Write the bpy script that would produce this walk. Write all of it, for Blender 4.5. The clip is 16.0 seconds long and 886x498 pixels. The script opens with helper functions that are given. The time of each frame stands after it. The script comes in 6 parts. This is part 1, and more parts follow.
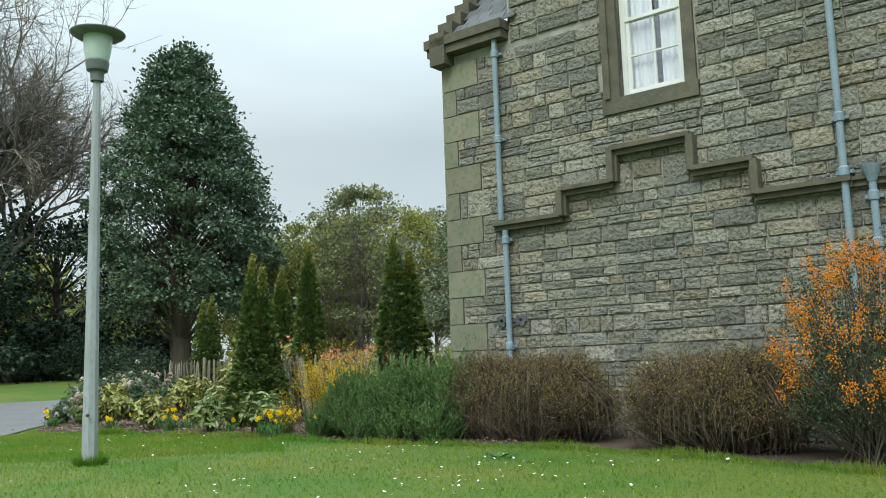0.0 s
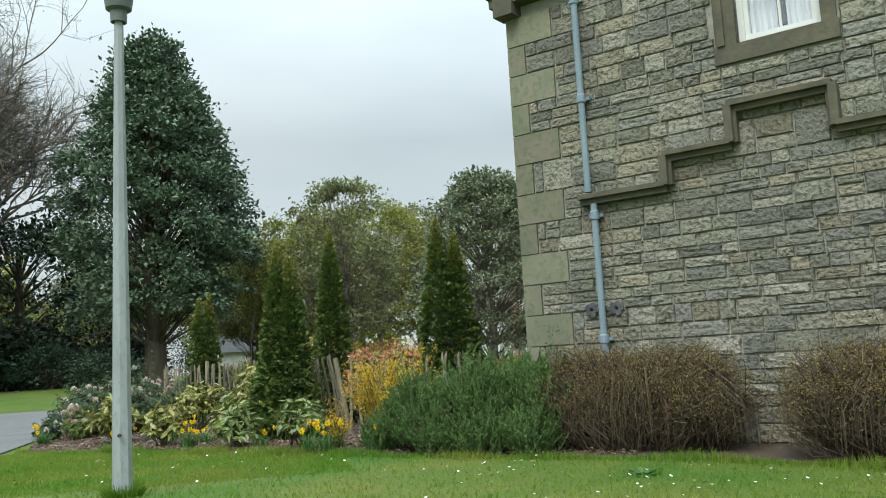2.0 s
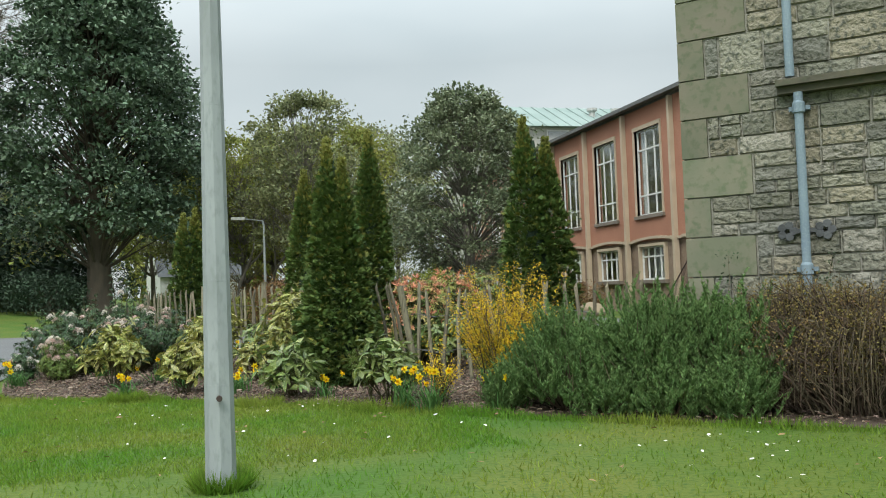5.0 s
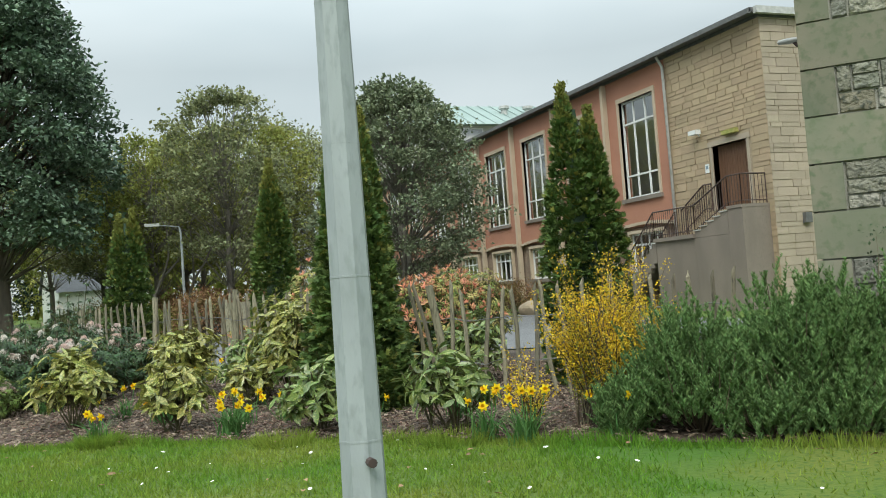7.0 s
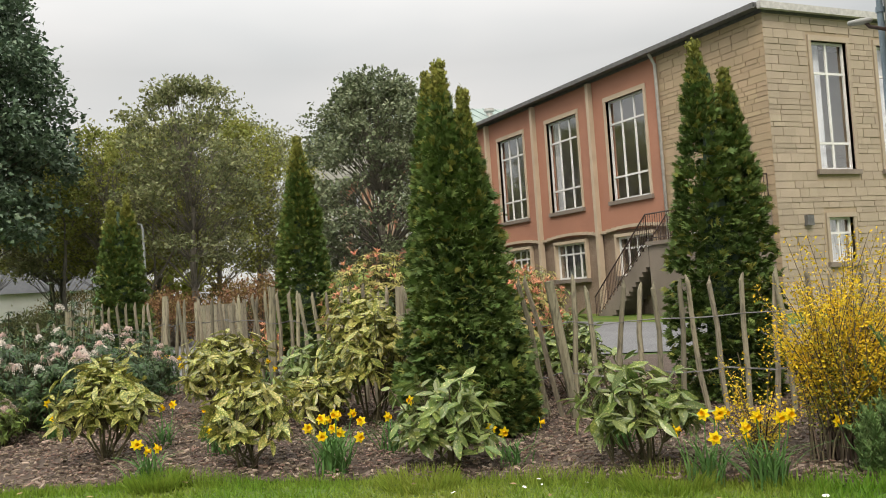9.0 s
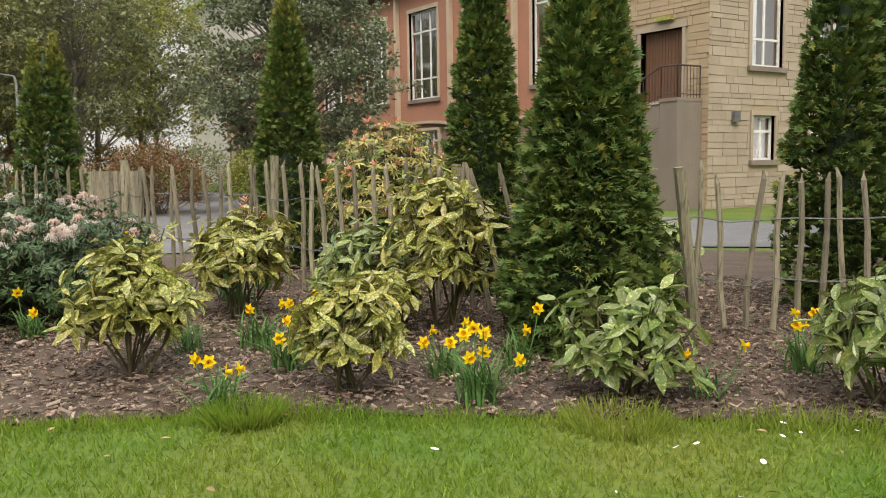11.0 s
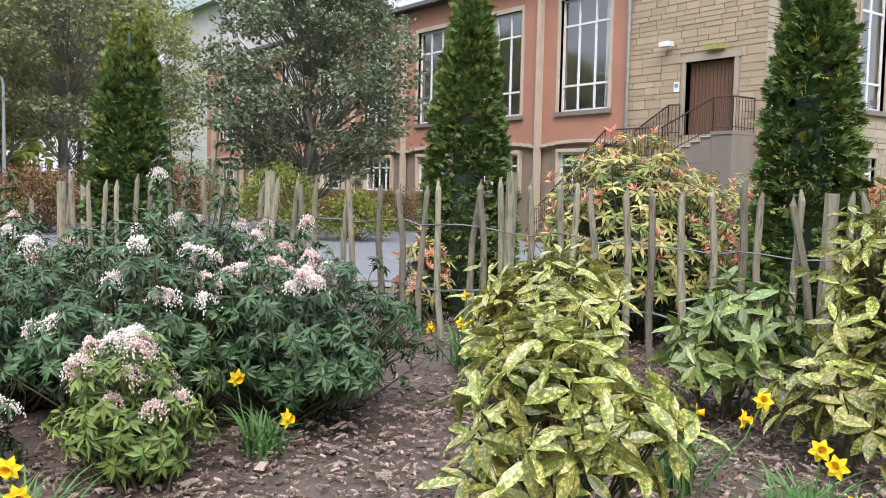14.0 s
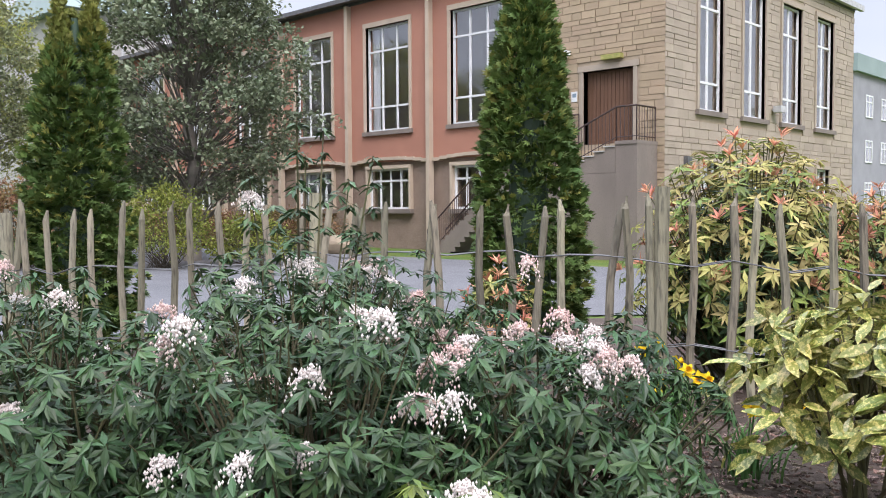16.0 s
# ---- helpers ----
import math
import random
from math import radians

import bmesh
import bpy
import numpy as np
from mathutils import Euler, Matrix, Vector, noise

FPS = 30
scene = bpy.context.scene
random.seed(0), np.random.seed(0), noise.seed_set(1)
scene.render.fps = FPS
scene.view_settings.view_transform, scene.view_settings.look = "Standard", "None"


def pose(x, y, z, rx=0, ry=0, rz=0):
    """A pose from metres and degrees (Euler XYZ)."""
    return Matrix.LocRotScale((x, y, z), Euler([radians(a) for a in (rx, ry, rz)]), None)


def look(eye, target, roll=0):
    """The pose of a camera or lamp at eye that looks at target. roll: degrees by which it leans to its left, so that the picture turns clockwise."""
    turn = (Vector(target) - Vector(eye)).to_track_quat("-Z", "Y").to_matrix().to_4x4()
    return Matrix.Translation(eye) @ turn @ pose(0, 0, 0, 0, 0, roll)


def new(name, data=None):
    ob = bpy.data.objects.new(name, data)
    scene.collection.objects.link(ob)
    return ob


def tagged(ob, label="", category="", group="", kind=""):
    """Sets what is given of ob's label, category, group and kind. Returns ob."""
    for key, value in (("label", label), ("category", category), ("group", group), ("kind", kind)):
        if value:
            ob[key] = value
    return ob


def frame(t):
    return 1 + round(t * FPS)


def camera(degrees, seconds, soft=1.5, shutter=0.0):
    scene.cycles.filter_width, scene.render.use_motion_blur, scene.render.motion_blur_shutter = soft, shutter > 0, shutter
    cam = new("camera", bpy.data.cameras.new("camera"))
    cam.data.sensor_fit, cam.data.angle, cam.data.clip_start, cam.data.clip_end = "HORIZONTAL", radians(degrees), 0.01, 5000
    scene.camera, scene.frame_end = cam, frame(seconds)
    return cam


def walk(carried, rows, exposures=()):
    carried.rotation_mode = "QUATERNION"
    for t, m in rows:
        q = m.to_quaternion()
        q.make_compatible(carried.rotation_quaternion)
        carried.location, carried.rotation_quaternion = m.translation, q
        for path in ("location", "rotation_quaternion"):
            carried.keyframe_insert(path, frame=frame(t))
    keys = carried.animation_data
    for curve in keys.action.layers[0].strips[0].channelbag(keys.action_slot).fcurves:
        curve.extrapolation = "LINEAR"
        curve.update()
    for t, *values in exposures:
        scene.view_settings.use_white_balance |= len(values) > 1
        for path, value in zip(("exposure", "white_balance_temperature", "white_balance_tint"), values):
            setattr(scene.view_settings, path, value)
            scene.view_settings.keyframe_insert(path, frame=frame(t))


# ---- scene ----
cam = camera(53.9, 16.0, soft=1.0)
METRES, EYE, TILT, LEAN, TURN = 18.0, 1.0, 0.0, 0.0, -7.5
ROWS = [
    (0.0, 0.0, 0.0, 0.0, 0.25, 7.47, 1.87),
    (0.5, -0.0229, 0.0254, 0.0023, 0.19, 7.1, 2.32),
    (1.0, -0.04, 0.0506, 0.0018, 0.95, 6.96, 3.67),
    (1.5, -0.0587, 0.0764, 0.0012, -0.94, 6.83, 3.07),
    (2.0, -0.0792, 0.1018, 0.003, -2.28, 7.3, 3.16),
    (2.5, -0.0959, 0.1263, 0.0035, -2.26, 5.99, 2.96),
    (3.0, -0.1153, 0.1537, 0.004, -4.37, 4.51, 2.16),
    (3.5, -0.132, 0.1786, 0.0034, -4.99, 5.55, 2.85),
    (4.0, -0.1474, 0.2045, 0.0045, -6.67, 5.43, 2.53),
    (4.5, -0.1672, 0.2298, 0.0072, -6.46, 2.76, 1.89),
    (7.0, -0.2495, 0.3697, 0.01, -13.68, 2.39, 4.2),
    (7.5, -0.2651, 0.3963, 0.0089, -13.39, 3.05, 4.8),
    (8.0, -0.2796, 0.4242, 0.01, -13.96, 3.52, 4.67),
    (10.5, -0.3525, 0.5652, 0.0125, -24.73, -3.19, 1.72),
    (11.0, -0.3673, 0.5914, 0.0137, -26.1, -5.7, 0.87),
    (11.5, -0.3771, 0.6177, 0.0121, -24.97, -6.67, 0.79),
    (12.0, -0.3861, 0.6444, 0.012, -24.58, -7.29, 0.25),
    (12.5, -0.3974, 0.6727, 0.0128, -25.35, -8.16, -0.2),
    (13.0, -0.4054, 0.7037, 0.0112, -24.37, -7.29, -0.66),
    (13.5, -0.4172, 0.7345, 0.0109, -26.37, -5.1, -1.45),
    (14.0, -0.4264, 0.765, 0.0109, -29.02, -3.82, -1.29),
    (14.5, -0.4344, 0.793, 0.0117, -31.56, -3.85, -1.23),
    (15.0, -0.4444, 0.8212, 0.0127, -36.36, -3.84, -0.75),
    (15.5, -0.4505, 0.8492, 0.0123, -38.46, -3.23, 0.13),
    (16.0, -0.457, 0.8774, 0.0127, -38.82, -2.77, 0.34),
]
EXPOSURES = [(0.0, 0.36, 6300, 4), (4.5, 0.36, 6550, 7), (7.5, 0.42, 6480, 5), (8.1, 0.44, 6800, 10), (10.4, 0.48, 7750, 19), (11.0, 0.52, 7500, 18), (12.1, 0.70, 6950, 11), (13.0, 0.86, 7000, 13), (13.6, 0.94, 6600, 17), (14.3, 0.86, 6100, 23), (16.0, 0.80, 6150, 25)]
walk(cam, [(t, pose(0, 0, EYE, TILT, LEAN, TURN) @ pose(METRES * x, METRES * y, METRES * z, 90 + pitch, roll, yaw)) for t, x, y, z, yaw, pitch, roll in ROWS], EXPOSURES)

# ---- world, sun and exposure ----
world = bpy.data.worlds.new("overcast_sky")
scene.world = world
world.use_nodes = True
wt = world.node_tree
wt.nodes.clear()
sky = wt.nodes.new("ShaderNodeTexSky")
sky.sky_type = 'NISHITA'
sky.sun_disc = False
sky.sun_elevation, sky.sun_rotation = radians(48), radians(200)
coord = wt.nodes.new("ShaderNodeTexCoord")
squash = wt.nodes.new("ShaderNodeMapping")
squash.inputs["Scale"].default_value = (1.6, 1.6, 4.5)
cloud = wt.nodes.new("ShaderNodeTexNoise")
cloud.inputs["Scale"].default_value, cloud.inputs["Detail"].default_value, cloud.inputs["Roughness"].default_value = 1.1, 4, 0.45
ramp = wt.nodes.new("ShaderNodeValToRGB")
ramp.color_ramp.elements[0].position, ramp.color_ramp.elements[0].color = 0.3, (0.39, 0.45, 0.47, 1)
ramp.color_ramp.elements[1].position, ramp.color_ramp.elements[1].color = 0.72, (0.58, 0.62, 0.63, 1)
dim = wt.nodes.new("ShaderNodeMix")
dim.data_type, dim.blend_type = 'RGBA', 'MULTIPLY'
dim.inputs[0].default_value = 1.0
dim.inputs[7].default_value = (0.12, 0.12, 0.12, 1)
veil = wt.nodes.new("ShaderNodeMix")
veil.data_type = 'RGBA'
veil.inputs[0].default_value = 0.88
back = wt.nodes.new("ShaderNodeBackground")
back.inputs["Strength"].default_value = 1.05
wout = wt.nodes.new("ShaderNodeOutputWorld")
wt.links.new(coord.outputs["Generated"], squash.inputs["Vector"])
wt.links.new(squash.outputs[0], cloud.inputs["Vector"])
wt.links.new(cloud.outputs["Fac"], ramp.inputs["Fac"])
wt.links.new(sky.outputs[0], dim.inputs[6])
wt.links.new(dim.outputs[2], veil.inputs[6])
wt.links.new(ramp.outputs[0], veil.inputs[7])
up = wt.nodes.new("ShaderNodeSeparateXYZ")
zenith = wt.nodes.new("ShaderNodeMapRange")
zenith.inputs[1].default_value, zenith.inputs[2].default_value, zenith.inputs[3].default_value, zenith.inputs[4].default_value = 0.25, 0.95, 0.92, 3.85
bright = wt.nodes.new("ShaderNodeMix")
bright.data_type, bright.blend_type = 'RGBA', 'MULTIPLY'
bright.inputs[0].default_value = 1.0
wt.links.new(coord.outputs["Generated"], up.inputs[0])
wt.links.new(up.outputs["Z"], zenith.inputs[0])
wt.links.new(zenith.outputs[0], bright.inputs[7])
wt.links.new(veil.outputs[2], bright.inputs[6])
wt.links.new(bright.outputs[2], back.inputs["Color"])
wt.links.new(back.outputs[0], wout.inputs[0])

sun = new("sun", bpy.data.lights.new("sun", 'SUN'))
sun.data.energy, sun.data.angle, sun.data.color = 1.5, radians(25), (1.0, 0.95, 0.87)
sun.matrix_world = look((-9, -14, 18), (0, 0, 0))

# ---- materials ----


def mat(name, c1, c2=None, rough=0.85, scale=6.0, fine=60.0, bump=0.3, island=0.0, objrand=0.0, c3=None, spec=0.3, metal=0.0, spots=None, spot_scale=70.0, spot_size=0.35, trans=0.0, stretch=(1, 1, 1), bump_dist=0.02, tones=None):
    """Two-scale procedural surface: c1 to c2 by broad noise, c3 by fine noise, lightness varied per leaf or per object."""
    m = bpy.data.materials.new(name)
    m.use_nodes = True
    nt = m.node_tree
    b = nt.nodes["Principled BSDF"]
    b.inputs["Roughness"].default_value = rough
    b.inputs["Metallic"].default_value = metal
    b.inputs["Specular IOR Level"].default_value = spec
    c2 = c2 or tuple(v * 0.75 for v in c1)
    tc = nt.nodes.new("ShaderNodeTexCoord")
    mp = nt.nodes.new("ShaderNodeMapping")
    mp.inputs["Scale"].default_value = stretch
    geo = nt.nodes.new("ShaderNodeNewGeometry")
    nt.links.new(geo.outputs["Position"], mp.inputs["Vector"])
    n1 = nt.nodes.new("ShaderNodeTexNoise")
    n1.inputs["Scale"].default_value, n1.inputs["Detail"].default_value = scale, 5
    n2 = nt.nodes.new("ShaderNodeTexNoise")
    n2.inputs["Scale"].default_value, n2.inputs["Detail"].default_value = fine, 4
    for n in (n1, n2):
        nt.links.new(mp.outputs[0], n.inputs["Vector"])
    r = nt.nodes.new("ShaderNodeMapRange")
    r.inputs[1].default_value, r.inputs[2].default_value = 0.35, 0.65
    nt.links.new(n1.outputs["Fac"], r.inputs[0])
    mix = nt.nodes.new("ShaderNodeMix")
    mix.data_type = 'RGBA'
    mix.inputs[6].default_value, mix.inputs[7].default_value = (*c1, 1), (*c2, 1)
    nt.links.new(r.outputs[0], mix.inputs[0])
    col = mix.outputs[2]
    if tones:
        # one of a few tones for each piece, softened by the broad noise
        pick = nt.nodes.new("ShaderNodeValToRGB")
        pick.color_ramp.interpolation = 'CONSTANT'
        while len(pick.color_ramp.elements) < len(tones):
            pick.color_ramp.elements.new(0.5)
        for i, tone in enumerate(tones):
            pick.color_ramp.elements[i].position, pick.color_ramp.elements[i].color = i / len(tones), (*tone, 1)
        spin = nt.nodes.new("ShaderNodeTexWhiteNoise")
        spin.noise_dimensions = '1D'
        nt.links.new(geo.outputs["Random Per Island"] if island else nt.nodes.new("ShaderNodeObjectInfo").outputs["Random"], spin.inputs["W"])
        nt.links.new(spin.outputs["Value"], pick.inputs["Fac"])
        blend = nt.nodes.new("ShaderNodeMix")
        blend.data_type = 'RGBA'
        blend.inputs[0].default_value = 0.55
        nt.links.new(col, blend.inputs[6])
        nt.links.new(pick.outputs[0], blend.inputs[7])
        col = blend.outputs[2]
    if c3:
        r3 = nt.nodes.new("ShaderNodeMapRange")
        r3.inputs[1].default_value, r3.inputs[2].default_value = 0.5, 0.68
        nt.links.new(n2.outputs["Fac"], r3.inputs[0])
        m3 = nt.nodes.new("ShaderNodeMix")
        m3.data_type = 'RGBA'
        m3.inputs[7].default_value = (*c3, 1)
        nt.links.new(r3.outputs[0], m3.inputs[0])
        nt.links.new(col, m3.inputs[6])
        col = m3.outputs[2]
    if spots:
        v = nt.nodes.new("ShaderNodeTexNoise")
        v.inputs["Scale"].default_value, v.inputs["Detail"].default_value, v.inputs["Roughness"].default_value = spot_scale, 3, 0.7
        nt.links.new(geo.outputs["Position"], v.inputs["Vector"])
        rs = nt.nodes.new("ShaderNodeMapRange")
        rs.inputs[1].default_value, rs.inputs[2].default_value = 1 - spot_size - 0.06, 1 - spot_size + 0.06
        nt.links.new(v.outputs["Fac"], rs.inputs[0])
        ms = nt.nodes.new("ShaderNodeMix")
        ms.data_type = 'RGBA'
        ms.inputs[7].default_value = (*spots, 1)
        nt.links.new(rs.outputs[0], ms.inputs[0])
        nt.links.new(col, ms.inputs[6])
        col = ms.outputs[2]
    if island or objrand:
        hs = nt.nodes.new("ShaderNodeHueSaturation")
        rr = nt.nodes.new("ShaderNodeMapRange")
        amount = island or objrand
        rr.inputs[3].default_value, rr.inputs[4].default_value = 1 - amount, 1 + amount
        rh = nt.nodes.new("ShaderNodeMapRange")
        rh.inputs[3].default_value, rh.inputs[4].default_value = 0.5 + amount * 0.05, 0.5 - amount * 0.05
        if island:
            src = geo.outputs["Random Per Island"]
        else:
            oi = nt.nodes.new("ShaderNodeObjectInfo")
            src = oi.outputs["Random"]
        wn = nt.nodes.new("ShaderNodeTexWhiteNoise")
        wn.noise_dimensions = '1D'
        nt.links.new(src, wn.inputs["W"])
        nt.links.new(src, rr.inputs[0])
        nt.links.new(wn.outputs["Value"], rh.inputs[0])
        nt.links.new(rr.outputs[0], hs.inputs["Value"])
        nt.links.new(rh.outputs[0], hs.inputs["Hue"])
        nt.links.new(col, hs.inputs["Color"])
        col = hs.outputs[0]
    nt.links.new(col, b.inputs["Base Color"])
    if bump:
        bp = nt.nodes.new("ShaderNodeBump")
        bp.inputs["Strength"].default_value, bp.inputs["Distance"].default_value = bump, bump_dist
        nt.links.new(n2.outputs["Fac"], bp.inputs["Height"])
        nt.links.new(bp.outputs[0], b.inputs["Normal"])
    if trans:
        tr = nt.nodes.new("ShaderNodeBsdfTranslucent")
        nt.links.new(col, tr.inputs["Color"])
        sh = nt.nodes.new("ShaderNodeMixShader")
        sh.inputs[0].default_value = trans
        nt.links.new(b.outputs[0], sh.inputs[1])
        nt.links.new(tr.outputs[0], sh.inputs[2])
        nt.links.new(sh.outputs[0], nt.nodes["Material Output"].inputs[0])
    return m


M_lawn = mat("lawn_soil", (0.058, 0.125, 0.014), (0.12, 0.145, 0.024), scale=0.7, fine=25, bump=0.6, c3=(0.045, 0.095, 0.013))
M_blade = mat("grass_blade", (0.12, 0.25, 0.024), (0.215, 0.27, 0.042), scale=0.7, fine=6, bump=0, island=0.25, trans=0.4, rough=0.6)
M_road = mat("tarmac", (0.145, 0.147, 0.15), (0.115, 0.117, 0.12), scale=0.8, fine=90, bump=0.4, c3=(0.22, 0.22, 0.22))
M_mulch = mat("bark_mulch_soil", (0.075, 0.055, 0.042), (0.105, 0.078, 0.06), scale=3, fine=40, bump=0.8)
M_chip = mat("bark_chip", (0.175, 0.125, 0.092), (0.115, 0.085, 0.066), scale=1.2, fine=120, bump=0.4, island=0.6, c3=(0.33, 0.26, 0.205), tones=[(0.08, 0.058, 0.045), (0.18, 0.125, 0.09), (0.13, 0.10, 0.08), (0.36, 0.29, 0.225), (0.20, 0.12, 0.08), (0.10, 0.08, 0.066)])
RUBBLE = [(0.27, 0.255, 0.205), (0.205, 0.21, 0.165), (0.15, 0.15, 0.135), (0.20, 0.207, 0.197), (0.29, 0.255, 0.18), (0.235, 0.235, 0.18), (0.34, 0.325, 0.275), (0.18, 0.185, 0.175)]
M_stone = mat("rubble_sandstone", (0.26, 0.245, 0.195), (0.19, 0.19, 0.155), scale=2.2, fine=24, bump=1.0, objrand=0.22, c3=(0.10, 0.105, 0.085), rough=0.92, bump_dist=0.045, tones=RUBBLE)
M_stone_i = mat("rubble_sandstone_upper", (0.26, 0.245, 0.19), (0.19, 0.19, 0.155), scale=2.2, fine=24, bump=1.0, island=0.22, c3=(0.10, 0.105, 0.085), rough=0.92, bump_dist=0.045, tones=RUBBLE)
M_quoin = mat("dressed_sandstone", (0.17, 0.18, 0.125), (0.215, 0.20, 0.15), scale=3.2, fine=14, bump=0.35, objrand=0.2, c3=(0.135, 0.155, 0.095), rough=0.9, bump_dist=0.008)
M_mould = mat("weathered_moulding", (0.088, 0.084, 0.066), (0.135, 0.122, 0.085), scale=4, fine=13, bump=0.6, c3=(0.095, 0.10, 0.07), rough=0.9)
M_mortar = mat("lime_mortar", (0.36, 0.35, 0.31), (0.25, 0.245, 0.215), scale=5, fine=90, bump=0.5)
M_slate = mat("roof_slate", (0.10, 0.105, 0.11), (0.075, 0.08, 0.085), scale=3, fine=40, bump=0.4, island=0.3, rough=0.6)
M_pipe = mat("blue_grey_paint", (0.22, 0.29, 0.34), (0.18, 0.24, 0.29), scale=3, fine=60, bump=0.15, rough=0.45, c3=(0.25, 0.32, 0.36))
M_post = mat("aluminium_grey_paint", (0.33, 0.36, 0.37), (0.275, 0.30, 0.31), scale=5, fine=30, bump=0.2, rough=0.55, c3=(0.26, 0.29, 0.29), stretch=(1, 1, 0.35))
M_dash = mat("brown_pebble_dash", (0.27, 0.195, 0.145), (0.22, 0.16, 0.12), scale=3, fine=45, bump=0.9, c3=(0.34, 0.27, 0.21))
M_lampgreen = mat("lamp_green_grey", (0.14, 0.17, 0.155), (0.11, 0.135, 0.125), rough=0.5, bump=0.1)
M_lampglass = mat("opal_lamp_bowl", (0.50, 0.62, 0.55), (0.44, 0.55, 0.5), rough=0.25, bump=0.05, spec=0.5)
M_stake = mat("weathered_chestnut", (0.25, 0.225, 0.155), (0.18, 0.165, 0.12), scale=8, fine=60, bump=0.6, objrand=0.3, c3=(0.11, 0.10, 0.075), stretch=(1, 1, 0.15))
M_wire = mat("galvanised_wire", (0.16, 0.16, 0.155), rough=0.5, metal=0.6, bump=0)
M_white = mat("white_paint", (0.72, 0.73, 0.71), (0.66, 0.67, 0.65), rough=0.45, scale=3, bump=0.08)
M_red = mat("terracotta_render", (0.41, 0.195, 0.13), (0.36, 0.17, 0.115), scale=0.7, fine=70, bump=0.35, c3=(0.44, 0.23, 0.155))
M_buff = mat("buff_concrete", (0.50, 0.41, 0.305), (0.44, 0.36, 0.265), scale=1.5, fine=60, bump=0.25)
M_ashlar = mat("buff_sandstone_block", (0.42, 0.32, 0.21), (0.37, 0.285, 0.19), scale=1.2, fine=30, bump=0.5, island=0.1, c3=(0.37, 0.29, 0.185))
M_gablestone = mat("grey_buff_sandstone_block", (0.385, 0.32, 0.245), (0.34, 0.285, 0.22), scale=1.2, fine=30, bump=0.5, island=0.09, c3=(0.33, 0.28, 0.205))
M_joint = mat("pale_joint", (0.36, 0.29, 0.20), (0.32, 0.26, 0.18), bump=0.3)
M_conc = mat("stained_concrete", (0.24, 0.20, 0.165), (0.18, 0.15, 0.125), scale=1.0, fine=50, bump=0.35, c3=(0.17, 0.15, 0.125), stretch=(1, 1, 0.4))
M_rail = mat("dark_iron_rail", (0.05, 0.04, 0.038), (0.09, 0.055, 0.045), rough=0.5, bump=0.1)
M_door = mat("brown_door_timber", (0.16, 0.085, 0.05), (0.12, 0.062, 0.036), scale=4, fine=40, bump=0.3, stretch=(4, 4, 0.3), rough=0.55)
M_copper = mat("verdigris_roof", (0.27, 0.335, 0.315), (0.235, 0.30, 0.28), scale=0.5, fine=20, bump=0.1)
M_harl = mat("grey_harling", (0.46, 0.45, 0.41), (0.40, 0.39, 0.36), scale=0.8, fine=60, bump=0.4)
M_greyblock = mat("grey_render", (0.30, 0.30, 0.31), (0.26, 0.26, 0.27), scale=0.8, fine=60, bump=0.3)
M_eave = mat("dark_gutter", (0.10, 0.10, 0.10), (0.14, 0.14, 0.135), rough=0.5, bump=0.1)
M_leadgutter = mat("pale_gutter", (0.5, 0.5, 0.48), rough=0.5, bump=0.1)
M_curtain = mat("net_curtain", (0.74, 0.77, 0.80), (0.60, 0.64, 0.68), scale=2, fine=8, bump=0.5, stretch=(9, 9, 0.4))
M_dark = mat("dim_room", (0.035, 0.035, 0.036), (0.05, 0.048, 0.045), bump=0)
M_bark = mat("grey_brown_bark", (0.11, 0.09, 0.065), (0.075, 0.065, 0.05), scale=5, fine=40, bump=0.8, stretch=(1, 1, 0.3))
M_barepale = mat("pale_bark", (0.19, 0.17, 0.14), (0.13, 0.12, 0.10), scale=5, fine=40, bump=0.5)
M_twig = mat("brown_twig", (0.125, 0.098, 0.066), (0.095, 0.072, 0.05), scale=3, fine=50, bump=0, island=0.75)
M_bud = mat("rusty_bud_leaf", (0.225, 0.155, 0.055), (0.175, 0.15, 0.05), bump=0, island=0.4, trans=0.2)
M_holly = mat("holly_leaf", (0.095, 0.145, 0.09), (0.12, 0.175, 0.11), scale=0.6, fine=8, bump=0, island=0.45, rough=0.55, spec=0.35, trans=0.1)
M_conifer = mat("dark_conifer_leaf_and_core", (0.032, 0.06, 0.034), (0.045, 0.075, 0.045), scale=0.5, fine=8, bump=0, island=0.4, rough=0.6)
M_grove = mat("olive_spring_leaf", (0.30, 0.31, 0.085), (0.225, 0.25, 0.075), scale=0.35, fine=4, bump=0, spec=0.08, island=0.4, trans=0.4)
M_grovedark = mat("dull_grey_green_leaf", (0.21, 0.235, 0.125), (0.255, 0.27, 0.13), scale=0.4, fine=4, bump=0, island=0.45, rough=0.7, spec=0.12, trans=0.35)
M_hollygrey = mat("grey_holly_leaf", (0.15, 0.185, 0.105), (0.195, 0.225, 0.13), scale=0.5, fine=6, bump=0, island=0.45, rough=0.5, spec=0.35, trans=0.2)
M_cyp = mat("cypress_spray", (0.10, 0.155, 0.036), (0.07, 0.12, 0.03), scale=2.6, fine=12, bump=0, island=0.35, trans=0.15, rough=0.65)
M_cyptip = mat("golden_cypress_spray", (0.225, 0.23, 0.05), (0.165, 0.185, 0.042), scale=2, fine=12, bump=0, island=0.35, trans=0.2, rough=0.65)
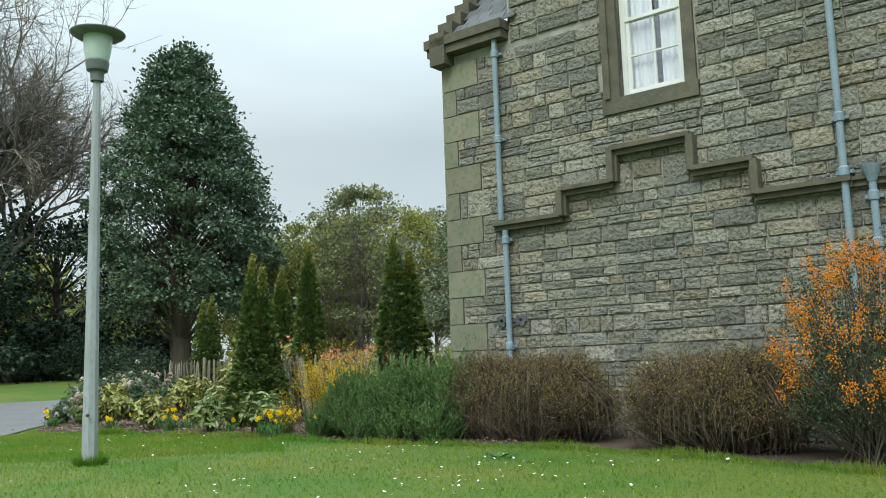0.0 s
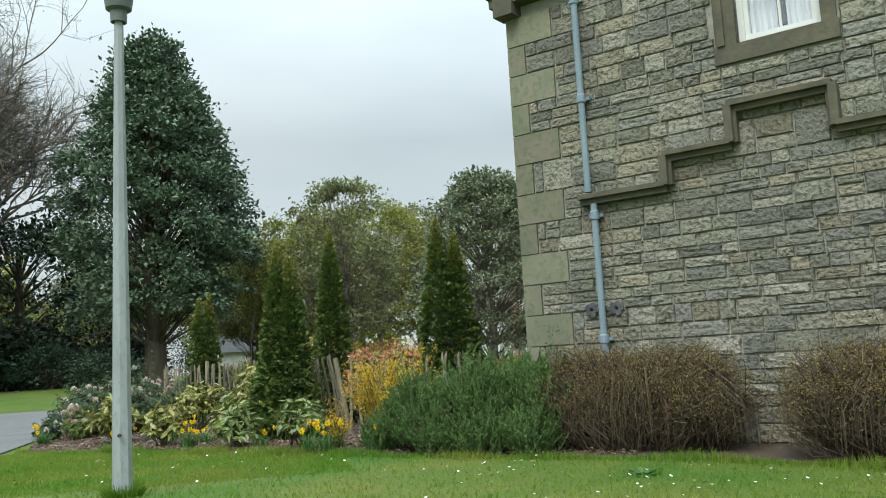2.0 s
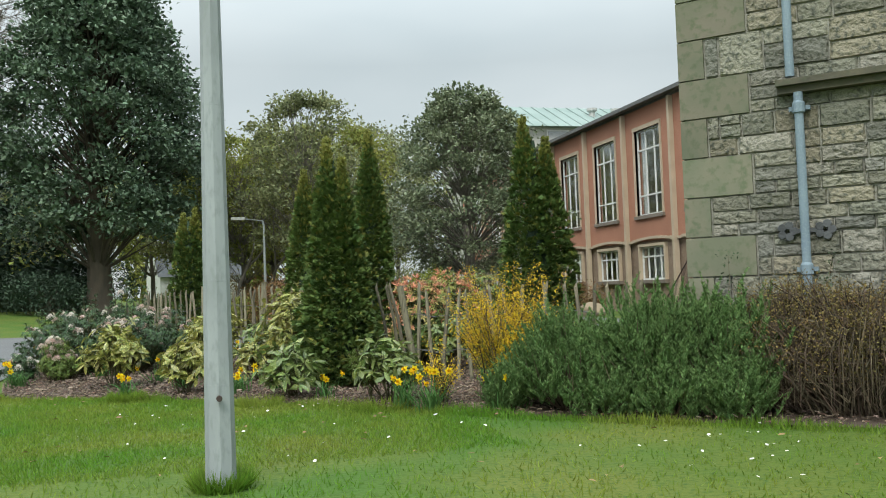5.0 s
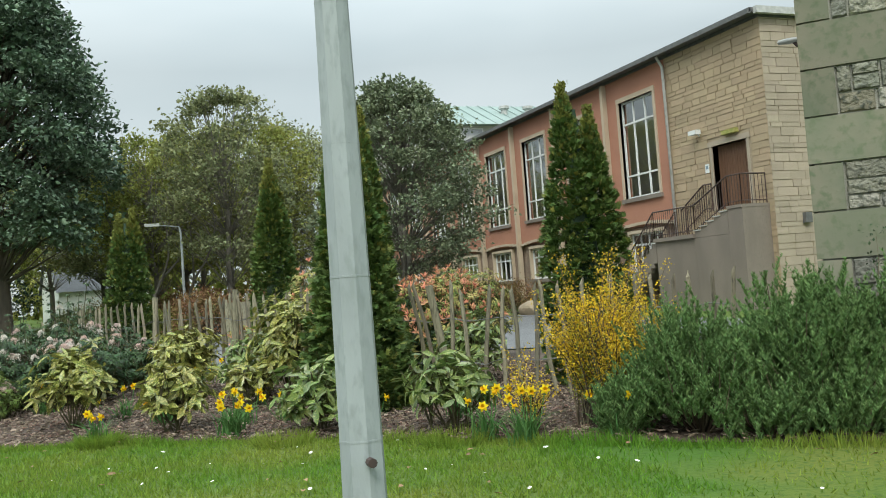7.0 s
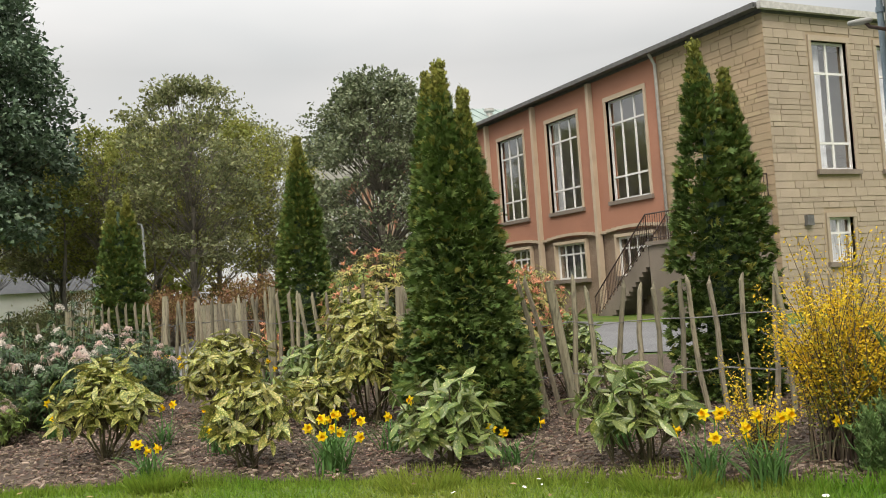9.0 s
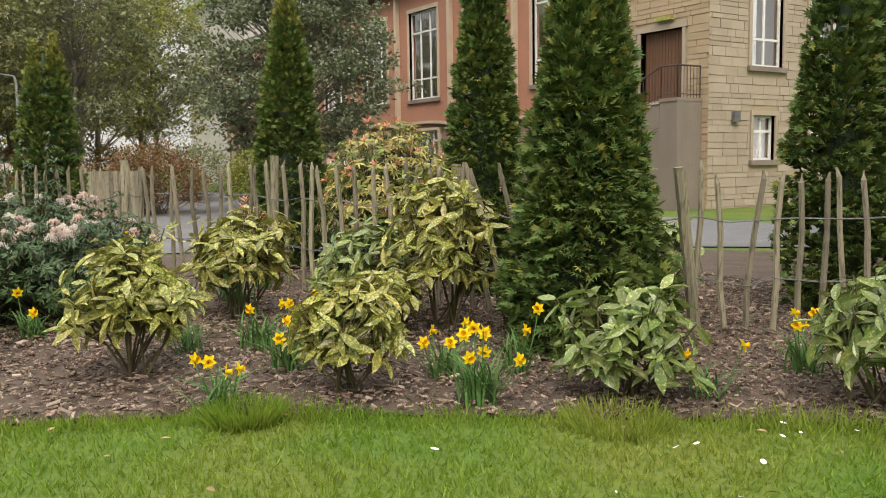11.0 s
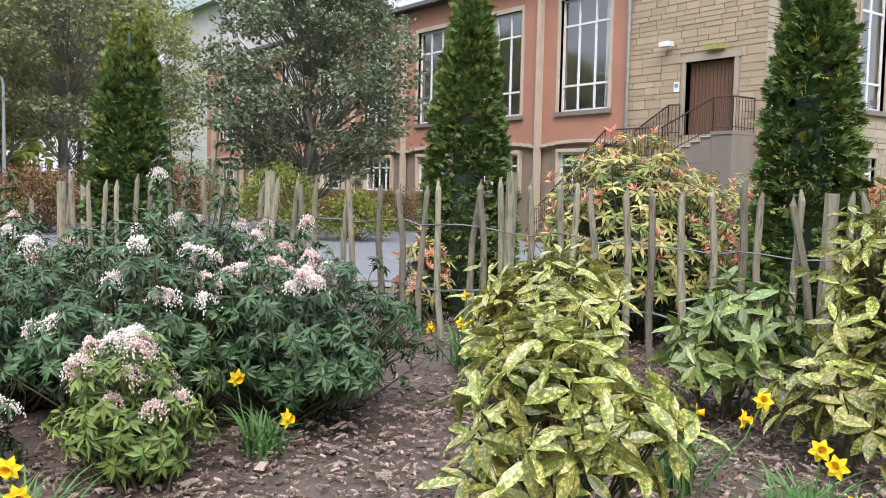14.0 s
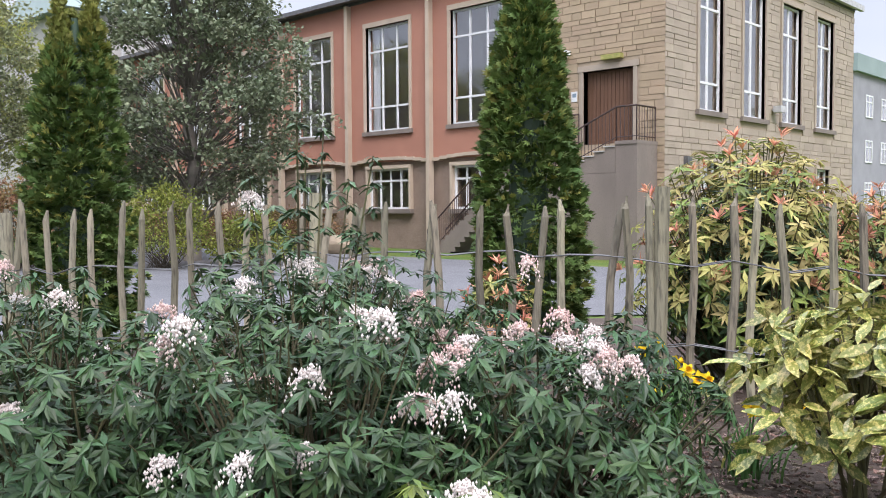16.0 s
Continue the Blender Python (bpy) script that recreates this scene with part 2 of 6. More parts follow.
M_auc = mat("spotted_laurel_leaf", (0.12, 0.165, 0.028), (0.205, 0.225, 0.045), scale=4, fine=12, bump=0, island=0.35, spots=(0.53, 0.465, 0.15), spot_scale=75, spot_size=0.46, rough=0.32, spec=0.55, trans=0.18)
M_auc_dark = mat("green_laurel_leaf", (0.10, 0.165, 0.04), (0.165, 0.22, 0.06), scale=4, fine=12, bump=0, island=0.35, spots=(0.43, 0.43, 0.155), spot_scale=70, spot_size=0.40, rough=0.3, spec=0.55, trans=0.18)
M_stem = mat("green_brown_stem", (0.10, 0.10, 0.045), (0.075, 0.06, 0.035), bump=0.2, fine=40)
M_pieris = mat("pieris_leaf", (0.034, 0.074, 0.025), (0.055, 0.102, 0.036), scale=2, fine=12, bump=0, island=0.5, rough=0.42, spec=0.35, trans=0.06)
M_pieris_y = mat("lime_pieris_leaf", (0.18, 0.24, 0.05), (0.13, 0.19, 0.045), scale=3, fine=12, bump=0, island=0.35, rough=0.4, trans=0.2)
M_flower = mat("white_panicle", (0.82, 0.76, 0.70), (0.74, 0.66, 0.60), scale=9, fine=60, bump=0, island=0.2, trans=0.2)
M_flower_p = mat("pink_panicle", (0.68, 0.47, 0.41), (0.74, 0.63, 0.57), scale=7, fine=60, bump=0, island=0.3, trans=0.2)
M_flame = mat("coral_new_leaf", (0.68, 0.27, 0.18), (0.64, 0.36, 0.21), scale=5, fine=12, bump=0, island=0.3, trans=0.25)
M_cream = mat("cream_young_leaf", (0.48, 0.405, 0.165), (0.31, 0.32, 0.09), scale=4, fine=12, bump=0, island=0.35, trans=0.25)
M_rose = mat("rosemary_needle", (0.145, 0.24, 0.082), (0.11, 0.185, 0.06), scale=3, fine=20, bump=0, island=0.35, trans=0.12)
M_yellowbush = mat("yellow_shrub_leaf", (0.70, 0.48, 0.03), (0.55, 0.41, 0.04), scale=3, fine=14, bump=0, island=0.3, trans=0.25)
M_orange = mat("orange_blossom", (0.72, 0.27, 0.025), (0.60, 0.22, 0.02), scale=5, fine=20, bump=0, island=0.3, trans=0.2)
M_darkleaf = mat("small_dark_leaf", (0.045, 0.075, 0.035), (0.06, 0.09, 0.045), scale=4, fine=20, bump=0, island=0.4)
M_daff = mat("daffodil_petal", (0.87, 0.68, 0.02), (0.84, 0.62, 0.018), scale=20, fine=60, bump=0, trans=0.25)
M_daffcup = mat("daffodil_trumpet", (0.86, 0.53, 0.01), (0.82, 0.48, 0.01), scale=20, fine=60, bump=0, trans=0.2)
M_daffleaf = mat("daffodil_leaf", (0.095, 0.20, 0.055), (0.075, 0.16, 0.045), scale=5, fine=30, bump=0, island=0.3, trans=0.2)
M_daisy = mat("daisy_petal", (0.80, 0.80, 0.76), (0.74, 0.74, 0.7), bump=0)
M_redshrub = mat("bronze_shrub_leaf", (0.26, 0.13, 0.075), (0.20, 0.15, 0.06), scale=2, fine=12, bump=0, island=0.4, trans=0.2)
M_lime = mat("lime_shrub_leaf", (0.24, 0.26, 0.05), (0.18, 0.22, 0.05), scale=2, fine=12, bump=0, island=0.4, trans=0.25)
M_dry = mat("fallen_leaf", (0.30, 0.21, 0.11), (0.22, 0.14, 0.08), bump=0, island=0.4)


def glass_mat(name, tint, rough=0.03):
    m = bpy.data.materials.new(name)
    m.use_nodes = True
    b = m.node_tree.nodes["Principled BSDF"]
    b.inputs["Base Color"].default_value = (*tint, 1)
    b.inputs["Roughness"].default_value = rough
    b.inputs["Transmission Weight"].default_value = 1.0
    b.inputs["IOR"].default_value = 2.1
    return m


M_glass = glass_mat("window_glass", (0.93, 0.96, 0.97))

# ---- mesh helpers ----
RNG = np.random.default_rng(7)


class Heap:
    """Collects vertices and faces, then makes one mesh."""

    def __init__(self):
        self.v, self.f, self.n = [], {3: [], 4: []}, 0

    def add(self, verts, faces):
        verts = np.asarray(verts, float).reshape(-1, 3)
        self.v.append(verts)
        faces = np.asarray(faces, int)
        self.f[faces.shape[1]].append(faces + self.n)
        self.n += len(verts)

    def scatter(self, tv, tf, rot, pos):
        """Copies of a template: rot (n,3,3) whose columns are its scaled axes, pos (n,3)."""
        tv, tf, pos = np.asarray(tv, float), np.asarray(tf, int), np.asarray(pos, float)
        n, k = len(pos), len(tv)
        if not n:
            return
        v = np.einsum("nij,kj->nki", rot, tv) + pos[:, None, :]
        f = tf[None] + (np.arange(n) * k)[:, None, None]
        self.add(v.reshape(-1, 3), f.reshape(-1, tf.shape[1]))

    def box(self, a, b):
        (x0, y0, z0), (x1, y1, z1) = a, b
        self.add([(x0, y0, z0), (x1, y0, z0), (x1, y1, z0), (x0, y1, z0), (x0, y0, z1), (x1, y0, z1), (x1, y1, z1), (x0, y1, z1)],
                 [(0, 3, 2, 1), (4, 5, 6, 7), (0, 1, 5, 4), (1, 2, 6, 5), (2, 3, 7, 6), (3, 0, 4, 7)])

    def tube(self, pts, radii, sides=6, cap=True):
        pts = np.asarray(pts, float)
        k = len(pts)
        radii = np.broadcast_to(np.asarray(radii, float), (k,))
        d = np.gradient(pts, axis=0)
        d /= np.linalg.norm(d, axis=1)[:, None] + 1e-9
        hint = np.where(np.abs(d[:, 2:3]) > 0.9, np.array([[1.0, 0, 0]]), np.array([[0, 0, 1.0]]))
        a = np.cross(d, hint)
        a /= np.linalg.norm(a, axis=1)[:, None] + 1e-9
        b = np.cross(d, a)
        ang = np.linspace(0, 2 * np.pi, sides, endpoint=False)
        ring = pts[:, None] + radii[:, None, None] * (np.cos(ang)[None, :, None] * a[:, None] + np.sin(ang)[None, :, None] * b[:, None])
        i, j = np.meshgrid(np.arange(k - 1), np.arange(sides), indexing="ij")
        i, j = i.ravel(), j.ravel()
        j2 = (j + 1) % sides
        self.add(ring.reshape(-1, 3), np.stack([i * sides + j, i * sides + j2, (i + 1) * sides + j2, (i + 1) * sides + j], 1))
        if cap:
            base = self.n - k * sides
            for o in (0, (k - 1) * sides):
                c = [base + o + s for s in range(sides)]
                for s in range(1, sides - 1):
                    self.f[3].append(np.array([[c[0], c[s], c[s + 1]]]))

    def lathe(self, profile, sides=24, centre=(0, 0, 0)):
        """Turned shape: profile of (radius, z)."""
        p = np.asarray(profile, float)
        ang = np.linspace(0, 2 * np.pi, sides, endpoint=False)
        v = np.stack([p[:, 0:1] * np.cos(ang), p[:, 0:1] * np.sin(ang), np.repeat(p[:, 1:2], sides, 1)], 2) + np.asarray(centre, float)
        k = len(p)
        i, j = np.meshgrid(np.arange(k - 1), np.arange(sides), indexing="ij")
        i, j = i.ravel(), j.ravel()
        j2 = (j + 1) % sides
        self.add(v.reshape(-1, 3), np.stack([i * sides + j, i * sides + j2, (i + 1) * sides + j2, (i + 1) * sides + j], 1))

    def mesh(self, name, material=None, smooth=False):
        me = bpy.data.meshes.new(name)
        v = np.concatenate(self.v) if self.v else np.zeros((0, 3))
        loops, starts, at = [], [], 0
        for k in (3, 4):
            if self.f[k]:
                f = np.concatenate(self.f[k])
                loops.append(f.ravel())
                starts.append(at + np.arange(len(f)) * k)
                at += f.size
        loops = np.concatenate(loops)
        starts = np.concatenate(starts)
        me.vertices.add(len(v))
        me.vertices.foreach_set("co", v.ravel())
        me.loops.add(len(loops))
        me.loops.foreach_set("vertex_index", loops)
        me.polygons.add(len(starts))
        me.polygons.foreach_set("loop_start", starts)
        me.update(calc_edges=True)
        me.validate()
        if material:
            me.materials.append(material)
        me.polygons.foreach_set("use_smooth", np.full(len(me.polygons), smooth))
        return me


def part(name, heap, material, parent=None, label="", smooth=False):
    """One mesh object, under a thing or part when a parent is given."""
    ob = new(name, heap.mesh(name, material, smooth) if isinstance(heap, Heap) else heap)
    if parent:
        ob.parent = parent
    if label:
        ob["label"] = label
    return ob


def thing(name, m, label, category, group="", kind=""):
    ob = new(name)
    ob.matrix_world = m
    ob.empty_display_size = 0.1
    return tagged(ob, label, category, group, kind)


def unit(v):
    v = np.asarray(v, float)
    return v / (np.linalg.norm(v, axis=-1, keepdims=True) + 1e-9)


def frames(d, up, length, width, thick=None):
    """Rotation-and-scale columns for templates whose y runs along d and z towards up."""
    d = unit(d)
    x = unit(np.cross(d, up))
    z = np.cross(x, d)
    length, width = np.broadcast_to(length, len(d)), np.broadcast_to(width, len(d))
    thick = width if thick is None else np.broadcast_to(thick, len(d))
    return np.stack([x * width[:, None], d * length[:, None], z * thick[:, None]], 2)


LEAF_V = [(0, 0, 0), (-0.5, 0.42, 0.16), (0.5, 0.42, 0.16), (0, 0.5, 0.0), (0, 1.0, -0.22)]
LEAF_F = [(0, 2, 3), (0, 3, 1), (3, 2, 4), (3, 4, 1)]
FAN_V = [(0, 0, 0), (-0.42, 0.52, 0.02), (-0.2, 0.5, 0.05), (-0.26, 0.86, -0.06), (-0.06, 0.62, 0.03), (0.02, 1.0, -0.12), (0.1, 0.6, 0.03), (0.3, 0.84, -0.06), (0.2, 0.48, 0.05), (0.44, 0.5, 0.02)]
FAN_F = [(0, 2, 1), (0, 4, 2), (2, 4, 3), (0, 6, 4), (4, 6, 5), (0, 8, 6), (6, 8, 7), (0, 9, 8)]
LEAF2_V = [(0, 0, 0), (-0.5, 0.48, 0.2), (0.5, 0.48, 0.2), (0, 1.0, -0.15)]
LEAF2_F = [(0, 2, 1), (2, 3, 1)]
BLADE_V = [(-0.5, 0, 0), (0.5, 0, 0), (0.3, 0.6, 0.15), (-0.3, 0.6, 0.15), (0, 1, 0.45)]
BLADE_F = [(0, 1, 2), (0, 2, 3), (3, 2, 4)]


def sphere_dirs(n, rng, low=-1.0):
    z = rng.uniform(low, 1, n)
    a = rng.uniform(0, 2 * np.pi, n)
    r = np.sqrt(1 - z * z)
    return np.stack([r * np.cos(a), r * np.sin(a), z], 1)


def leaf_cloud(heap, pts, out, rng, length, width, spread=0.8, tv=LEAF_V, tf=LEAF_F, drop=0.0):
    """Leaves at points, roughly facing outwards."""
    n = len(pts)
    d = unit(out + spread * rng.normal(size=(n, 3)) + np.array([0, 0, -drop]))
    up = unit(np.array([0, 0, 1.0]) + 0.5 * rng.normal(size=(n, 3)))
    s = rng.uniform(0.7, 1.3, n)
    heap.scatter(tv, tf, frames(d, up, length * s, width * s), pts)


def whorls(heap, tips, dirs, rng, per, length, width, lift=0.25):
    """Rosettes of leaves round shoot tips."""
    n = len(tips)
    d = unit(dirs)
    hint = np.where(np.abs(d[:, 2:3]) > 0.9, np.array([[1.0, 0, 0]]), np.array([[0, 0, 1.0]]))
    a = unit(np.cross(d, hint))
    b = np.cross(d, a)
    for k in range(per):
        ang = 2 * np.pi * k / per + rng.uniform(-0.35, 0.35, n)
        tilt = lift + rng.uniform(-0.35, 0.35, n)
        out = np.cos(ang)[:, None] * a + np.sin(ang)[:, None] * b
        ld = unit(out + tilt[:, None] * d)
        s = rng.uniform(0.65, 1.2, n)
        heap.scatter(LEAF_V, LEAF_F, frames(ld, d + 0.15 * rng.normal(size=(n, 3)), length * s, width * s), tips - d * rng.uniform(0, 0.03, n)[:, None])


# ---- the ground ----


def smooth(a, b, v):
    t = np.clip((np.asarray(v, float) - a) / (b - a), 0, 1)
    return t * t * (3 - 2 * t)


def ground_z(x, y):
    x, y = np.asarray(x, float), np.asarray(y, float)
    z = -0.30 * (1 - smooth(0.5, 8.5, y))
    z = z - 0.38 * smooth(19, 31, y + 0.45 * x) * smooth(-7, -1, x)
    z = z + 0.75 * smooth(22, 48, y) * (1 - smooth(-12, -3, x))
    z = z + 0.15 * np.exp(-((x + 2.6) ** 2 + (y - 19.8) ** 2) / 5.0)
    return z


def gz(x, y):
    return float(ground_z(x, y))


def inside(poly, x, y):
    x, y = np.asarray(x, float), np.asarray(y, float)
    res = np.zeros(x.shape, bool)
    n = len(poly)
    for i in range(n):
        (x0, y0), (x1, y1) = poly[i], poly[(i + 1) % n]
        hit = ((y0 > y) != (y1 > y)) & (x < (x1 - x0) * (y - y0) / (y1 - y0 + 1e-12) + x0)
        res ^= hit
    return res


BED = [(5.6, 5.2), (4.6, 6.8), (3.75, 8.1), (2.6, 9.9), (0.9, 11.3), (-0.04, 12.15), (-0.7, 12.9), (-1.4, 13.65), (-2.2, 14.35), (-2.95, 14.95), (-3.6, 15.5), (-4.5, 15.92), (-5.15, 16.33),
       (-5.35, 17.2), (-5.6, 18.5), (-5.65, 20.6), (-5.2, 22.8), (-4.3, 24.6), (-2.0, 25.9), (0.8, 25.1), (4.0, 21.0), (5.4, 17.5), (4.5, 14.6), (2.6, 12.6), (6.6, 8.4), (7.4, 6.4)]
ROAD = [(-16, 6), (-9.5, 9), (-6.6, 12.0), (-5.5, 15.2), (-5.7, 18.5), (-5.8, 21), (-5.0, 23.6), (-3.6, 25.6), (-1.5, 26.2), (1, 25.4), (4.5, 21), (8, 15), (13, 11), (17, 14), (13.4, 21),
        (13.2, 30), (13.0, 45), (12.6, 75), (0.5, 75), (0, 46), (-2, 37), (-6, 32.5), (-11, 30.5), (-17, 23), (-24, 12)]


def rounded(poly, rounds=2):
    """Corner-cut outline, for a soft edge."""
    p = [Vector(q) for q in poly]
    for _ in range(rounds):
        q = []
        for i, a in enumerate(p):
            b = p[(i + 1) % len(p)]
            q += [a * 0.75 + b * 0.25, a * 0.25 + b * 0.75]
        p = q
    return [tuple(v) for v in p]


BED_R, ROAD_R = rounded(BED), rounded(ROAD)


def sheet(name, poly, lift, material, label, category, swell=0.0):
    bm = bmesh.new()
    es = []
    vs = [bm.verts.new((x, y, 0)) for x, y in poly]
    for i, v in enumerate(vs):
        es.append(bm.edges.new((v, vs[(i + 1) % len(vs)])))
    bmesh.ops.triangle_fill(bm, use_beauty=True, edges=es)
    for _ in range(5):
        bmesh.ops.subdivide_edges(bm, edges=[e for e in bm.edges if e.calc_length() > 0.7], cuts=1)
    bmesh.ops.triangulate(bm, faces=bm.faces)
    border = {v for e in bm.edges if e.is_boundary for v in e.verts}
    for v in bm.verts:
        rise = swell * (0.5 + noise.noise((v.co.x * 0.9, v.co.y * 0.9, 3)) * 0.8) if v not in border else 0
        v.co.z = gz(v.co.x, v.co.y) + lift + max(rise, -0.01)
    bmesh.ops.recalc_face_normals(bm, faces=bm.faces)
    me = bpy.data.meshes.new(name)
    bm.to_mesh(me)
    bm.free()
    me.materials.append(material)
    for f in me.polygons:
        if f.normal.z < 0:
            me.flip_normals()
            break
    return tagged(new(name, me), label, category, kind="structure")


def ground_sheet():
    xs = np.unique(np.concatenate([np.linspace(-900, -60, 15), np.linspace(-60, -14, 24), np.linspace(-14, 18, 81), np.linspace(18, 60, 15), np.linspace(60, 900, 15)]))
    ys = np.unique(np.concatenate([np.linspace(-600, -30, 10), np.linspace(-30, -2, 12), np.linspace(-2, 40, 106), np.linspace(40, 90, 20), np.linspace(90, 1200, 15)]))
    X, Y = np.meshgrid(xs, ys, indexing="ij")
    Z = ground_z(X, Y)
    for poly in (BED_R, ROAD_R):
        deep = np.ones(X.shape, bool)
        for ox, oy in ((0.5, 0.5), (-0.5, 0.5), (0.5, -0.5), (-0.5, -0.5)):
            deep &= inside(poly, X + ox, Y + oy)
        Z = Z - 0.08 * deep
    h = Heap()
    nx, ny = len(xs), len(ys)
    i, j = np.meshgrid(np.arange(nx - 1), np.arange(ny - 1), indexing="ij")
    i, j = i.ravel(), j.ravel()
    h.add(np.stack([X, Y, Z], 2).reshape(-1, 3), np.stack([i * ny + j, (i + 1) * ny + j, (i + 1) * ny + j + 1, i * ny + j + 1], 1))
    return tagged(part("ground", h, M_lawn, smooth=True), "mown green lawn with moss and daisies", "lawn", kind="structure")


ground_sheet()
sheet("road", ROAD_R, 0.02, M_road, "grey tarmac drive curving round the planted bed", "road")
sheet("planting_bed", BED_R, 0.012, M_mulch, "planting bed of dark soil under bark mulch", "flower bed", swell=0.0)


def panels(heap, u0, u1, z0, z1, holes, place):
    """Wall boxes round openings; place(u, d, z) maps along, depth and height to the world."""
    us = sorted({u0, u1, *[v for h in holes for v in h[:2]]})
    zs = sorted({z0, z1, *[v for h in holes for v in h[2:]]})
    for a, b in zip(us, us[1:]):
        if a < u0 or b > u1:
            continue
        lo = None
        spans = []
        for c, d in zip(zs, zs[1:]):
            if c < z0 or d > z1:
                continue
            mid = ((a + b) / 2, (c + d) / 2)
            open_ = any(h[0] < mid[0] < h[1] and h[2] < mid[1] < h[3] for h in holes)
            if not open_:
                if spans and spans[-1][1] == c:
                    spans[-1][1] = d
                else:
                    spans.append([c, d])
        for c, d in spans:
            place(heap, a, b, c, d)


# ---- the stone house: local x along its front, y into the house ----
HOUSE = pose(2.31, 11.976, 0, 0, 0, -46.15)
house = thing("stone_house", HOUSE, "old grey-green rubble sandstone house with crow-stepped gable", "house", kind="structure")
HU0, HU1 = -0.85, 11.0
WIN = (2.07, 2.95, 4.32, 6.55)


def rub(heap, a, b, c, d):
    heap.box((a, 0.035, c), (b, 0.45, d))


h = Heap()
panels(h, HU0 + 0.04, HU1, -0.6, 5.55, [(WIN[0], WIN[1], WIN[2], 5.55)], rub)
panels(h, 0.36, HU1, 5.55, 9.5, [(WIN[0], WIN[1], 5.55, WIN[3])], rub)
h.box((HU0 + 0.04, 0.45, -0.6), (HU0 + 0.45, 9.1, 5.55))
h.box((0.36, 0.45, 5.55), (0.72, 5.0, 9.5))
h.box((HU1 - 0.4, 0.45, -0.6), (HU1, 9.1, 9.5))
h.box((HU0 + 0.45, 8.7, -0.6), (HU1 - 0.4, 9.1, 9.5))
house_wall = part("wall", h, M_mortar, house, "lime mortar wall core")
h = Heap()
h.box((HU0 + 0.45, 0.46, 9.45), (HU1 - 0.4, 8.7, 9.6))
part("roof_deck", h, M_slate, house)

# stone faces
def stone_variant(rng, k):
    u = np.array([-0.5, -0.465, -0.24, 0.0, 0.24, 0.465, 0.5])
    n = len(u)
    h = Heap()
    X, Z = np.meshgrid(u, u, indexing="ij")
    edge = 1.0 * (np.abs(X) < 0.49) * (np.abs(Z) < 0.49)
    Y = -edge * (0.7 + 0.42 * rng.random((n, n)) * (0.4 + 0.6 * (np.abs(X) < 0.4) * (np.abs(Z) < 0.4))) - 0.05
    X2 = X + (np.abs(X) < 0.45) * rng.normal(0, 0.03, (n, n)) + (np.abs(X) >= 0.45) * rng.normal(0, 0.008, (n, n))
    Z2 = Z + (np.abs(Z) < 0.45) * rng.normal(0, 0.03, (n, n)) + (np.abs(Z) >= 0.45) * rng.normal(0, 0.018, (n, n))
    i, j = np.meshgrid(np.arange(n - 1), np.arange(n - 1), indexing="ij")
    i, j = i.ravel(), j.ravel()
    f = np.stack([i * n + j, (i + 1) * n + j, (i + 1) * n + j + 1, i * n + j + 1], 1)
    v = np.stack([X2, Y, Z2], 2).reshape(-1, 3)
    h.add(v, f)
    rim = [a * n for a in range(n)] + [(n - 1) * n + b for b in range(1, n)] + [a * n + n - 1 for a in range(n - 2, -1, -1)] + [b for b in range(n - 2, 0, -1)]
    vb = v[rim].copy()
    vf = v[rim].copy()
    vb[:, 1] = 1.0
    m = len(rim)
    h.add(np.concatenate([vf, vb]), [(a, a + m, (a + 1) % m + m, (a + 1) % m) for a in range(m)])
    return h


def coursed(rng, u0, u1, z0, z1, hmin, hmax, lmin, lmax):
    """Courses of stones as (u, z, length, height)."""
    out = []
    z = z0
    while z < z1 - 0.05:
        ht = min(rng.uniform(hmin, hmax), z1 - z)
        u = u0 + rng.uniform(-0.3, 0)
        while u < u1:
            ln = rng.uniform(lmin, lmax) * (0.7 + 0.3 * ht / hmax)
            a, b = max(u, u0), min(u + ln, u1)
            if b - a > 0.08:
                if ht > 0.19 and rng.random() < (0.22 if ht < 0.3 else 0.7) and b - a > 0.2:
                    cut = ht * rng.uniform(0.4, 0.6)
                    out += [((a + b) / 2, z + cut / 2, b - a, cut), ((a + b) / 2, z + (cut + ht) / 2, b - a, ht - cut)]
                else:
                    out.append(((a + b) / 2, z + ht / 2, b - a, ht))
            u += ln
        z += ht
    return out


SURROUND = (1.82, 3.12, 4.12, 6.8)
srng = np.random.default_rng(3)
stones = []
# dressed corner stones: (foot, head, length along the front), long and short by turns
JOINTS = [3.07 - 0.382 * k for k in range(9, 0, -1)] + [3.07 + 0.39 * k for k in range(7)]
QUOINS = [(a, b, 0.66 if (i - 8) % 2 == 0 else 0.26) for i, (a, b) in enumerate(zip(JOINTS, JOINTS[1:]))]
low_rubble = []
for a, b, w in QUOINS:
    cuts = [0, *([[1], [0.44, 1], [0.56, 1], [0.5, 1], [0.3, 0.62, 1]][srng.integers(5)])]
    for f, g in zip(cuts, cuts[1:]):
        low_rubble += coursed(srng, HU0 + w, 7.5, a + (b - a) * f, a + (b - a) * g, 0.5, 0.6, 0.22, 0.7)
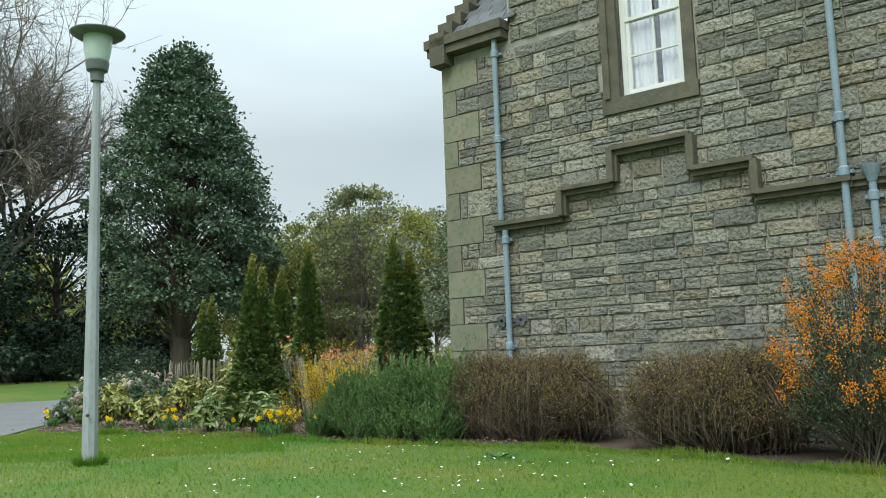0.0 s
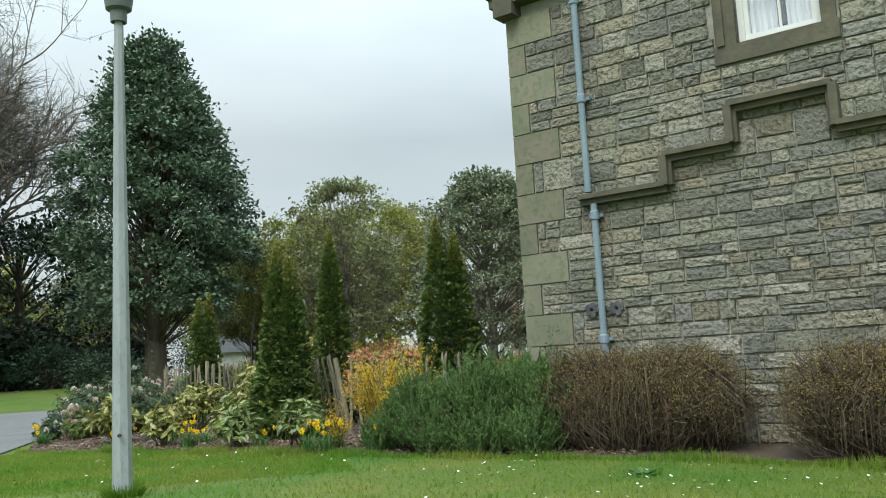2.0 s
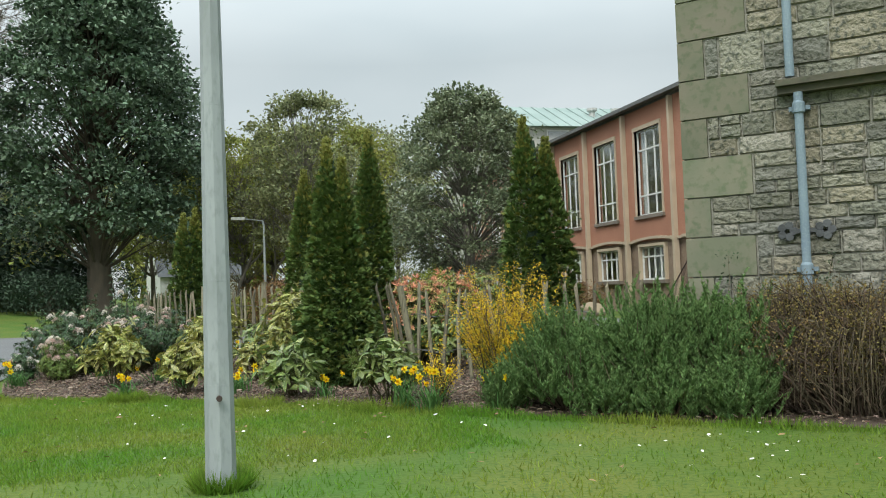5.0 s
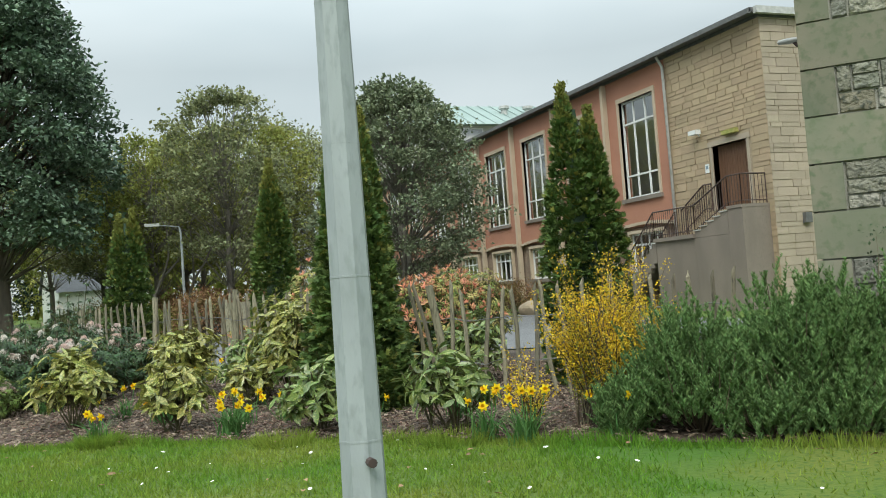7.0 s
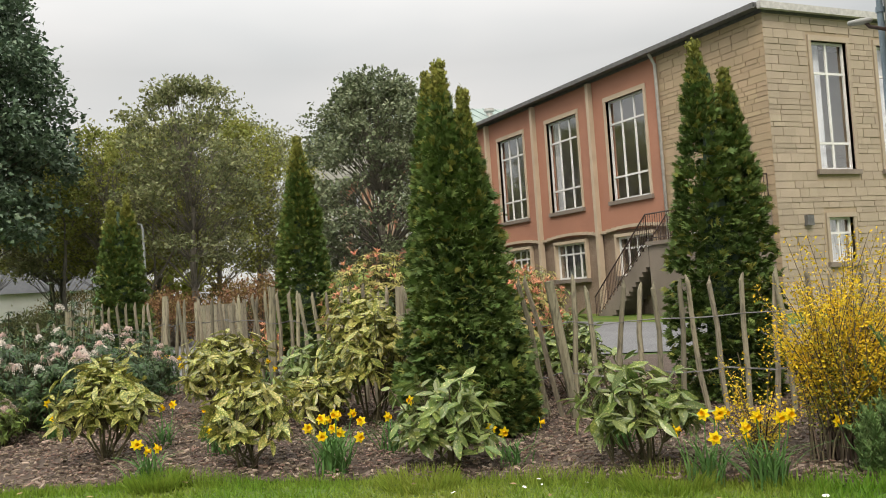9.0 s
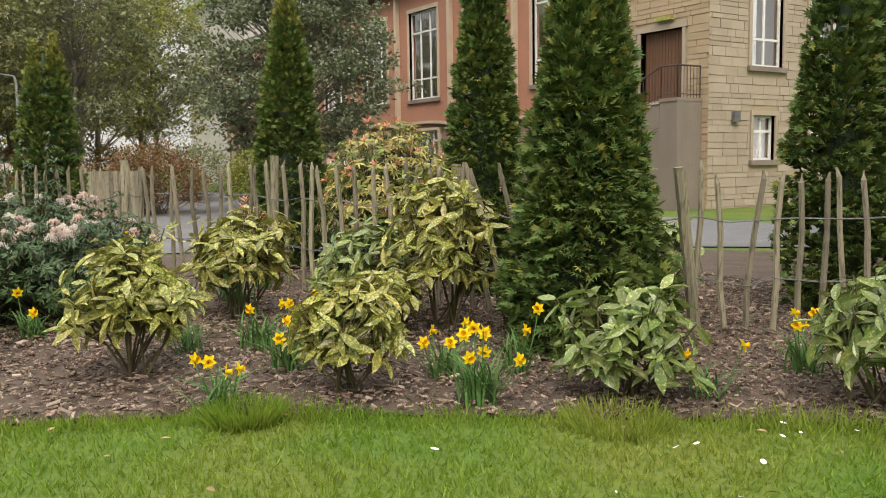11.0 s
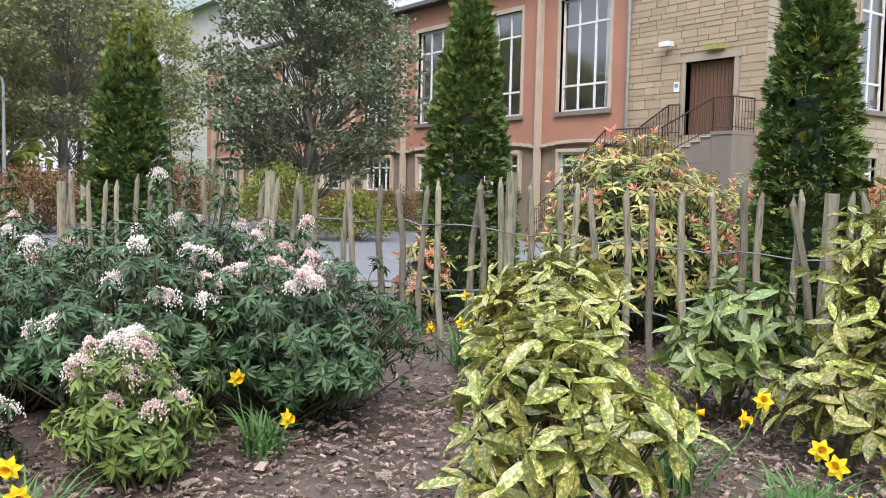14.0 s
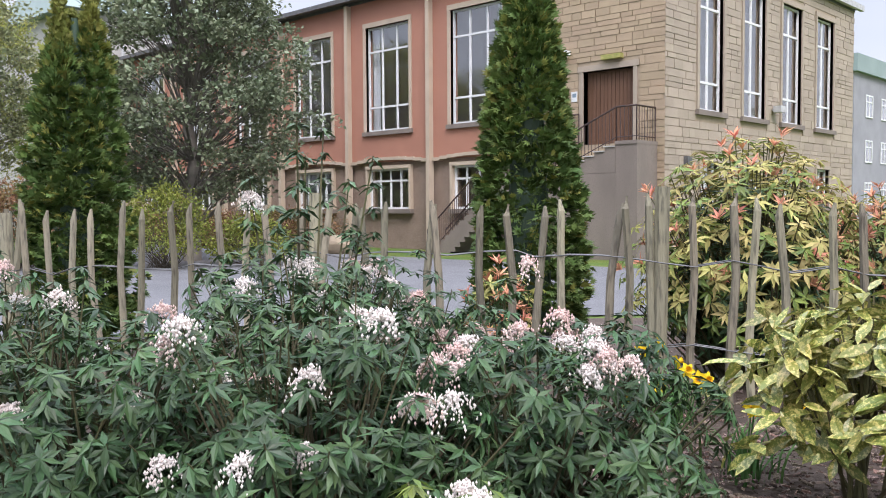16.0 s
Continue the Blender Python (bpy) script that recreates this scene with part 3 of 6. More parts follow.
for s in low_rubble + coursed(srng, 0.4, 7.5, 5.5, 9.4, 0.14, 0.28, 0.26, 0.75):
    a, b, c, d = s[0] - s[2] / 2, s[0] + s[2] / 2, s[1] - s[3] / 2, s[1] + s[3] / 2
    if b > SURROUND[0] and a < SURROUND[1] and c < SURROUND[2] - 0.05 and d > SURROUND[2]:
        s = (s[0], (c + SURROUND[2]) / 2, s[2], SURROUND[2] - c)
    elif b > SURROUND[0] and a < SURROUND[1] and d > SURROUND[3] + 0.05 and c < SURROUND[3]:
        s = (s[0], (d + SURROUND[3]) / 2, s[2], d - SURROUND[3])
    elif b > SURROUND[0] and a < SURROUND[1] and d > SURROUND[2] and c < SURROUND[3]:
        # trim at the dressed window surround
        if a < SURROUND[0] - 0.1:
            s = ((a + SURROUND[0]) / 2, s[1], SURROUND[0] - a, s[3])
        elif b > SURROUND[1] + 0.1:
            s = ((b + SURROUND[1]) / 2, s[1], b - SURROUND[1], s[3])
        else:
            continue
    stones.append(s)
STONE_H = [stone_variant(srng, k) for k in range(20)]
STONE_M = [hh.mesh("stone", M_stone) for hh in STONE_H]


def stones_near(s):
    return 1.2 < s[1] < 4.2 and s[0] < 4.6


near = [s for s in stones if stones_near(s)][:300]
chosen = {id(s) for s in near}
h = Heap()
for s in stones:
    if id(s) in chosen:
        continue
    hh = STONE_H[srng.integers(20)]
    sc = np.array([(s[2] - 0.013) * srng.choice([-1, 1]), srng.uniform(0.022, 0.046), s[3] - 0.012])
    vv = np.concatenate(hh.v) * sc + np.array([s[0], 0.035, s[1]])
    h.add(vv, np.concatenate(hh.f[4]))
rubble_far = part("rubble_stones", h, M_stone_i, house_wall)
rubble_far["kind"] = "stuff"


def house_stones():
    """Stones of the front that can be told apart; called last."""
    for s in near:
        ob = part("stone", STONE_M[srng.integers(20)], None, house_wall)
        ob.location = (s[0], 0.035, s[1])
        ob.scale = ((s[2] - 0.013) * srng.choice([-1, 1]), srng.uniform(0.022, 0.046), s[3] - 0.012)


# quoins
qv = Heap()
qv.add([(-0.5, 0, -0.5), (0.5, 0, -0.5), (0.5, 1, -0.5), (-0.5, 1, -0.5), (-0.5, 0, 0.5), (0.5, 0, 0.5), (0.5, 1, 0.5), (-0.5, 1, 0.5)],
       [(0, 3, 2, 1), (4, 5, 6, 7), (0, 1, 5, 4), (1, 2, 6, 5), (2, 3, 7, 6), (3, 0, 4, 7)])
quoin_mesh = qv.mesh("quoin", M_quoin)
for a, b, w in QUOINS:
    q = part("quoin", quoin_mesh, None, house_wall)
    q.location, q.scale = (HU0 + w / 2 - 0.004, 0.004, (a + b) / 2), (w - 0.012, 0.5, b - a - 0.014)

# stepped label moulding over the old roof line
def moulding(name, pts, w=0.075, d=0.085):
    h = Heap()
    for (ua, za), (ub, zb) in zip(pts, pts[1:]):
        lo, hi = (min(ua, ub), min(za, zb)), (max(ua, ub), max(za, zb))
        if za == zb:
            h.box((lo[0], -d, lo[1] - w / 2 + 0.03), (hi[0], 0.04, hi[1] + w / 2))
            h.box((lo[0], -d * 0.6, lo[1] - w / 2 - 0.035), (hi[0], 0.04, lo[1] - w / 2 + 0.028))
        else:
            h.box((lo[0] - w / 2, -d + 0.002, lo[1]), (hi[0] + w / 2, 0.04, hi[1]))
            s = 1 if zb > za else -1
            h.box((lo[0] + (w / 2 if s > 0 else -w / 2 - 0.035), -d * 0.6 + 0.002, lo[1]), (hi[0] + (w / 2 + 0.035 if s > 0 else -w / 2), 0.04, hi[1]))
    return part(name, h, M_mould, house, "dark weathered stepped string moulding")


moulding("string_moulding", [(0.07, 2.88), (1.16, 2.88), (1.16, 3.22), (1.93, 3.22), (1.93, 3.63), (3.0, 3.63), (3.0, 3.2), (3.74, 3.2), (3.74, 2.8), (4.75, 2.8)], w=0.085, d=0.15)
moulding("string_moulding", [(4.75, 2.8), (7.5, 2.8)])

# window surround and sash window
h = Heap()
h.box((SURROUND[0], -0.02, SURROUND[2]), (SURROUND[1], 0.3, WIN[2]))
h.box((SURROUND[0] + 0.02, -0.012, WIN[2]), (WIN[0], 0.3, SURROUND[3]))
h.box((WIN[1], -0.012, WIN[2]), (SURROUND[1] - 0.02, 0.3, SURROUND[3]))
h.box((WIN[0], -0.012, WIN[3]), (WIN[1], 0.3, SURROUND[3]))
h.box((SURROUND[0] + 0.05, -0.045, WIN[2]), (SURROUND[0] + 0.13, -0.012, SURROUND[3] - 0.2))
part("window_surround", h, M_mould, house, "dressed stone window surround with mossy sill")
sash = new("window")
sash.parent = house
sash["label"] = "white painted timber sash window with net curtain"


def bars(name, x0, x1, z0, z1, y, edge, cols, rowz, bar, parent, material=M_white, depth=0.045, colx=None):
    h = Heap()
    h.box((x0, y, z0), (x0 + edge, y + depth, z1))
    h.box((x1 - edge, y, z0), (x1, y + depth, z1))
    h.box((x0 + edge, y, z0), (x1 - edge, y + depth, z0 + edge))
    h.box((x0 + edge, y, z1 - edge), (x1 - edge, y + depth, z1))
    for k in (colx or [x0 + (x1 - x0) * (i + 1) / (cols + 1) for i in range(cols)]):
        h.box((k - bar / 2, y + 0.006, z0 + edge), (k + bar / 2, y + depth - 0.006, z1 - edge))
    for r in rowz:
        h.box((x0 + edge, y + 0.003, r - bar / 2), (x1 - edge, y + depth - 0.003, r + bar / 2))
    return part(name, h, material, parent)


def pane(x0, x1, z0, z1, y, parent):
    h = Heap()
    h.box((x0, y, z0), (x1, y + 0.006, z1))
    p = part("pane", h, M_glass, parent)
    p.visible_shadow = False
    return p


bars("window_frame", WIN[0], WIN[1], WIN[2], WIN[3], 0.12, 0.065, 0, [], 0.03, sash, depth=0.08)
bars("lower_sash", WIN[0] + 0.065, WIN[1] - 0.065, WIN[2] + 0.065, WIN[2] + 1.07, 0.15, 0.05, 1, [WIN[2] + 0.56], 0.024, sash)
bars("upper_sash", WIN[0] + 0.065, WIN[1] - 0.065, WIN[2] + 1.03, WIN[3] - 0.065, 0.128, 0.05, 1, [WIN[2] + 1.55], 0.024, sash, depth=0.03)
pane(WIN[0] + 0.08, WIN[1] - 0.08, WIN[2] + 0.08, WIN[3] - 0.08, 0.17, sash)
h = Heap()
n = 41
for x0, x1 in ((WIN[0], 2.46), (2.56, WIN[1])):
    xs = np.linspace(x0, x1, n)
    ys = 0.27 + 0.02 * np.sin(np.linspace(0, 38, n)) + 0.01 * np.sin(np.linspace(0, 91, n))
    v = [(x, y, zz) for zz in (WIN[2], WIN[3]) for x, y in zip(xs, ys)]
    h.add(v, [(i, i + 1, i + 1 + n, i + n) for i in range(n - 1)])
part("curtain", h, M_curtain, sash, "pale net curtain", smooth=True)
h = Heap()
h.box((WIN[0] - 0.2, 0.9, WIN[2] - 0.2), (WIN[1] + 0.2, 0.95, WIN[3] + 0.2))
part("dim_room", h, M_dark, sash)

# eave, slates and crow steps at the corner
h = Heap()
h.box((HU0 - 0.14, -0.16, 5.56), (0.36, 0.4, 5.68))
h.box((HU0 - 0.17, -0.2, 5.685), (0.38, 0.4, 5.82))
part("stone_eave", h, M_mould, house, "dark moulded stone eave")
slope = Heap()
rows_n = 16
for r in range(rows_n):
    y0, z0 = -0.05 + r * 0.17, 5.84 + r * 0.17
    x = -0.5 + (0.12 if r % 2 else 0)
    while x < 0.5:
        slope.box((x - 0.11, y0, z0), (x + 0.11, y0 + 0.17, z0 + 0.02))
        vv = slope.v[-1]
        vv[[2, 3, 6, 7], 2] += 0.185
        x += 0.23
    slope.n = sum(len(v) for v in slope.v)
part("slates", slope, M_slate, house, "weathered slate roof slope")
h = Heap()
h.box((-0.45, 0.1, 5.6), (0.5, 3.0, 5.82))
part("roof_boarding", h, M_dark, house)
for k in range(9):
    h = Heap()
    y0, z0 = -0.2 + k * 0.22, 5.70 + k * 0.22
    h.box((HU0 - 0.06, y0, z0 - 0.3), (HU0 + 0.22, y0 + 0.26, z0 + 0.2))
    part("crow_step", h, M_mould, house, "mossy crow step")


def pipe(u, z0, z1, collars, parent_label):
    t = thing("drainpipe", HOUSE @ pose(u, -0.085, z0), parent_label, "drainpipe", group="house drainpipes")
    h = Heap()
    h.lathe([(0.001, 0), (0.04, 0), (0.04, z1 - z0), (0.001, z1 - z0)], 14)
    part("pipe", h, M_pipe, t, smooth=False)
    for c in collars:
        h = Heap()
        h.lathe([(0.04, c - z0 - 0.05), (0.055, c - z0 - 0.045), (0.055, c - z0 + 0.04), (0.046, c - z0 + 0.055), (0.04, c - z0 + 0.06)], 14)
        h.box((-0.09, 0.03, c - z0 - 0.02), (0.09, 0.085, c - z0 + 0.02))
        part("collar", h, M_pipe, t)
    return t


pipe(0.19, 2.95, 5.56, [5.35, 4.1], "blue-grey painted upper drainpipe ending on the moulding")
p1 = pipe(0.25, -0.2, 2.8, [2.66, 1.2], "blue-grey painted lower drainpipe below the stone moulding")
for s in (-1, 1):
    h = Heap()
    for a in range(5):
        ang = a * 2 * math.pi / 5
        c = (s * 0.16 + 0.055 * math.cos(ang), 0.06, 1.75 + 0.055 * math.sin(ang))
        h.lathe([(0.001, -0.01), (0.035, -0.01), (0.04, 0.0), (0.035, 0.01), (0.001, 0.01)], 8, (0, 0, 0))
        vv = h.v[-1]
        vv[:] = vv[:, [0, 2, 1]] + np.array(c)
    h.box((min(0, s * 0.14), 0.055, 1.73), (max(0, s * 0.14), 0.065, 1.77))
    part("bracket_rosette", h, M_slate, p1, "ornamental cast bracket rosette")
p2 = pipe(4.68, -0.2, 9.0, [6.2, 3.5, 2.9], "blue-grey painted tall cast iron drainpipe beside the moulding")
p3 = pipe(4.95, -0.2, 2.85, [2.6, 2.1], "short blue-grey cast iron drainpipe with open hopper")
h = Heap()
h.lathe([(0.045, 2.95), (0.06, 3.0), (0.1, 3.1), (0.11, 3.13), (0.09, 3.13), (0.05, 3.02)], 14)
part("hopper", h, M_pipe, p3)

# drainpipe and flood light at the back of the side wall
side_pipe = thing("drainpipe", HOUSE @ pose(HU0 - 0.03, 9.0, -0.3), "grey drainpipe down the side wall of the house", "drainpipe", group="house drainpipes")
h = Heap()
h.lathe([(0.001, 0), (0.05, 0), (0.05, 6.0), (0.001, 6.0)], 12)
part("pipe", h, M_pipe, side_pipe, smooth=False)
for c in (1.6, 3.6, 5.5):
    h = Heap()
    h.lathe([(0.05, c - 0.05), (0.068, c - 0.045), (0.068, c + 0.045), (0.05, c + 0.05)], 12)
    part("collar", h, M_pipe, side_pipe)
yard_light = thing("flood_light", HOUSE @ pose(HU0, 8.5, 4.88), "pale flood light on a bracket of the stone house", "lamp")
h = Heap()
h.tube([(0.04, 0, -0.15), (-0.25, 0, -0.05), (-0.3, 0, 0.02)], 0.03, 8)
part("bracket", h, M_rail, yard_light)
h = Heap()
h.lathe([(0.001, -0.19), (0.06, -0.17), (0.085, 0.0), (0.07, 0.15), (0.001, 0.19)], 12)
vv = h.v[-1]
vv[:] = vv[:, [2, 1, 0]] * np.array([1, 1, 0.6]) + np.array([-0.38, 0, 0.05])
part("lantern", h, M_leadgutter, yard_light, smooth=True)

# ---- street lamp on the lawn ----
lamp = thing("street_lamp", pose(-2.705, 10.43, gz(-2.705, 10.43)), "tall grey-painted lamp post with green-grey disc lantern on lawn", "street lamp")
h = Heap()
h.lathe([(0.001, -0.1), (0.092, -0.1), (0.089, 0.25), (0.079, 1.24), (0.063, 2.8), (0.042, 4.5), (0.001, 4.5)], 8)
part("post", h, M_post, lamp)
for z, r in ((0.62, 0.0865), (1.24, 0.0805), (1.75, 0.0745), (2.3, 0.069)):
    h = Heap()
    h.lathe([(r - 0.01, z - 0.006), (r, z - 0.004), (r, z + 0.004), (r - 0.01, z + 0.006)], 8)
    part("seam", h, M_post, lamp)
h = Heap()
h.lathe([(0.055, 4.45), (0.075, 4.45), (0.08, 4.56), (0.12, 4.58), (0.135, 4.68), (0.13, 4.7), (0.001, 4.7)], 24)
part("collar", h, M_lampgreen, lamp)
h = Heap()
h.lathe([(0.125, 4.7), (0.15, 4.8), (0.17, 5.0), (0.165, 5.02), (0.001, 5.02)], 24)
part("bowl", h, M_lampglass, lamp, "pale translucent lamp bowl", smooth=True)
h = Heap()
h.lathe([(0.17, 5.0), (0.25, 4.99), (0.31, 5.03), (0.315, 5.045), (0.25, 5.07), (0.1, 5.095), (0.001, 5.1)], 32)
part("canopy", h, M_lampgreen, lamp, smooth=True)
h = Heap()
h.tube([(0.0, -0.14, 0.55), (0.0, -0.10, 0.55)], 0.018, 8)
part("bolt", h, M_rail, lamp)

# ---- the college building ----
FX, GY, BASE = 17.05, 29.8, -0.7
college = thing("college_building", pose(0, 0, 0), "terracotta-rendered and buff sandstone college block with tall white windows", "building", kind="structure")
BAYS = [(35.95 + 4.6 * k, 38.4 + 4.6 * k) for k in range(8)]
PIERS = [39.4 + 4.6 * k for k in range(8)]
RED0, RED1 = 35.1, 73.0
UP_Z0, UP_Z1, EAVE = 4.2, 8.28, 9.3
holes_r = [(a, b, UP_Z0, UP_Z1) for a, b in BAYS] + [(a + 0.05, b - 0.05, 1.15, 2.72) for a, b in BAYS]


def facade(heap, a, b, c, d):
    heap.box((FX, a, c), (FX + 0.35, b, d))


h = Heap()
panels(h, RED0, RED1, 3.0, EAVE, [q for q in holes_r if q[2] > 3], facade)
part("red_wall", h, M_red, college, "terracotta painted render")
h = Heap()
panels(h, RED0, RED1, BASE, 2.995, [q for q in holes_r if q[2] < 3], lambda hp, a, b, c, d: hp.box((FX + 0.12, a, c), (FX + 0.5, b, d)))
part("lower_wall", h, M_dash, college, "recessed brown pebble-dashed lower wall")
DOOR = (30.85, 32.66, 3.15, 5.44)
h = Heap()
panels(h, GY + 0.35, RED0 - 0.004, BASE, EAVE, [DOOR], lambda hp, a, b, c, d: hp.box((FX + 0.01, a, c), (FX + 0.35, b, d)))
GWIN = [(19.1, 20.75), (22.2, 23.95), (25.35, 27.15), (28.6, 30.4)]
g_holes = [(a, b, 4.2, 8.5) for a, b in GWIN] + [(a + 0.15, b - 0.35, 1.15, 2.62) for a, b in GWIN]
panels(h, FX + 0.01, 32.7, BASE, EAVE, g_holes, lambda hp, a, b, c, d: hp.box((a, GY + 0.01, c), (b, GY + 0.35, d)))
h.box((32.3, GY + 0.36, BASE), (32.7, 73, EAVE))
h.box((FX + 0.36, 72.6, BASE), (32.3, 73, EAVE))
part("stone_wall_core", h, M_joint, college)
crng = np.random.default_rng(11)


def blocks(heap, u0, u1, z0, z1, holes, put):
    z = z0
    while z < z1 - 0.02:
        ht = min(crng.choice([0.16, 0.2, 0.24, 0.3]), z1 - z)
        u = u0 - crng.uniform(0, 0.4)
        while u < u1:
            ln = crng.uniform(0.35, 1.0)
            a, b = max(u, u0), min(u + ln, u1)
            u += ln
            if b - a < 0.08:
                continue
            cuts = [(a, b)]
            for q in holes:
                if z + ht > q[2] and z < q[3]:
                    nxt = []
                    for c, d in cuts:
                        if d <= q[0] or c >= q[1]:
                            nxt.append((c, d))
                        else:
                            if q[0] - c > 0.06:
                                nxt.append((c, q[0]))
                            if d - q[1] > 0.06:
                                nxt.append((q[1], d))
                    cuts = nxt
            for c, d in cuts:
                put(heap, c + 0.01, d - 0.01, z + 0.01, z + ht - 0.01, crng.uniform(0.012, 0.035))
        z += ht


h = Heap()
blocks(h, GY - 0.01, RED0 - 0.03, BASE, EAVE, [(DOOR[0] - 0.2, DOOR[1] + 0.2, DOOR[2], DOOR[3] + 0.2)], lambda hp, a, b, c, d, o: hp.box((FX + 0.01 - o, a, c), (FX + 0.012, b, d)))
ob = part("sandstone_blocks", h, M_ashlar, college, "warm buff coursed sandstone blocks")
ob["kind"] = "stuff"
h = Heap()
blocks(h, FX - 0.01, 32.7, BASE, EAVE, [(q[0] - 0.18, q[1] + 0.18, q[2] - 0.2, q[3] + 0.2) for q in g_holes], lambda hp, a, b, c, d, o: hp.box((a, GY + 0.01 - o, c), (b, GY + 0.012, d)))
ob = part("gable_blocks", h, M_gablestone, college, "grey-buff coursed sandstone blocks")
ob["kind"] = "stuff"
for pz in PIERS:
    h = Heap()
    h.box((FX - 0.22, pz - 0.09, BASE), (FX + 0.02, pz + 0.09, EAVE - 0.02))
    part("pier", h, M_buff, college, "slim buff concrete pier")
for k in range(-1, 8):
    a = RED0 if k < 0 else PIERS[k] + 0.09
    b = (PIERS[k + 1] if k < 7 else RED1) - 0.09
    h = Heap()
    n = 12
    ys = np.linspace(a, b, n)
    rise = 0.16 * (1 - ((ys - (a + b) / 2) / ((b - a) / 2)) ** 2)
    for i in range(n - 1):
        h.box((FX - 0.09, ys[i], 2.9 + (rise[i] + rise[i + 1]) / 2), (FX + 0.14, ys[i + 1], 3.02 + (rise[i] + rise[i + 1]) / 2))
    part("arched_band", h, M_buff, college, "shallow arched concrete band")


def place_window(y0, y1, z0, z1, cols, rowz, parent, plane, flip=False, surround=0.14, sill=True, mat_s=M_buff):
    """A white framed window; plane 'f' in the long facade, 'g' in the gable."""
    if plane == "f":
        m = pose(FX + 0.0, y1, 0, 0, 0, -90)
    else:
        m = pose(y0, GY, 0, 0, 0, 0)
    w = y1 - y0
    t = new("window")
    t.parent = parent
    t.matrix_local = m
    h = Heap()
    s = surround
    if s:
        h.box((-s, -0.05, z0), (0, 0.12, z1))
        h.box((w, -0.05, z0), (w + s, 0.12, z1))
        h.box((-s, -0.06, z1), (w + s, 0.12, z1 + s * 1.3))
        part("surround", h, mat_s, t)
    if sill:
        h = Heap()
        h.box((-s - 0.04, -0.11, z0 - 0.16), (w + s + 0.04, 0.12, z0))
        part("sill", h, M_conc, t)
    bars("window_frame", 0, w, z0, z1, 0.12, 0.08, cols, rowz, 0.075, t, depth=0.07)
    pane(0.06, w - 0.06, z0 + 0.06, z1 - 0.06, 0.155, t)
    return t


for i, (a, b) in enumerate(BAYS):
    place_window(a, b, UP_Z0, UP_Z1, 2, [UP_Z0 + 0.95, UP_Z1 - 0.95], college, "f")
    place_window(a + 0.05, b - 0.05, 1.15, 2.72, 3, [2.25], college, "f", surround=0.1, sill=True)
for a, b in GWIN:
    place_window(a, b, 4.2, 8.5, 1, [5.1, 7.45], college, "g", mat_s=M_gablestone)
    place_window(a + 0.15, b - 0.35, 1.15, 2.62, 1, [2.1], college, "g", surround=0.12, mat_s=M_gablestone)
# dim rooms behind the glass
h = Heap()
h.box((FX + 3.5, GY + 3.4, BASE), (FX + 3.6, 72.5, EAVE))
h.box((FX + 3.7, GY + 3.4, BASE), (32.2, GY + 3.5, EAVE))
h.box((FX + 0.5, 35.2, 3.02), (FX + 3.45, 72.5, 3.2))
h.box((FX + 0.4, GY + 0.4, 3.02), (32.2, GY + 3.3, 3.2))
part("inner_wall", h, M_harl, college)
h = Heap()
for a, b in BAYS:
    for lo, hi in (((a + 0.02, a + 0.55),) if int(a) % 2 else ((a + 0.02, a + 0.4), (b - 0.4, b - 0.02))):
        xs = np.linspace(lo, hi, 25)
        v = [(FX + 0.40 + 0.03 * math.sin(i * 1.3), y, zz) for zz in (UP_Z0, UP_Z1) for i, y in enumerate(xs)]
        h.add(v, [(i, i + 1, i + 26, i + 25) for i in range(24)])
for a, b in GWIN:
    for zz0, zz1, share in ((4.2, 8.5, 0.5), (1.15, 2.62, 0.9)):
        xs = np.linspace(a + 0.02, a + (b - a) * share, 49)
        v = [(xx, GY + 0.42 + 0.03 * math.sin(i * 1.1), zz) for zz in (zz0, zz1) for i, xx in enumerate(xs)]
        h.add(v, [(i, i + 1, i + 50, i + 49) for i in range(48)])
ob = part("curtain", h, M_curtain, college, "pale hanging curtains", smooth=True)
h = Heap()
h.box((FX - 0.02, GY - 0.02, EAVE + 0.005), (32.75, 73.2, EAVE + 0.12))
part("roof", h, M_eave, college)
h = Heap()
h.box((FX - 0.45, GY - 0.12, EAVE + 0.12), (33.0, 73.4, EAVE + 0.26))
h.box((FX - 0.52, GY - 0.12, EAVE + 0.06), (FX - 0.4, 73.4, EAVE + 0.22))
part("eave", h, M_eave, college, "dark eave and gutter")
h = Heap()
h.box((FX - 0.3, GY - 0.28, EAVE + 0.05), (33.1, GY - 0.122, EAVE + 0.28))
part("gable_verge", h, M_leadgutter, college, "pale metal verge")
h = Heap()
h.tube([(FX - 0.4, 35.0, EAVE + 0.05), (FX - 0.15, 35.0, EAVE - 0.35), (FX - 0.1, 35.0, BASE)], 0.06, 10)
part("downpipe", h, M_leadgutter, college, smooth=True)
# door
door = new("door")
door.parent = college
door["label"] = "brown vertically boarded double door"
h = Heap()
for k in range(12):
    a = DOOR[0] + 0.08 + k * (DOOR[1] - DOOR[0] - 0.16) / 12
    h.box((FX + 0.2, a + 0.006, DOOR[2]), (FX + 0.25, a + (DOOR[1] - DOOR[0] - 0.16) / 12 - 0.006, DOOR[3] - 0.06))
h.box((FX + 0.24, DOOR[0], DOOR[2]), (FX + 0.28, DOOR[1], DOOR[3]))
part("boards", h, M_door, door)
h = Heap()
h.box((FX - 0.04, DOOR[0] - 0.14, DOOR[2]), (FX + 0.34, DOOR[0] - 0.0, DOOR[3]))
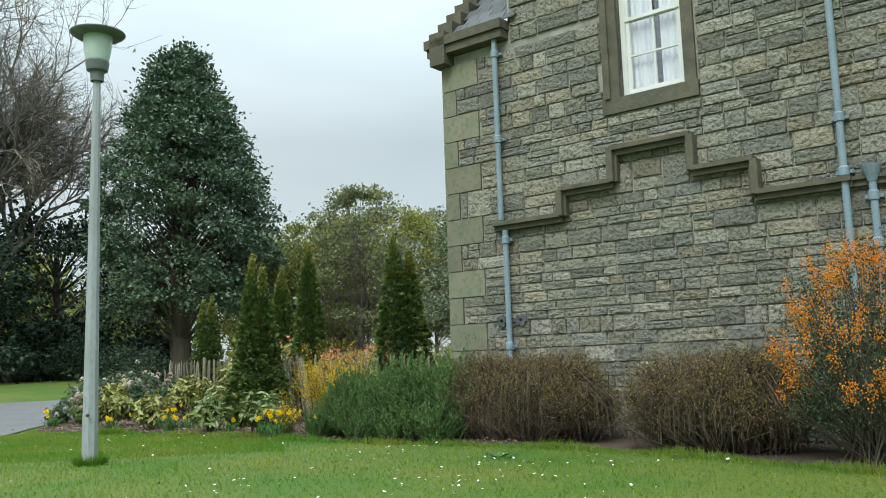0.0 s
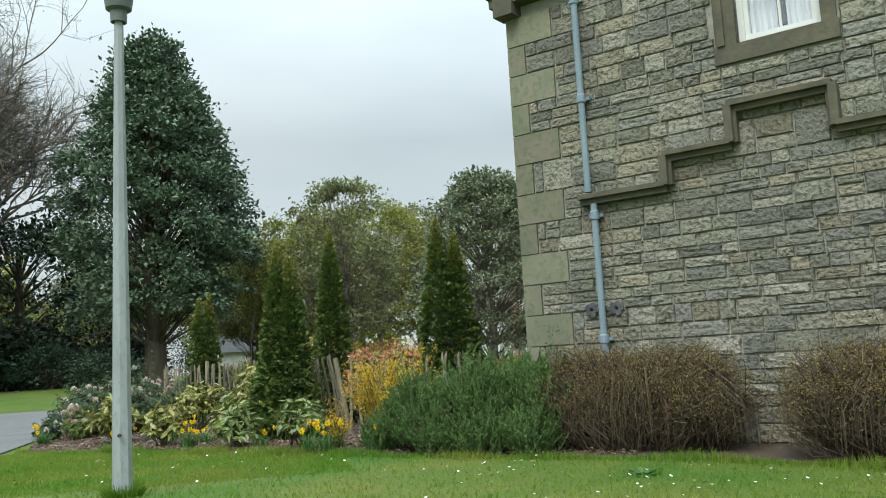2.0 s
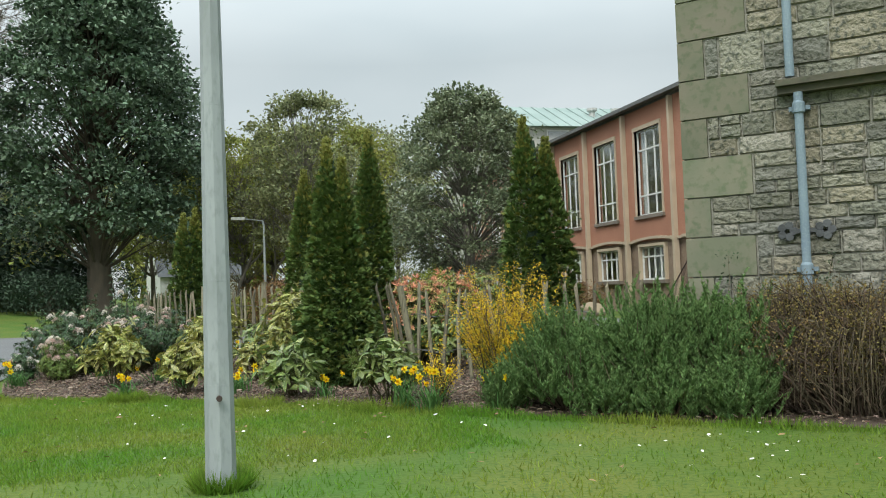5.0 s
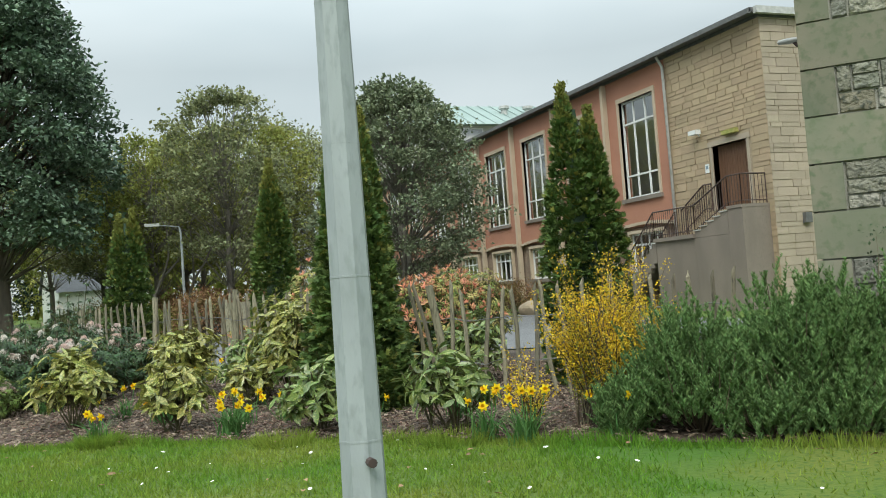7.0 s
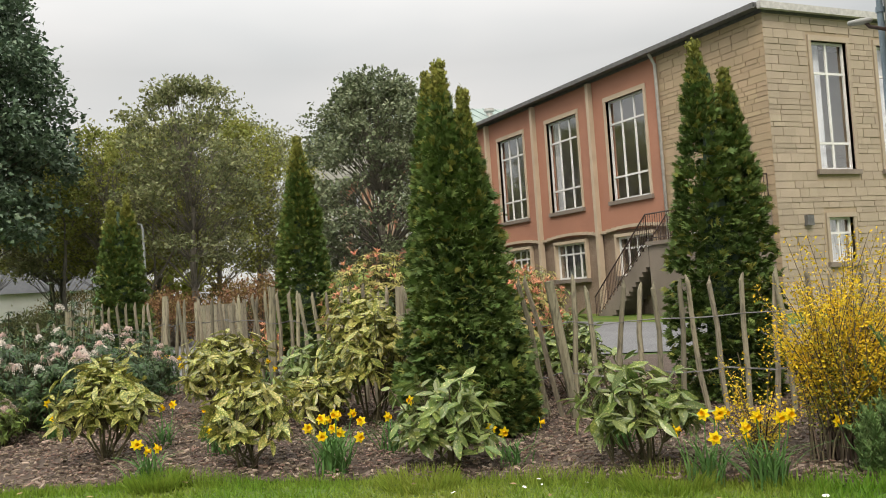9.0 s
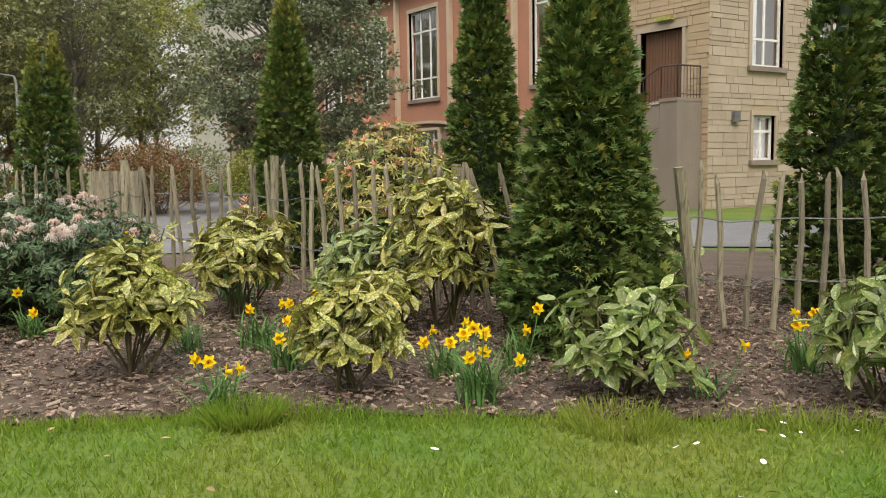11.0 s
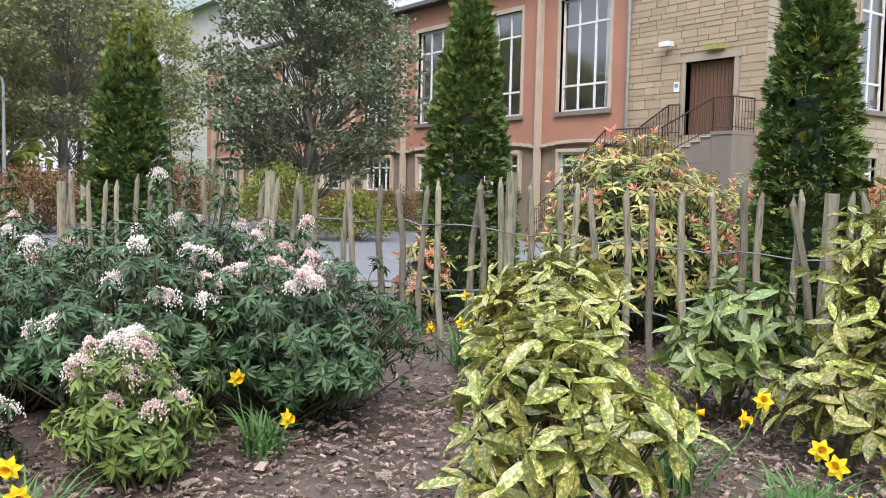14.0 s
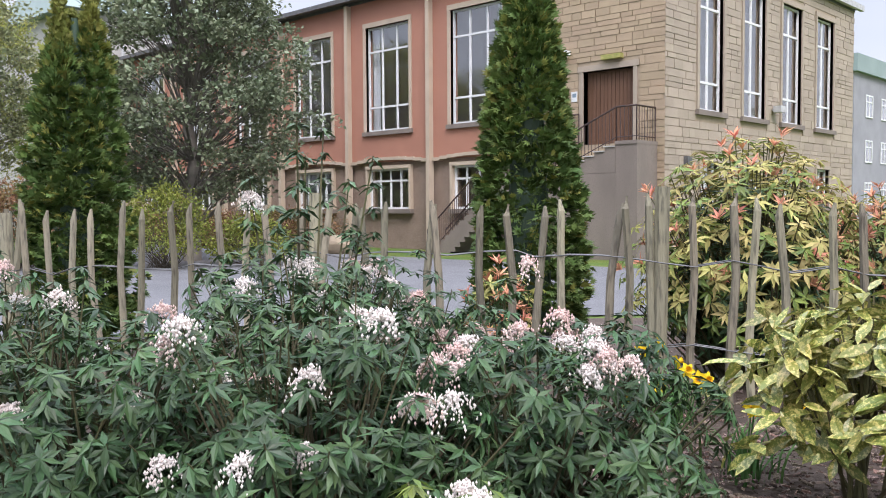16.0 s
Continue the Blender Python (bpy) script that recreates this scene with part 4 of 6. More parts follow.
h.box((FX - 0.04, DOOR[1] + 0.0, DOOR[2]), (FX + 0.34, DOOR[1] + 0.14, DOOR[3]))
h.box((FX - 0.05, DOOR[0] - 0.2, DOOR[3]), (FX + 0.34, DOOR[1] + 0.2, DOOR[3] + 0.18))
part("door_surround", h, M_gablestone, door)
h = Heap()
h.box((FX - 0.2, 31.2, 5.72), (FX + 0.0, 31.9, 5.86))
part("bulkhead_lamp", h, M_cream, door, "yellowed bulkhead lamp over the door")
fl = thing("flood_light", pose(FX, 33.3, 6.05), "small white flood light on the sandstone wall", "lamp")
h = Heap()
h.box((-0.35, -0.22, -0.06), (-0.12, 0.22, 0.1))
h.tube([(-0.15, 0, 0.0), (0.0, 0, -0.1)], 0.03, 8)
part("housing", h, M_white, fl)
sg = thing("notice", pose(FX, 33.0, 4.7), "small blue and white notice on sandstone", "sign")
h = Heap()
h.box((-0.03, -0.11, -0.16), (-0.005, 0.11, 0.16))
part("plate", h, M_white, sg)
h = Heap()
h.box((-0.034, -0.07, -0.02), (-0.031, 0.07, 0.1))
part("pictogram", h, M_pipe, sg)
wl = thing("wall_lamp", pose(18.3, GY, 2.55), "square dark wall lamp on the gable", "lamp")
h = Heap()
h.box((-0.14, -0.16, -0.17), (0.14, 0.0, 0.17))
part("housing", h, M_eave, wl)
gf = thing("flood_light", pose(24.6, GY, 4.6), "small grey flood light between gable windows", "lamp")
h = Heap()
h.box((-0.2, -0.4, -0.1), (0.2, -0.12, 0.12))
h.box((-0.05, -0.13, -0.03), (0.05, 0.0, 0.03))
part("housing", h, M_leadgutter, gf)

# outside stair
stair = thing("outside_stair", pose(0, 0, 0), "stained concrete outside stair with dark iron railings", "staircase", kind="structure")
SX0, SX1 = 15.9, FX - 0.01
LAND, MID = 3.12, 2.34
h = Heap()
h.box((SX0, 30.03, BASE), (SX1, 30.75, LAND - 0.1))
h.box((SX0, 30.755, BASE), (SX1, 32.56, MID - 0.15))
h.box((SX0, 32.565, BASE), (SX1, 34.9, MID - 0.15))
part("stair_block", h, M_conc, stair, "rain-streaked concrete base")
h = Heap()
h.box((SX0 - 0.03, 30.02, LAND - 0.1), (SX1, 30.76, LAND))
part("landing_slab", h, M_conc, stair)
for k in range(5):
    z = LAND - (k + 1) * (LAND - MID) / 6
    h = Heap()
    h.box((SX0, 30.765 + k * 0.36, MID - 0.14), (SX1 - 0.01, 30.765 + (k + 1) * 0.36, z - 0.035))
    part("riser", h, M_conc, stair)
    h = Heap()
    h.box((SX0 - 0.04, 30.765 + k * 0.36, z - 0.034), (SX1 - 0.02, 30.80 + (k + 1) * 0.36, z))
    part("step", h, M_harl, stair)
for k in range(16):
    z = MID - (k + 1) * (MID + 0.62) / 17
    h = Heap()
    h.box((SX0 + 0.02, 34.96 + k * 0.225, max(BASE, z - 0.75)), (SX1 - 0.1, 34.96 + (k + 1) * 0.225, z))
    part("step", h, M_conc, stair)
h = Heap()
h.box((SX0 - 0.1, 32.57, MID - 0.14), (SX1, 34.95, MID))
part("landing_slab", h, M_conc, stair)


def railing(pts, name="railing", step=0.13, height=1.0, parent=None):
    r = new(name)
    r.parent = parent
    h = Heap()
    for (p, q) in zip(pts, pts[1:]):
        p, q = np.array(p, float), np.array(q, float)
        up = np.array([0, 0, height])
        h.tube([p + up, q + up], 0.028, 8)
        h.tube([p + up * 0.12, q + up * 0.12], 0.016, 6)
    part("handrail", h, M_rail, r)
    for (p, q) in zip(pts, pts[1:]):
        p, q = np.array(p, float), np.array(q, float)
        n = max(2, int(np.linalg.norm(q - p) / step))
        for i in range(n + 1):
            c = p + (q - p) * i / n
            h = Heap()
            h.tube([c + (0, 0, 0.0), c + (0, 0, height)], 0.011 if i % n else 0.02, 5)
            part("baluster", h, M_rail, r)
    return r


railing([(SX0 + 0.05, 30.08, LAND), (SX0 + 0.05, 30.75, LAND), (SX0 + 0.05, 32.6, MID), (SX0 + 0.05, 32.95, MID)], parent=stair)
railing([(SX1 - 0.12, 32.75, LAND), (SX1 - 0.12, 33.2, LAND), (SX1 - 0.12, 34.6, MID)], parent=stair)
railing([(SX0 - 0.02, 32.95, MID), (SX0 - 0.02, 34.95, MID), (SX0 + 0.05, 38.55, -0.6)], parent=stair)
railing([(SX1 - 0.15, 34.95, MID), (SX1 - 0.15, 38.55, -0.6)], parent=stair, step=0.3)
railing([(SX0 + 0.05, 30.08, LAND), (SX1 - 0.05, 30.08, LAND)], parent=stair)

# ---- far buildings ----
far = thing("far_block", pose(0, 0, 0), "grey harled block with a verdigris copper roof behind trees", "building", kind="structure")
h = Heap()
h.box((20.5, 78, -1), (60, 92, 15.2))
part("wall", h, M_harl, far)
h = Heap()
v = [(19.8, 77.2, 15.2), (61, 77.2, 15.2), (61, 92.8, 15.2), (19.8, 92.8, 15.2), (21, 84, 18.3), (58, 84, 18.3), (58, 86, 18.3), (21, 86, 18.3)]
h.add(v, [(0, 1, 5, 4), (1, 2, 6, 5), (2, 3, 7, 6), (3, 0, 4, 7), (4, 5, 6, 7), (0, 3, 2, 1)])
for x in np.arange(21.5, 58, 1.2):
    h.tube([(x, 77.25, 15.25), (x, 83.9, 18.32)], 0.05, 4)
part("roof", h, M_copper, far)
for k, x in enumerate((26.6, 32, 37.5, 43)):
    w = new("window")
    w.parent = far
    w.location = (x, 78, 13.7)
    bars("window_frame", 0, 2.2, 0, 1.3, -0.06, 0.12, 0, [], 0.08, w)
    pane(0.1, 2.1, 0.1, 1.2, -0.02, w)
h = Heap()
h.tube([(24.2, 77.9, 15.2), (24.2, 77.9, 0)], 0.12, 8)
part("downpipe", h, M_leadgutter, far)
for x in (32.5, 35):
    h = Heap()
    h.lathe([(0.3, 16.6), (0.3, 17.3), (0.5, 17.4), (0.5, 17.65), (0.001, 17.7)], 12, (x, 81, 0))
    part("roof_vent", h, M_leadgutter, far)
grey = thing("grey_block", pose(0, 0, 0), "plain grey rendered flats with white windows beyond gable", "building", kind="structure")
h = Heap()
h.box((57.3, 38, -1), (80, 50, 10.4))
part("wall", h, M_greyblock, grey)
h = Heap()
h.box((57.0, 37.7, 10.4), (80.3, 50.3, 11.6))
part("roof", h, M_copper, grey)
for x in (59.6, 63, 67, 71):
    for z in (1.2, 4.2, 7.4):
        w = new("window")
        w.parent = grey
        w.location = (x, 38, z)
        bars("window_frame", 0, 1.5, 0, 1.6, -0.06, 0.09, 1, [1.1], 0.07, w)
        pane(0.08, 1.42, 0.08, 1.52, -0.02, w)
cot = thing("cottage", pose(-6.5, 72, 0.6, 0, 0, 12), "white cottage with grey slate roof beyond trees", "house", kind="structure")
h = Heap()
h.box((0, 0, -0.5), (6, 7, 2.2))
h.add([(0, 0, 2.2), (0, 7, 2.2), (0, 3.5, 5.5), (6, 0, 2.2), (6, 7, 2.2), (6, 3.5, 5.5)], [(0, 1, 2), (3, 5, 4)])
part("wall", h, M_white, cot)
h = Heap()
h.add([(-0.2, -0.25, 2.0), (6.2, -0.25, 2.0), (6.2, 3.5, 5.6), (-0.2, 3.5, 5.6), (-0.2, 7.25, 2.0), (6.2, 7.25, 2.0)], [(0, 1, 2, 3), (3, 2, 5, 4)])
part("roof", h, M_slate, cot)
h = Heap()
h.box((2, 3, 4.5), (3, 4, 6.6))
part("chimney", h, M_conc, cot)
sl = thing("street_lamp", pose(-0.45, 45.5, gz(-0.45, 45.5)), "slim grey roadside lamp post with a short arm", "street lamp")
h = Heap()
h.tube([(0, 0, 0), (0, 0, 4.6), (-0.05, 0, 4.85)], [0.075, 0.045, 0.04], 8)
h.tube([(-0.05, 0, 4.85), (-0.9, 0, 4.95)], 0.025, 6)
part("post", h, M_post, sl)
h = Heap()
h.box((-1.45, -0.12, 4.9), (-0.85, 0.12, 5.02))
part("lantern", h, M_leadgutter, sl)

# ---- chestnut paling fence ----
fence = thing("paling_fence", pose(0, 0, 0), "weathered split chestnut paling fence wired between leaning posts", "fence")
frng = np.random.default_rng(5)
FENCE = [(-4.0, 22.7), (-2.94, 20.87), (-2.03, 19.13), (-1.2, 17.35), (-0.36, 15.55), (0.86, 14.6), (1.9, 13.75)]
stake_meshes = []
for k in range(6):
    h = Heap()
    r = 0.021
    bend = frng.normal(0, 0.012, (5, 2))
    bend[0] = 0
    zz = [0, 0.35, 0.7, 1.04, 1.10]
    h.tube([(bend[i, 0], bend[i, 1], zz[i]) for i in range(5)], [r, r * 1.1, r, r * 0.95, r * 0.35], 5)
    stake_meshes.append(h.mesh("stake", M_stake))
wire_pts = {0.38: [], 0.82: []}
for (x0, y0), (x1, y1) in zip(FENCE, FENCE[1:]):
    ln = math.hypot(x1 - x0, y1 - y0)
    n = int(ln / 0.155)
    for i in range(n):
        f = (i + frng.uniform(-0.2, 0.2) + 0.5) / n
        x, y = x0 + (x1 - x0) * f, y0 + (y1 - y0) * f
        lean = frng.normal(-9 if (x0, y0) == FENCE[3] else 0, 2.4)
        s = part("stake", stake_meshes[frng.integers(6)], None, fence)
        along = math.degrees(math.atan2(y1 - y0, x1 - x0))
        s.matrix_local = pose(x, y, gz(x, y), 0, 0, along) @ pose(0, 0, 0, frng.normal(0, 2), lean, frng.uniform(0, 30)) @ Matrix.Diagonal((1.1, 0.75, ((1.16 if y < 15.4 else 1.26) - gz(x, y)) / 1.1 * frng.uniform(0.97, 1.03), 1))
        for q in wire_pts:
            wire_pts[q].append((x + frng.normal(0, 0.006), y + frng.normal(0, 0.006), gz(x, y) + q + frng.normal(0, 0.012)))
for i, (x, y) in enumerate(FENCE[:5]):
    h = Heap()
    h.tube([(0, 0, -0.1), (0, 0, 0.6), (0.0, 0, 1.2)], [0.045, 0.043, 0.04], 7)
    p = part("fence_post", h, M_stake, fence, "thicker round fence post")
    p.matrix_local = pose(x + 0.03, y - 0.05, gz(x, y), 0, 0, 0) @ pose(0, 0, 0, 0, -9 if i == 4 else frng.normal(0, 2), 0)
for q, pts in wire_pts.items():
    for off in (-0.022, 0.022):
        h = Heap()
        h.tube([(x + off, y + off, z + 0.012 * math.sin(i * 1.7)) for i, (x, y, z) in enumerate(pts)], 0.0035, 4, cap=False)
        part("wire", h, M_wire, fence, "twisted galvanised wire")
# fallen length of paling past the corner post
for i in range(9):
    s = part("stake", stake_meshes[i % 6], None, fence)
    x, y = -4.1 - 0.16 * i, 22.75 + 0.07 * i
    s.matrix_local = pose(x, y, gz(x, y), 0, 0, 150) @ pose(0, 0, 0, 6, 8 + 3 * i, 0)

# ---- trees ----


def grow(heap, start, direction, length, radius, rng, depth, tips, split=3, bend=0.25, ratio=0.68, angle=0.75, sides=6):
    """A tapered limb that forks; tips gathers the ends and points on the outer limbs."""
    k = 4 if depth > 1 else 2
    pts = [np.array(start, float)]
    d = unit(np.array(direction, float))
    for i in range(k):
        d = unit(d + bend * rng.normal(size=3) / k ** 0.5 + np.array([0, 0, 0.05]))
        pts.append(pts[-1] + d * length / k)
    heap.tube(pts, np.linspace(radius, radius * 0.6, k + 1), max(3, sides), cap=False)
    if depth == 0:
        tips.append((pts[-1], d))
        tips.append((pts[-2], d))
        return
    for s in range(split):
        ax = unit(np.cross(d, rng.normal(size=3)))
        nd = unit(d + ax * math.tan(angle * rng.uniform(0.5, 1.1)) * 0.8)
        at = pts[-1] if s < 2 else pts[-2]
        grow(heap, at, nd, length * ratio * rng.uniform(0.8, 1.2), radius * 0.58, rng, depth - 1, tips, split, bend, ratio, angle, sides - 1)


def crown_tree(name, x, y, height, width, low, trunk_r, material, bark, seed, label, leaf=0.16, count=26000, profile=None, clumps=150, base=None, lean=(0, 0), gap=0.8, category="tree", spread=1.0):
    """Trunk, limbs reaching into clumps, and a crown of separate leaves with gaps. profile(f): half width at height share f."""
    rng = np.random.default_rng(seed)
    z = gz(x, y) if base is None else base
    t = thing(name, pose(x, y, z), label, category)
    profile = profile or (lambda f: math.sin(math.pi * min(1, 0.12 + 0.88 * f)) ** 0.7)
    wood = Heap()
    trunk = [(lean[0] * f * height, lean[1] * f * height, f * height * 0.85) for f in np.linspace(-0.02, 1, 9)]
    trunk = [(px + rng.normal(0, 0.012 * height) * (i > 2), py + rng.normal(0, 0.012 * height) * (i > 2), pz) for i, (px, py, pz) in enumerate(trunk)]
    wood.tube(trunk, np.linspace(trunk_r * 1.15, trunk_r * 0.15, 9), 9)
    part("trunk", wood, bark, t, smooth=True)
    limbs, leaves = Heap(), Heap()
    per = count // clumps
    for c in range(clumps):
        f = rng.random() ** 0.85
        r = width / 2 * profile(f)
        a = rng.uniform(0, 2 * math.pi)
        q = r * rng.uniform(0.35, 1.0) ** 0.6
        zc = low + (height - low) * f
        i = min(8, max(1, int(zc * 0.75 / (height * 0.85) * 8)))
        root = np.array(trunk[i])
        ctr = np.array([lean[0] * zc + q * math.cos(a), lean[1] * zc + q * math.sin(a), zc])
        mid = (root + ctr) / 2 + np.array([0, 0, 0.05 * height * rng.uniform(-0.3, 1)])
        limbs.tube([root, mid, ctr], [trunk_r * 0.15, trunk_r * 0.07, 0.01], 4, cap=False)
        size = width * rng.uniform(0.06, 0.13) * spread
        sprays = sphere_dirs(9, rng, -0.6) * size * np.array([1.2, 1.2, 0.75]) * rng.uniform(0.45, 1.0, (9, 1))
        own = rng.integers(9, size=per)
        dirs = unit(sprays[own] / size + 0.8 * sphere_dirs(per, rng, -0.5))
        pts = ctr + sprays[own] + rng.normal(0, 0.22, (per, 3)) * size * np.array([1.2, 1.2, 0.7])
        out = unit(dirs + 0.8 * unit(ctr - np.array([0, 0, zc * 0.8])))
        keep = rng.random(per) < gap
        leaf_cloud(leaves, pts[keep], out[keep], rng, leaf, leaf * 0.6, 0.6, LEAF2_V, LEAF2_F, 0.1)
    part("branchwork", limbs, bark, t)
    part("crown", leaves, material, t)
    return t


def bare_tree(name, x, y, height, trunk_r, seed, label, bark, split=3, depth=5, leafmat=None, direction=(0, 0, 1), angle=0.75):
    rng = np.random.default_rng(seed)
    t = thing(name, pose(x, y, gz(x, y)), label, "tree")
    wood, tips = Heap(), []
    grow(wood, (0, 0, -0.1), direction, height * 0.33, trunk_r, rng, depth, tips, split, ratio=0.72, angle=angle, sides=8)
    part("trunk", wood, bark, t)
    wood = Heap()
    for p, d in tips:
        for k in range(2):
            q = p + (d + 0.8 * rng.normal(size=3)) * height * 0.03
            wood.tube([p, (p + q) / 2 + rng.normal(0, 0.08, 3), q], [0.014, 0.011, 0.006], 3, cap=False)
    part("twigwork", wood, bark, t)["kind"] = "stuff"
    if leafmat:
        h = Heap()
        pts = np.array([p for p, d in tips]).repeat(5, 0)
        out = np.array([d for p, d in tips]).repeat(5, 0)
        leaf_cloud(h, pts + rng.normal(0, 0.18, pts.shape), out, rng, 0.09, 0.06, 1.0, LEAF2_V, LEAF2_F)
        part("crown", h, leafmat, t)
    return t


holly_profile = lambda f: (min(1.0, 0.62 + 1.1 * f) if f < 0.35 else max(0.04, 1 - ((f - 0.35) / 0.65) ** 1.35))
crown_tree("holly_tree", -7.6, 46, 16.6, 9.8, 2.8, 0.5, M_holly, M_bark, 21, "tall dark glossy evergreen with a broad conical crown", leaf=0.25, count=76000, profile=holly_profile, clumps=360, base=0.8)
crown_tree("dark_conifer", -19.5, 44, 13.5, 12, 0.3, 0.45, M_conifer, M_bark, 22, "dark spreading evergreen with drooping boughs at lawn edge", leaf=0.3, count=20000, clumps=180, profile=lambda f: 1 - 0.75 * f)
crown_tree("dark_conifer", -15.5, 52, 9, 12, 0.2, 0.4, M_conifer, M_bark, 23, "low dark evergreen behind the holly tree", leaf=0.3, count=14000, clumps=130, profile=lambda f: 1 - 0.6 * f)
bare_tree("bare_tree", -17.0, 47, 19, 0.42, 31, "leafless grey tree with fine spreading twigs", M_barepale, split=4, depth=5)
bare_tree("bare_tree", -21.0, 46, 19, 0.38, 33, "leafless spreading tree behind the dark evergreen", M_barepale, split=4, depth=5)
bare_tree("bare_tree", -23, 52, 24, 0.5, 32, "tall leafless tree with sparse buds", M_barepale, split=3, depth=6, leafmat=M_bud)
grove = [(-3.6, 59, 9.0, 6, M_grove), (-1.2, 52, 9.6, 7, M_grove), (-3.2, 57, 9.0, 7, M_grovedark), (0.6, 56, 10, 7, M_grove), (1.6, 46.5, 10.6, 6, M_grovedark), (4.2, 55, 11.0, 7.5, M_grove), (7.0, 58, 11.5, 7, M_grovedark), (-6.5, 64, 11, 9, M_grove), (2.0, 62, 12, 8, M_grove), (-12, 62, 8, 11, M_grovedark), (10, 66, 12, 8, M_grove)]
for k, (x, y, ht, w, m) in enumerate(grove):
    crown_tree("broadleaf_tree", x, y, ht, w, 3.3, 0.15, m, M_barepale, 40 + k, "slender spring tree with thin olive foliage" if m is M_grove else "slender tree with sparse dull green leaves", leaf=0.19, count=16000, clumps=200, gap=0.75, profile=lambda f: 0.55 + 0.45 * math.sin(math.pi * f ** 0.8) if f < 0.9 else 0.45, spread=0.85)
for k, (x, y) in enumerate([(-3.0, 50), (0.2, 48.5), (2.6, 50.5), (-1.8, 47.5)]):
    bare_tree("young_tree", x, y, 9.0, 0.10, 60 + k, "thin pale-stemmed multi-branched young tree", M_barepale, split=2, depth=4, leafmat=M_grove, angle=0.5)
crown_tree("holly_tree", 7.8, 40.6, 9.7, 7.4, 1.9, 0.26, M_hollygrey, M_barepale, 71, "round-headed grey-green holly tree beside the drive", leaf=0.17, count=42000, clumps=330, profile=lambda f: (0.5 + 1.6 * f if f < 0.3 else max(0.25, 1 - ((f - 0.3) / 0.8) ** 2)), spread=0.8)
woods = Heap()
wr = np.random.default_rng(77)
for k in range(70):
    a = radians(wr.uniform(62, 150))
    d = wr.uniform(78, 110)
    c = np.array([d * math.cos(a), d * math.sin(a), 0])
    ht, w = wr.uniform(7, 12), wr.uniform(5, 8)
    if c[0] > 8:
        continue
    n = 560
    dirs = sphere_dirs(n, wr)
    pts = c + np.array([0, 0, ht * 0.5]) + dirs * np.array([w / 2, w / 2, ht * 0.52]) * wr.uniform(0.5, 1.05, n)[:, None]
    leaf_cloud(woods, pts, dirs, wr, 1.0, 0.65, 0.9, LEAF2_V, LEAF2_F)
tagged(part("far_woods", woods, M_grove), "distant dull green belt of woodland", "woodland", kind="stuff")
undergrowth = Heap()
for k in range(60):
    x = wr.uniform(-26, -9)
    y = 47 + wr.uniform(0, 5) + 0.2 * abs(x + 15)
    n = 420
    dirs = sphere_dirs(n, wr, -0.3)
    c = np.array([x, y, gz(x, y)])
    pts = c + dirs * np.array([1.6, 1.2, wr.uniform(1.4, 3.2)]) * wr.uniform(0.5, 1.05, n)[:, None]
    leaf_cloud(undergrowth, pts, dirs, wr, 0.36, 0.24, 0.9, LEAF2_V, LEAF2_F)
tagged(part("dark_undergrowth", undergrowth, M_conifer), "dark evergreen undergrowth below the trees", "undergrowth", kind="stuff")

# ---- cypresses ----


